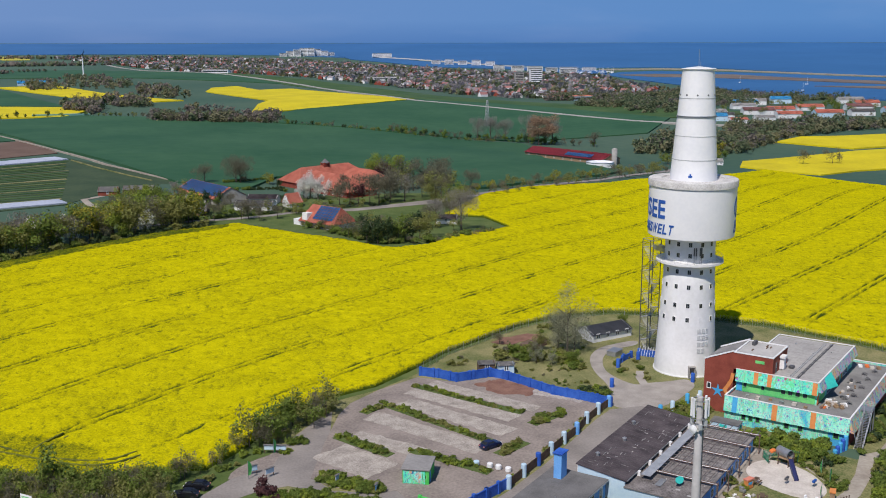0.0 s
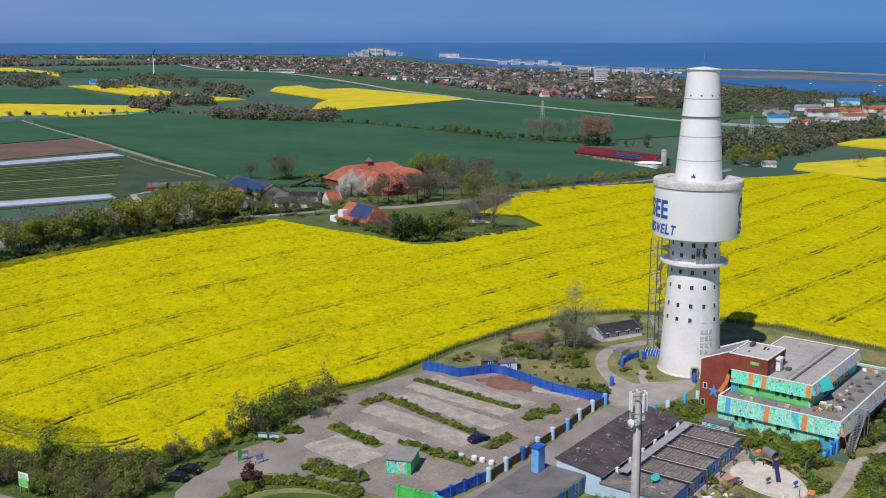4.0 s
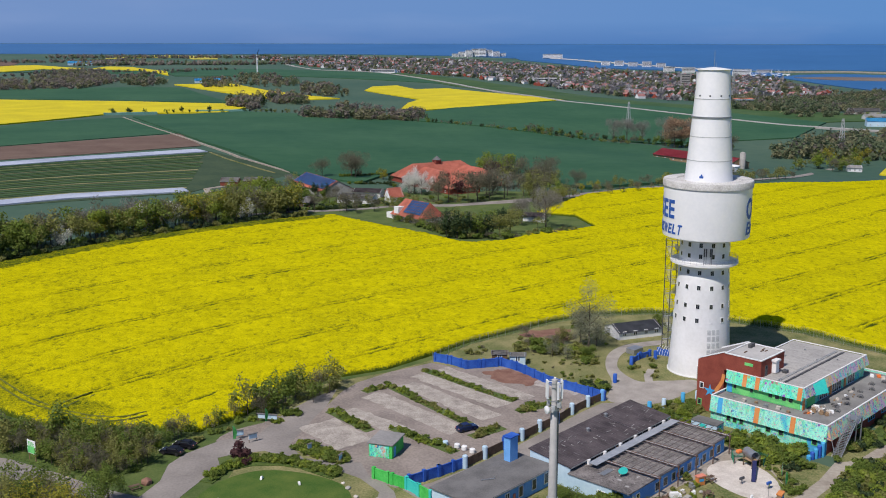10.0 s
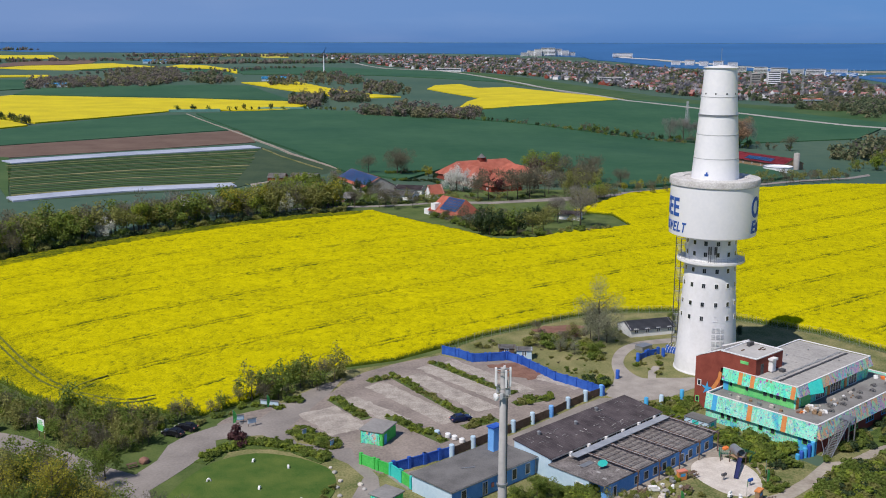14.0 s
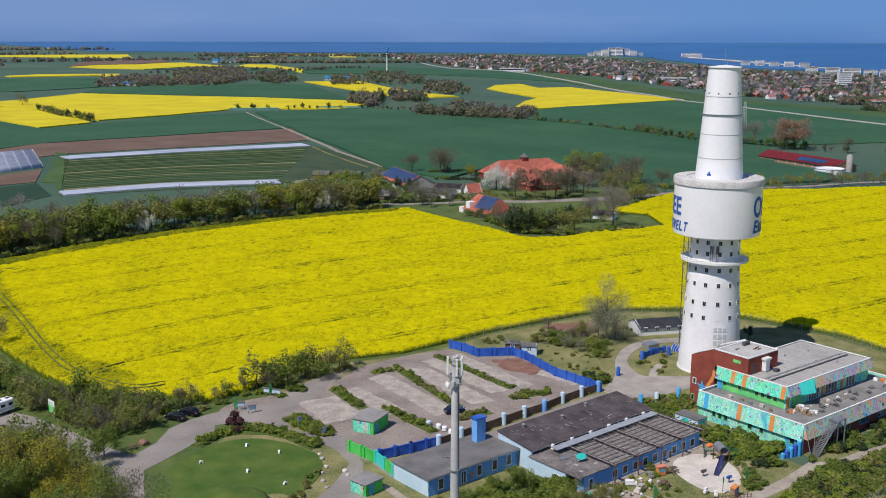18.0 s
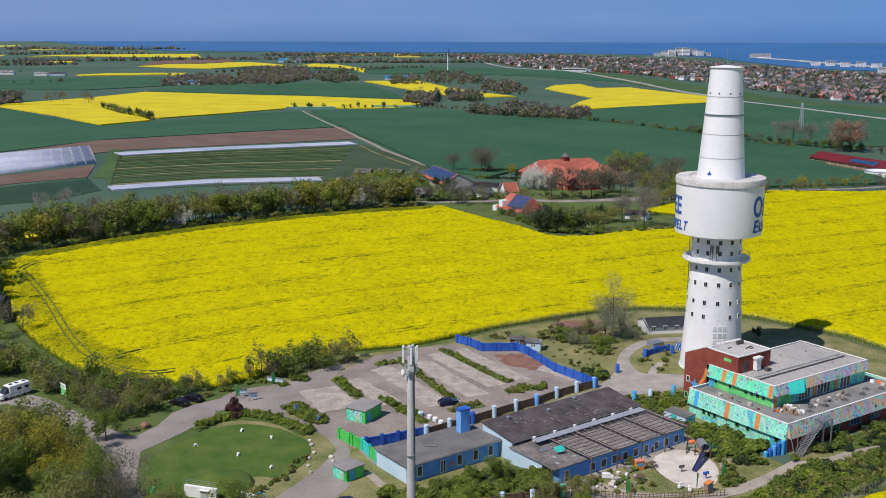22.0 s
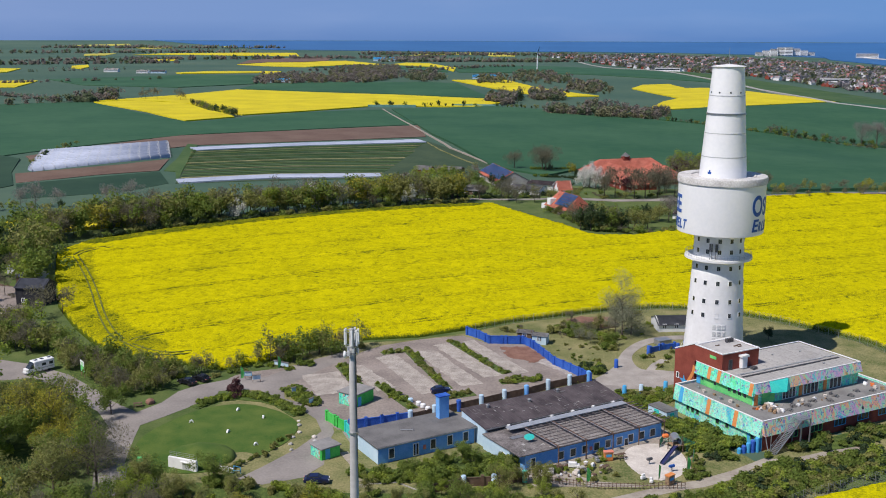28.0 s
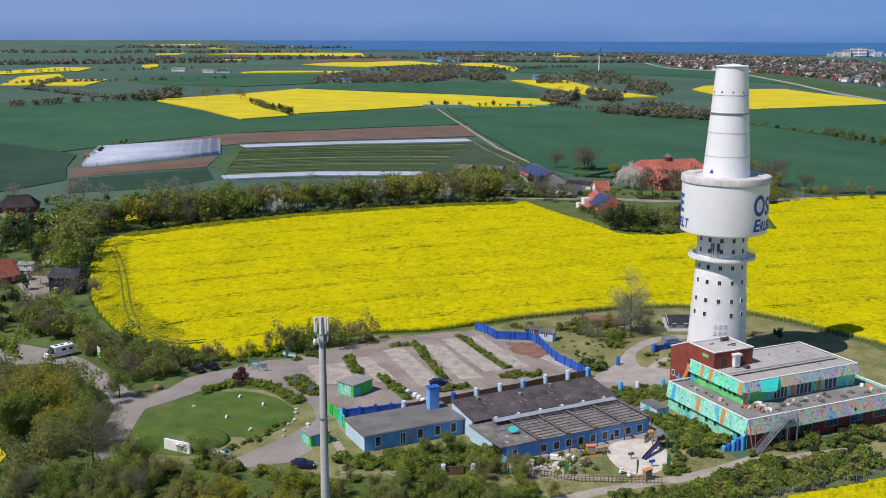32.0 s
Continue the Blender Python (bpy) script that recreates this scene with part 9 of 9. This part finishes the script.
info_board(-95.5, -18.2, 30, 1.8, "white framed information board by the road")
info_board(-93.2, -8.2, -20, 4.2, "long roofed notice board beside the hedge", "metal")
info_board(-98.2, -16.2, 10, 1.6, "low blue and white display board", "band_blue")
info_board(-84.8, -24.5, 40, 1.0, "small white signpost board by the hedge")
info_board(-79.2, -30.0, 60, 1.2, "small blue notice board on the car park", "band_blue")


def bunker():
    B = thing("bunker", -91.8, -64.4, 0, -12, "small white bunker entrance set into the lawn bank", "bunker")
    part("wall", bevelled(boxes((-3.0, 3.0, -0.4, 0.1, -0.4, 2.1)), 0.05), M["white_render"], B)
    part("door", boxes((0.1, 1.5, -0.45, -0.38, -0.3, 1.5)), M["seam"], B)
    part("hood", boxes((-0.1, 1.7, -0.75, -0.38, 1.55, 1.7)), M["white_render"], B)
    for u in (-2.8, -1.4, 0, 1.4, 2.8):
        part("rail_post", tubes([((u, 0.05, 2.0), (u, 0.05, 3.0))], 0.03, 5), M["metal"], B)
    for h in (2.35, 2.7, 3.0):
        part("rail", tubes([((-2.8, 0.05, h), (2.8, 0.05, h))], 0.025, 5), M["metal"], B)


bunker()
g = bmesh.new()
bmesh.ops.create_icosphere(g, subdivisions=3, radius=1)
for v in g.verts:
    v.co = Vector((v.co.x * 6.4, v.co.y * 5.6, max(-0.2, v.co.z) * 1.75)) * (1 + 0.06 * noise.noise(v.co * 2))
o = tagged(mesh_ob("grass_bank", g, M["lawn"]), "grassy mound over the bunker", "mound", kind="structure")
for f in o.data.polygons:
    f.use_smooth = True
o.matrix_world = pose(-90.8, -59.0, 0, 0, 0, -12)


def litter_bin(x, y):
    B = thing("litter_bin", x, y, 0.15, 0, "bright green round litter bin on the lawn edge", "bin")
    part("body", lathe([(0.4, 0), (0.5, 0.1), (0.5, 1.5), (0.42, 1.75), (0.1, 1.9)], 16), M["lime"], B)
    part("lid_ring", lathe([(0.5, 1.2), (0.53, 1.2), (0.53, 1.28), (0.5, 1.28)], 16, cap=False), M["green_paint"], B)


litter_bin(-99.8, -65.0)
litter_bin(-152.5, -34.5)


def stone(x, y, r, m="concrete", label="rounded boulder by the road", sq=0.7, seed=0):
    g = bmesh.new()
    bmesh.ops.create_icosphere(g, subdivisions=2, radius=r)
    for v in g.verts:
        v.co *= 1 + 0.22 * noise.noise(v.co / r * 1.4 + Vector((seed, 2, 3)))
        v.co.z *= sq
    o = tagged(mesh_ob("boulder", g, M[m]), label, "stone")
    o.matrix_world = pose(x, y, height(x, y) + r * sq * 0.5, 0, 0, seed * 47)


stone(-112.6, -34.8, 0.95, "red_earth", "large reddish boulder beside the road", 0.8, 1)
for i, (x, y, r) in enumerate(((-78.2, -41.0, 0.5), (-77.0, -44.5, 0.45), (-77.4, -47.0, 0.4), (-76.8, -50.4, 0.45), (-73.5, -46.2, 0.5), (-72.8, -48.0, 0.4), (-75.8, -53.0, 0.4), (-79.0, -38.8, 0.35))):
    stone(x, y, r, ("concrete", "sand", "roof_pale")[i % 3], "pale boulder along the lawn edge", 0.7, i)


def table_set(x, y, rz):
    b = thing("picnic_bench", x, y, 0.1, rz, "weathered dark picnic bench by the road", "bench")
    part("tabletop", boxes(*[(-0.9, 0.9, -0.38 + 0.2 * i, -0.2 + 0.2 * i, 0.72, 0.77) for i in range(4)]), M["fence_wood"], b)
    for s in (-1, 1):
        part("seat", boxes((-0.9, 0.9, s * 0.75 - 0.13, s * 0.75 + 0.13, 0.42, 0.47)), M["fence_wood"], b)
        part("leg_frame", tubes([((s * 0.7, -0.8, 0), (s * 0.7, -0.25, 0.74)), ((s * 0.7, 0.8, 0), (s * 0.7, 0.25, 0.74)), ((s * 0.7, -0.8, 0.4), (s * 0.7, 0.8, 0.4))], 0.05, 4), M["fence_wood"], b)


table_set(-114.2, -37.0, 30)


def seat_arch(x, y, rz):
    g = bmesh.new()
    n = 8
    pr = [(math.cos(math.pi * k / n), math.sin(math.pi * k / n)) for k in range(n + 1)]
    rows = []
    for r, yy in ((0.42, -0.18), (0.24, -0.18), (0.24, 0.18), (0.42, 0.18)):
        rows.append([g.verts.new((r * c, yy, r * s * 1.3)) for c, s in pr])
    for a, b in zip(rows, rows[1:] + rows[:1]):
        for k in range(n):
            g.faces.new((a[k], a[k + 1], b[k + 1], b[k]))
    for k in (0, n):
        g.faces.new([r[k] for r in rows])
    bmesh.ops.recalc_face_normals(g, faces=g.faces[:])
    o = tagged(mesh_ob("crazy_golf_arch", g, M["white_render"]), "small white arch standing on the lawn", "arch", "arches on the lawn")
    o.matrix_world = pose(x, y, 0.14, 0, 0, rz)


for x, y, r in ((-99.6, -43.5, 20), (-93.0, -35.5, 70), (-86.5, -38.5, 100), (-90.5, -47.0, 80), (-83.0, -52.0, 40)):
    seat_arch(x, y, r)


def bench_set(x, y, rz):
    b = thing("white_bench", x, y, 0.1, rz, "low white bench wall with a blue frame at the gravel edge", "bench")
    part("slab", bevelled(boxes((-1.8, 1.2, -0.15, 0.15, 0, 0.9)), 0.04), M["white_render"], b)
    part("frame", tubes([((1.0, 0.4, 0), (1.0, 0.4, 1.2)), ((2.6, 0.4, 0), (2.6, 0.4, 1.2)), ((1.0, 0.4, 1.2), (2.6, 0.4, 1.2)), ((1.0, -0.4, 0.6), (2.6, 0.4, 0.6))], 0.06), M["band_blue"], b)


bench_set(-83.6, -64.2, -20)


def barrel(x, y, r, h, m, label):
    o = tagged(mesh_ob("water_tank", lathe([(r * 0.9, 0), (r, 0.08), (r, h - 0.1), (r * 0.85, h), (r * 0.3, h + 0.05)], 16), M[m]), label, "tank", "white tanks on the car park")
    o.matrix_world = pose(x, y, 0.12)


for x, y, r, m in ((-60.8, -23.4, 0.35, "white_trim"), (-59.4, -24.3, 0.55, "pale_blue"), (-57.4, -25.9, 0.55, "white_trim"), (-56.2, -27.1, 0.55, "white_trim"), (-54.9, -28.6, 0.55, "white_trim")):
    barrel(x, y, r, 0.8, m, "white plastic water tank on the gravel")


def play_tower():
    P = thing("playground_tower", -6.0, -40.2, 0, 25, "play mound with grey tube, dark slide and green nets", "playground")
    for x in (-1.2, 1.2):
        for y in (-1.2, 1.2):
            part("post", boxes((x - 0.09, x + 0.09, y - 0.09, y + 0.09, -0.5, 2.6)), M["fence_wood"], P)
    part("deck", boxes((-1.3, 1.3, -1.3, 1.3, 1.5, 1.6)), M["wood"], P)
    t = part("tube", lathe([(0.95, -1.7), (1.05, -1.7), (1.05, 1.7), (0.95, 1.7)], 20, cap=False), M["metal"], P, "grey crawling tube")
    t.matrix_local = pose(0.3, 0.6, 2.4, 90, 0, -15)
    net = [(-2.6, 2.6), (-0.4, 5.4), (3.4, 3.2), (4.6, -0.6), (1.6, -1.8)]
    for (ax, ay), (bx, by) in zip(net, net[1:]):
        d, a = math.hypot(bx - ax, by - ay), math.degrees(math.atan2(by - ay, bx - ax))
        g = bmesh.new()
        for k in range(9):
            tube(g, (0, 0, 0.1 + 0.2 * k), (d, 0, 0.1 + 0.2 * k), 0.03, n=3)
        for k in range(int(d / 0.2)):
            tube(g, (0.2 * k, 0, 0.1), (0.2 * k, 0, 1.7), 0.03, n=3)
        part("net", g, M["net_green"], P, "green net panel").matrix_local = pose(ax, ay, 0, 0, 0, a)
        part("net_post", tubes([((ax, ay, -0.2), (ax, ay, 2.0))], 0.07, 6), M["fence_wood"], P)
    part("canopy", bevelled(boxes((-1.9, -0.4, 2.2, 3.2, 2.2, 3.0)), 0.25), M["orange"], P, "orange canopy")
    s = part("slide", boxes((-0.4, 0.4, 0, 7.6, -0.04, 0.04), (-0.46, -0.4, 0, 7.6, -0.04, 0.32), (0.4, 0.46, 0, 7.6, -0.04, 0.32)), M["slide_paint"], P, "dark indigo slide")
    s.matrix_local = pose(-0.6, -1.3, 1.75, -13, 0, 130)
    P.matrix_world = P.matrix_world @ Matrix.Diagonal((0.82, 0.82, 0.82, 1))


M["slide_paint"] = plain("slide_paint", (0.03, 0.035, 0.11), 0.4)
play_tower()


def spring_rider(x, y, m):
    S = thing("spring_rider", x, y, 0.2, 30, "small playground spring rider in the sand", "playground toy")
    part("body", bevelled(boxes((-0.6, 0.6, -0.2, 0.2, 0.5, 1.0)), 0.1), M[m], S)
    part("spring", lathe([(0.12, 0), (0.16, 0.15), (0.12, 0.3), (0.16, 0.45), (0.1, 0.52)], 10), M["metal"], S)


spring_rider(-10.8, -47.2, "dark_metal")
spring_rider(-7.0, -49.6, "sign_blue")


def puppet_box(x, y, rz, m1, m2, label):
    B = thing("play_hut", x, y, 0, rz, label, "play hut")
    part("front", bevelled(boxes((-0.8, 0.8, -0.4, 0.4, 0, 1.5)), 0.03), M[m1], B)
    part("roof", bevelled(boxes((-0.9, 0.9, -0.5, 0.5, 1.5, 1.75)), 0.03), M[m2], B)
    part("opening", boxes((-0.5, 0.5, -0.42, -0.4, 0.7, 1.2)), M["band_blue"], B)


puppet_box(-18.1, -46.8, 20, "band_orange", "tile_red", "small red and blue play booth in the yard")
puppet_box(-7.5, -55.0, 50, "wood", "band_orange", "small wooden play cabin by the path")
table_set(-15.9, -45.7, 35)
table_set(-18.5, -51.5, 60)
for i, (x, y, w, d, m) in enumerate(((-24, -51, 2.0, 0.9, "white_trim"), (-22.5, -52.5, 1.4, 1.2, "concrete"), (-20.8, -50.8, 1.2, 0.6, "white_trim"), (-26.5, -52.5, 1.5, 0.8, "fence_wood"), (-23.5, -54.2, 1.1, 0.9, "sand"), (-28, -54.5, 1.4, 1.0, "concrete"), (-12.0, -54.0, 0.9, 0.5, "white_trim"), (-10.6, -55.2, 0.7, 0.6, "white_trim"), (-20, -48, 1.0, 0.7, "metal"))):
    g = bevelled(boxes((-w / 2, w / 2, -d / 2, d / 2, 0, 0.5), (-w / 2, w / 4, -d / 2, d / 4, 0.5, 0.9)), 0.06)
    o = tagged(mesh_ob("yard_clutter", g, M[m]), "heap of pale discarded yard material", "clutter")
    o.matrix_world = pose(x, y, 0.08, 0, 0, 37 * i)
rng = random.Random(77)
for i in range(34):
    x, y = in_poly(rng, [(-31, -52), (-24, -47.5), (-19, -49), (-18, -53.5), (-24, -57), (-30, -58)])
    w = rng.uniform(0.4, 1.1)
    g = bmesh.new()
    bmesh.ops.create_icosphere(g, subdivisions=1, radius=0.5)
    for v in g.verts:
        v.co = Vector((v.co.x * w, v.co.y * w * rng.uniform(0.5, 0.7), max(-0.1, v.co.z) * rng.uniform(0.5, 0.9)))
    o = tagged(mesh_ob("rubble_stone", g, M[("concrete", "soil", "fence_wood", "track", "white_render")[i % 5]]), "lump of rubble lying in the yard", "rubble", "rubble in the yard")
    o.matrix_world = pose(x, y, 0.1, 0, 0, 41 * i)
F = thing("playground_fence", -5, -56, 0, 0, "low wooden picket fence round the play yard", "fence")
for a, b in (((0, 0), (-14, -3)), ((-14, -3), (-27, -1.5))):
    n = 22
    for k in range(n):
        x, y = a[0] + (b[0] - a[0]) * k / n, a[1] + (b[1] - a[1]) * k / n
        part("picket", boxes((x - 0.05, x + 0.05, y - 0.05, y + 0.05, -0.2, 1.0)), M["fence_wood"], F)
    part("rail", tubes([((*a, 0.85), (*b, 0.85)), ((*a, 0.4), (*b, 0.4))], 0.05, 4), M["fence_wood"], F)
wall_run("yard_wall", [(-60.5, -65.5), (-53.5, -63.0), (-47.5, -66.5)], 0.1, 0.1, "concrete", "concrete edging of the path")
wall_run("board_wall", [(-47.5, -66.3), (-42.0, -62.3), (-37.0, -60.8), (-32.0, -58.3)], 1.5, 0.12, "fence_wood", "weathered board wall between pillars", "fence_wood")


def arched_cage(x, y, rz):
    T = thing("arched_pergola", x, y, 0, rz, "blue seat wall under white curved steel arches", "pergola")
    part("wall", bevelled(boxes((-2.0, 2.0, 1.2, 1.5, 0, 1.6)), 0.03), M["royal_blue"], T)
    for s in (-1, 1):
        part("pier", bevelled(boxes((s * 2.3 - 0.35, s * 2.3 + 0.35, 0.9, 1.6, 0, 1.9)), 0.04), M["royal_blue"], T)
    for k in range(7):
        u = -1.9 + 3.8 * k / 6
        g = bmesh.new()
        for i in range(6):
            a, b = math.pi / 2 * i / 6, math.pi / 2 * (i + 1) / 6
            tube(g, (u, 1.35 - 2.4 * math.sin(a), 1.6 + 0.9 * math.cos(a) - 0.9 + 0.9 * (1 - i / 6)), (u, 1.35 - 2.4 * math.sin(b), 1.6 + 0.9 * math.cos(b) - 0.9 + 0.9 * (1 - (i + 1) / 6)), 0.04, n=5)
        part("rib", g, M["white_trim"], T)


arched_cage(-0.2, 22.6, -40)
g = boxes((-1.8, 1.8, -1.2, 1.2, 0, 1.2), (-1.9, 1.9, -1.3, 1.3, 1.2, 1.3))
o = tagged(mesh_ob("transformer_cage", bevelled(g, 0.05), M["metal"]), "grey fenced equipment cage beside the path", "cage")
o.matrix_world = pose(-6.4, 27.5, 0, 0, 0, 35)
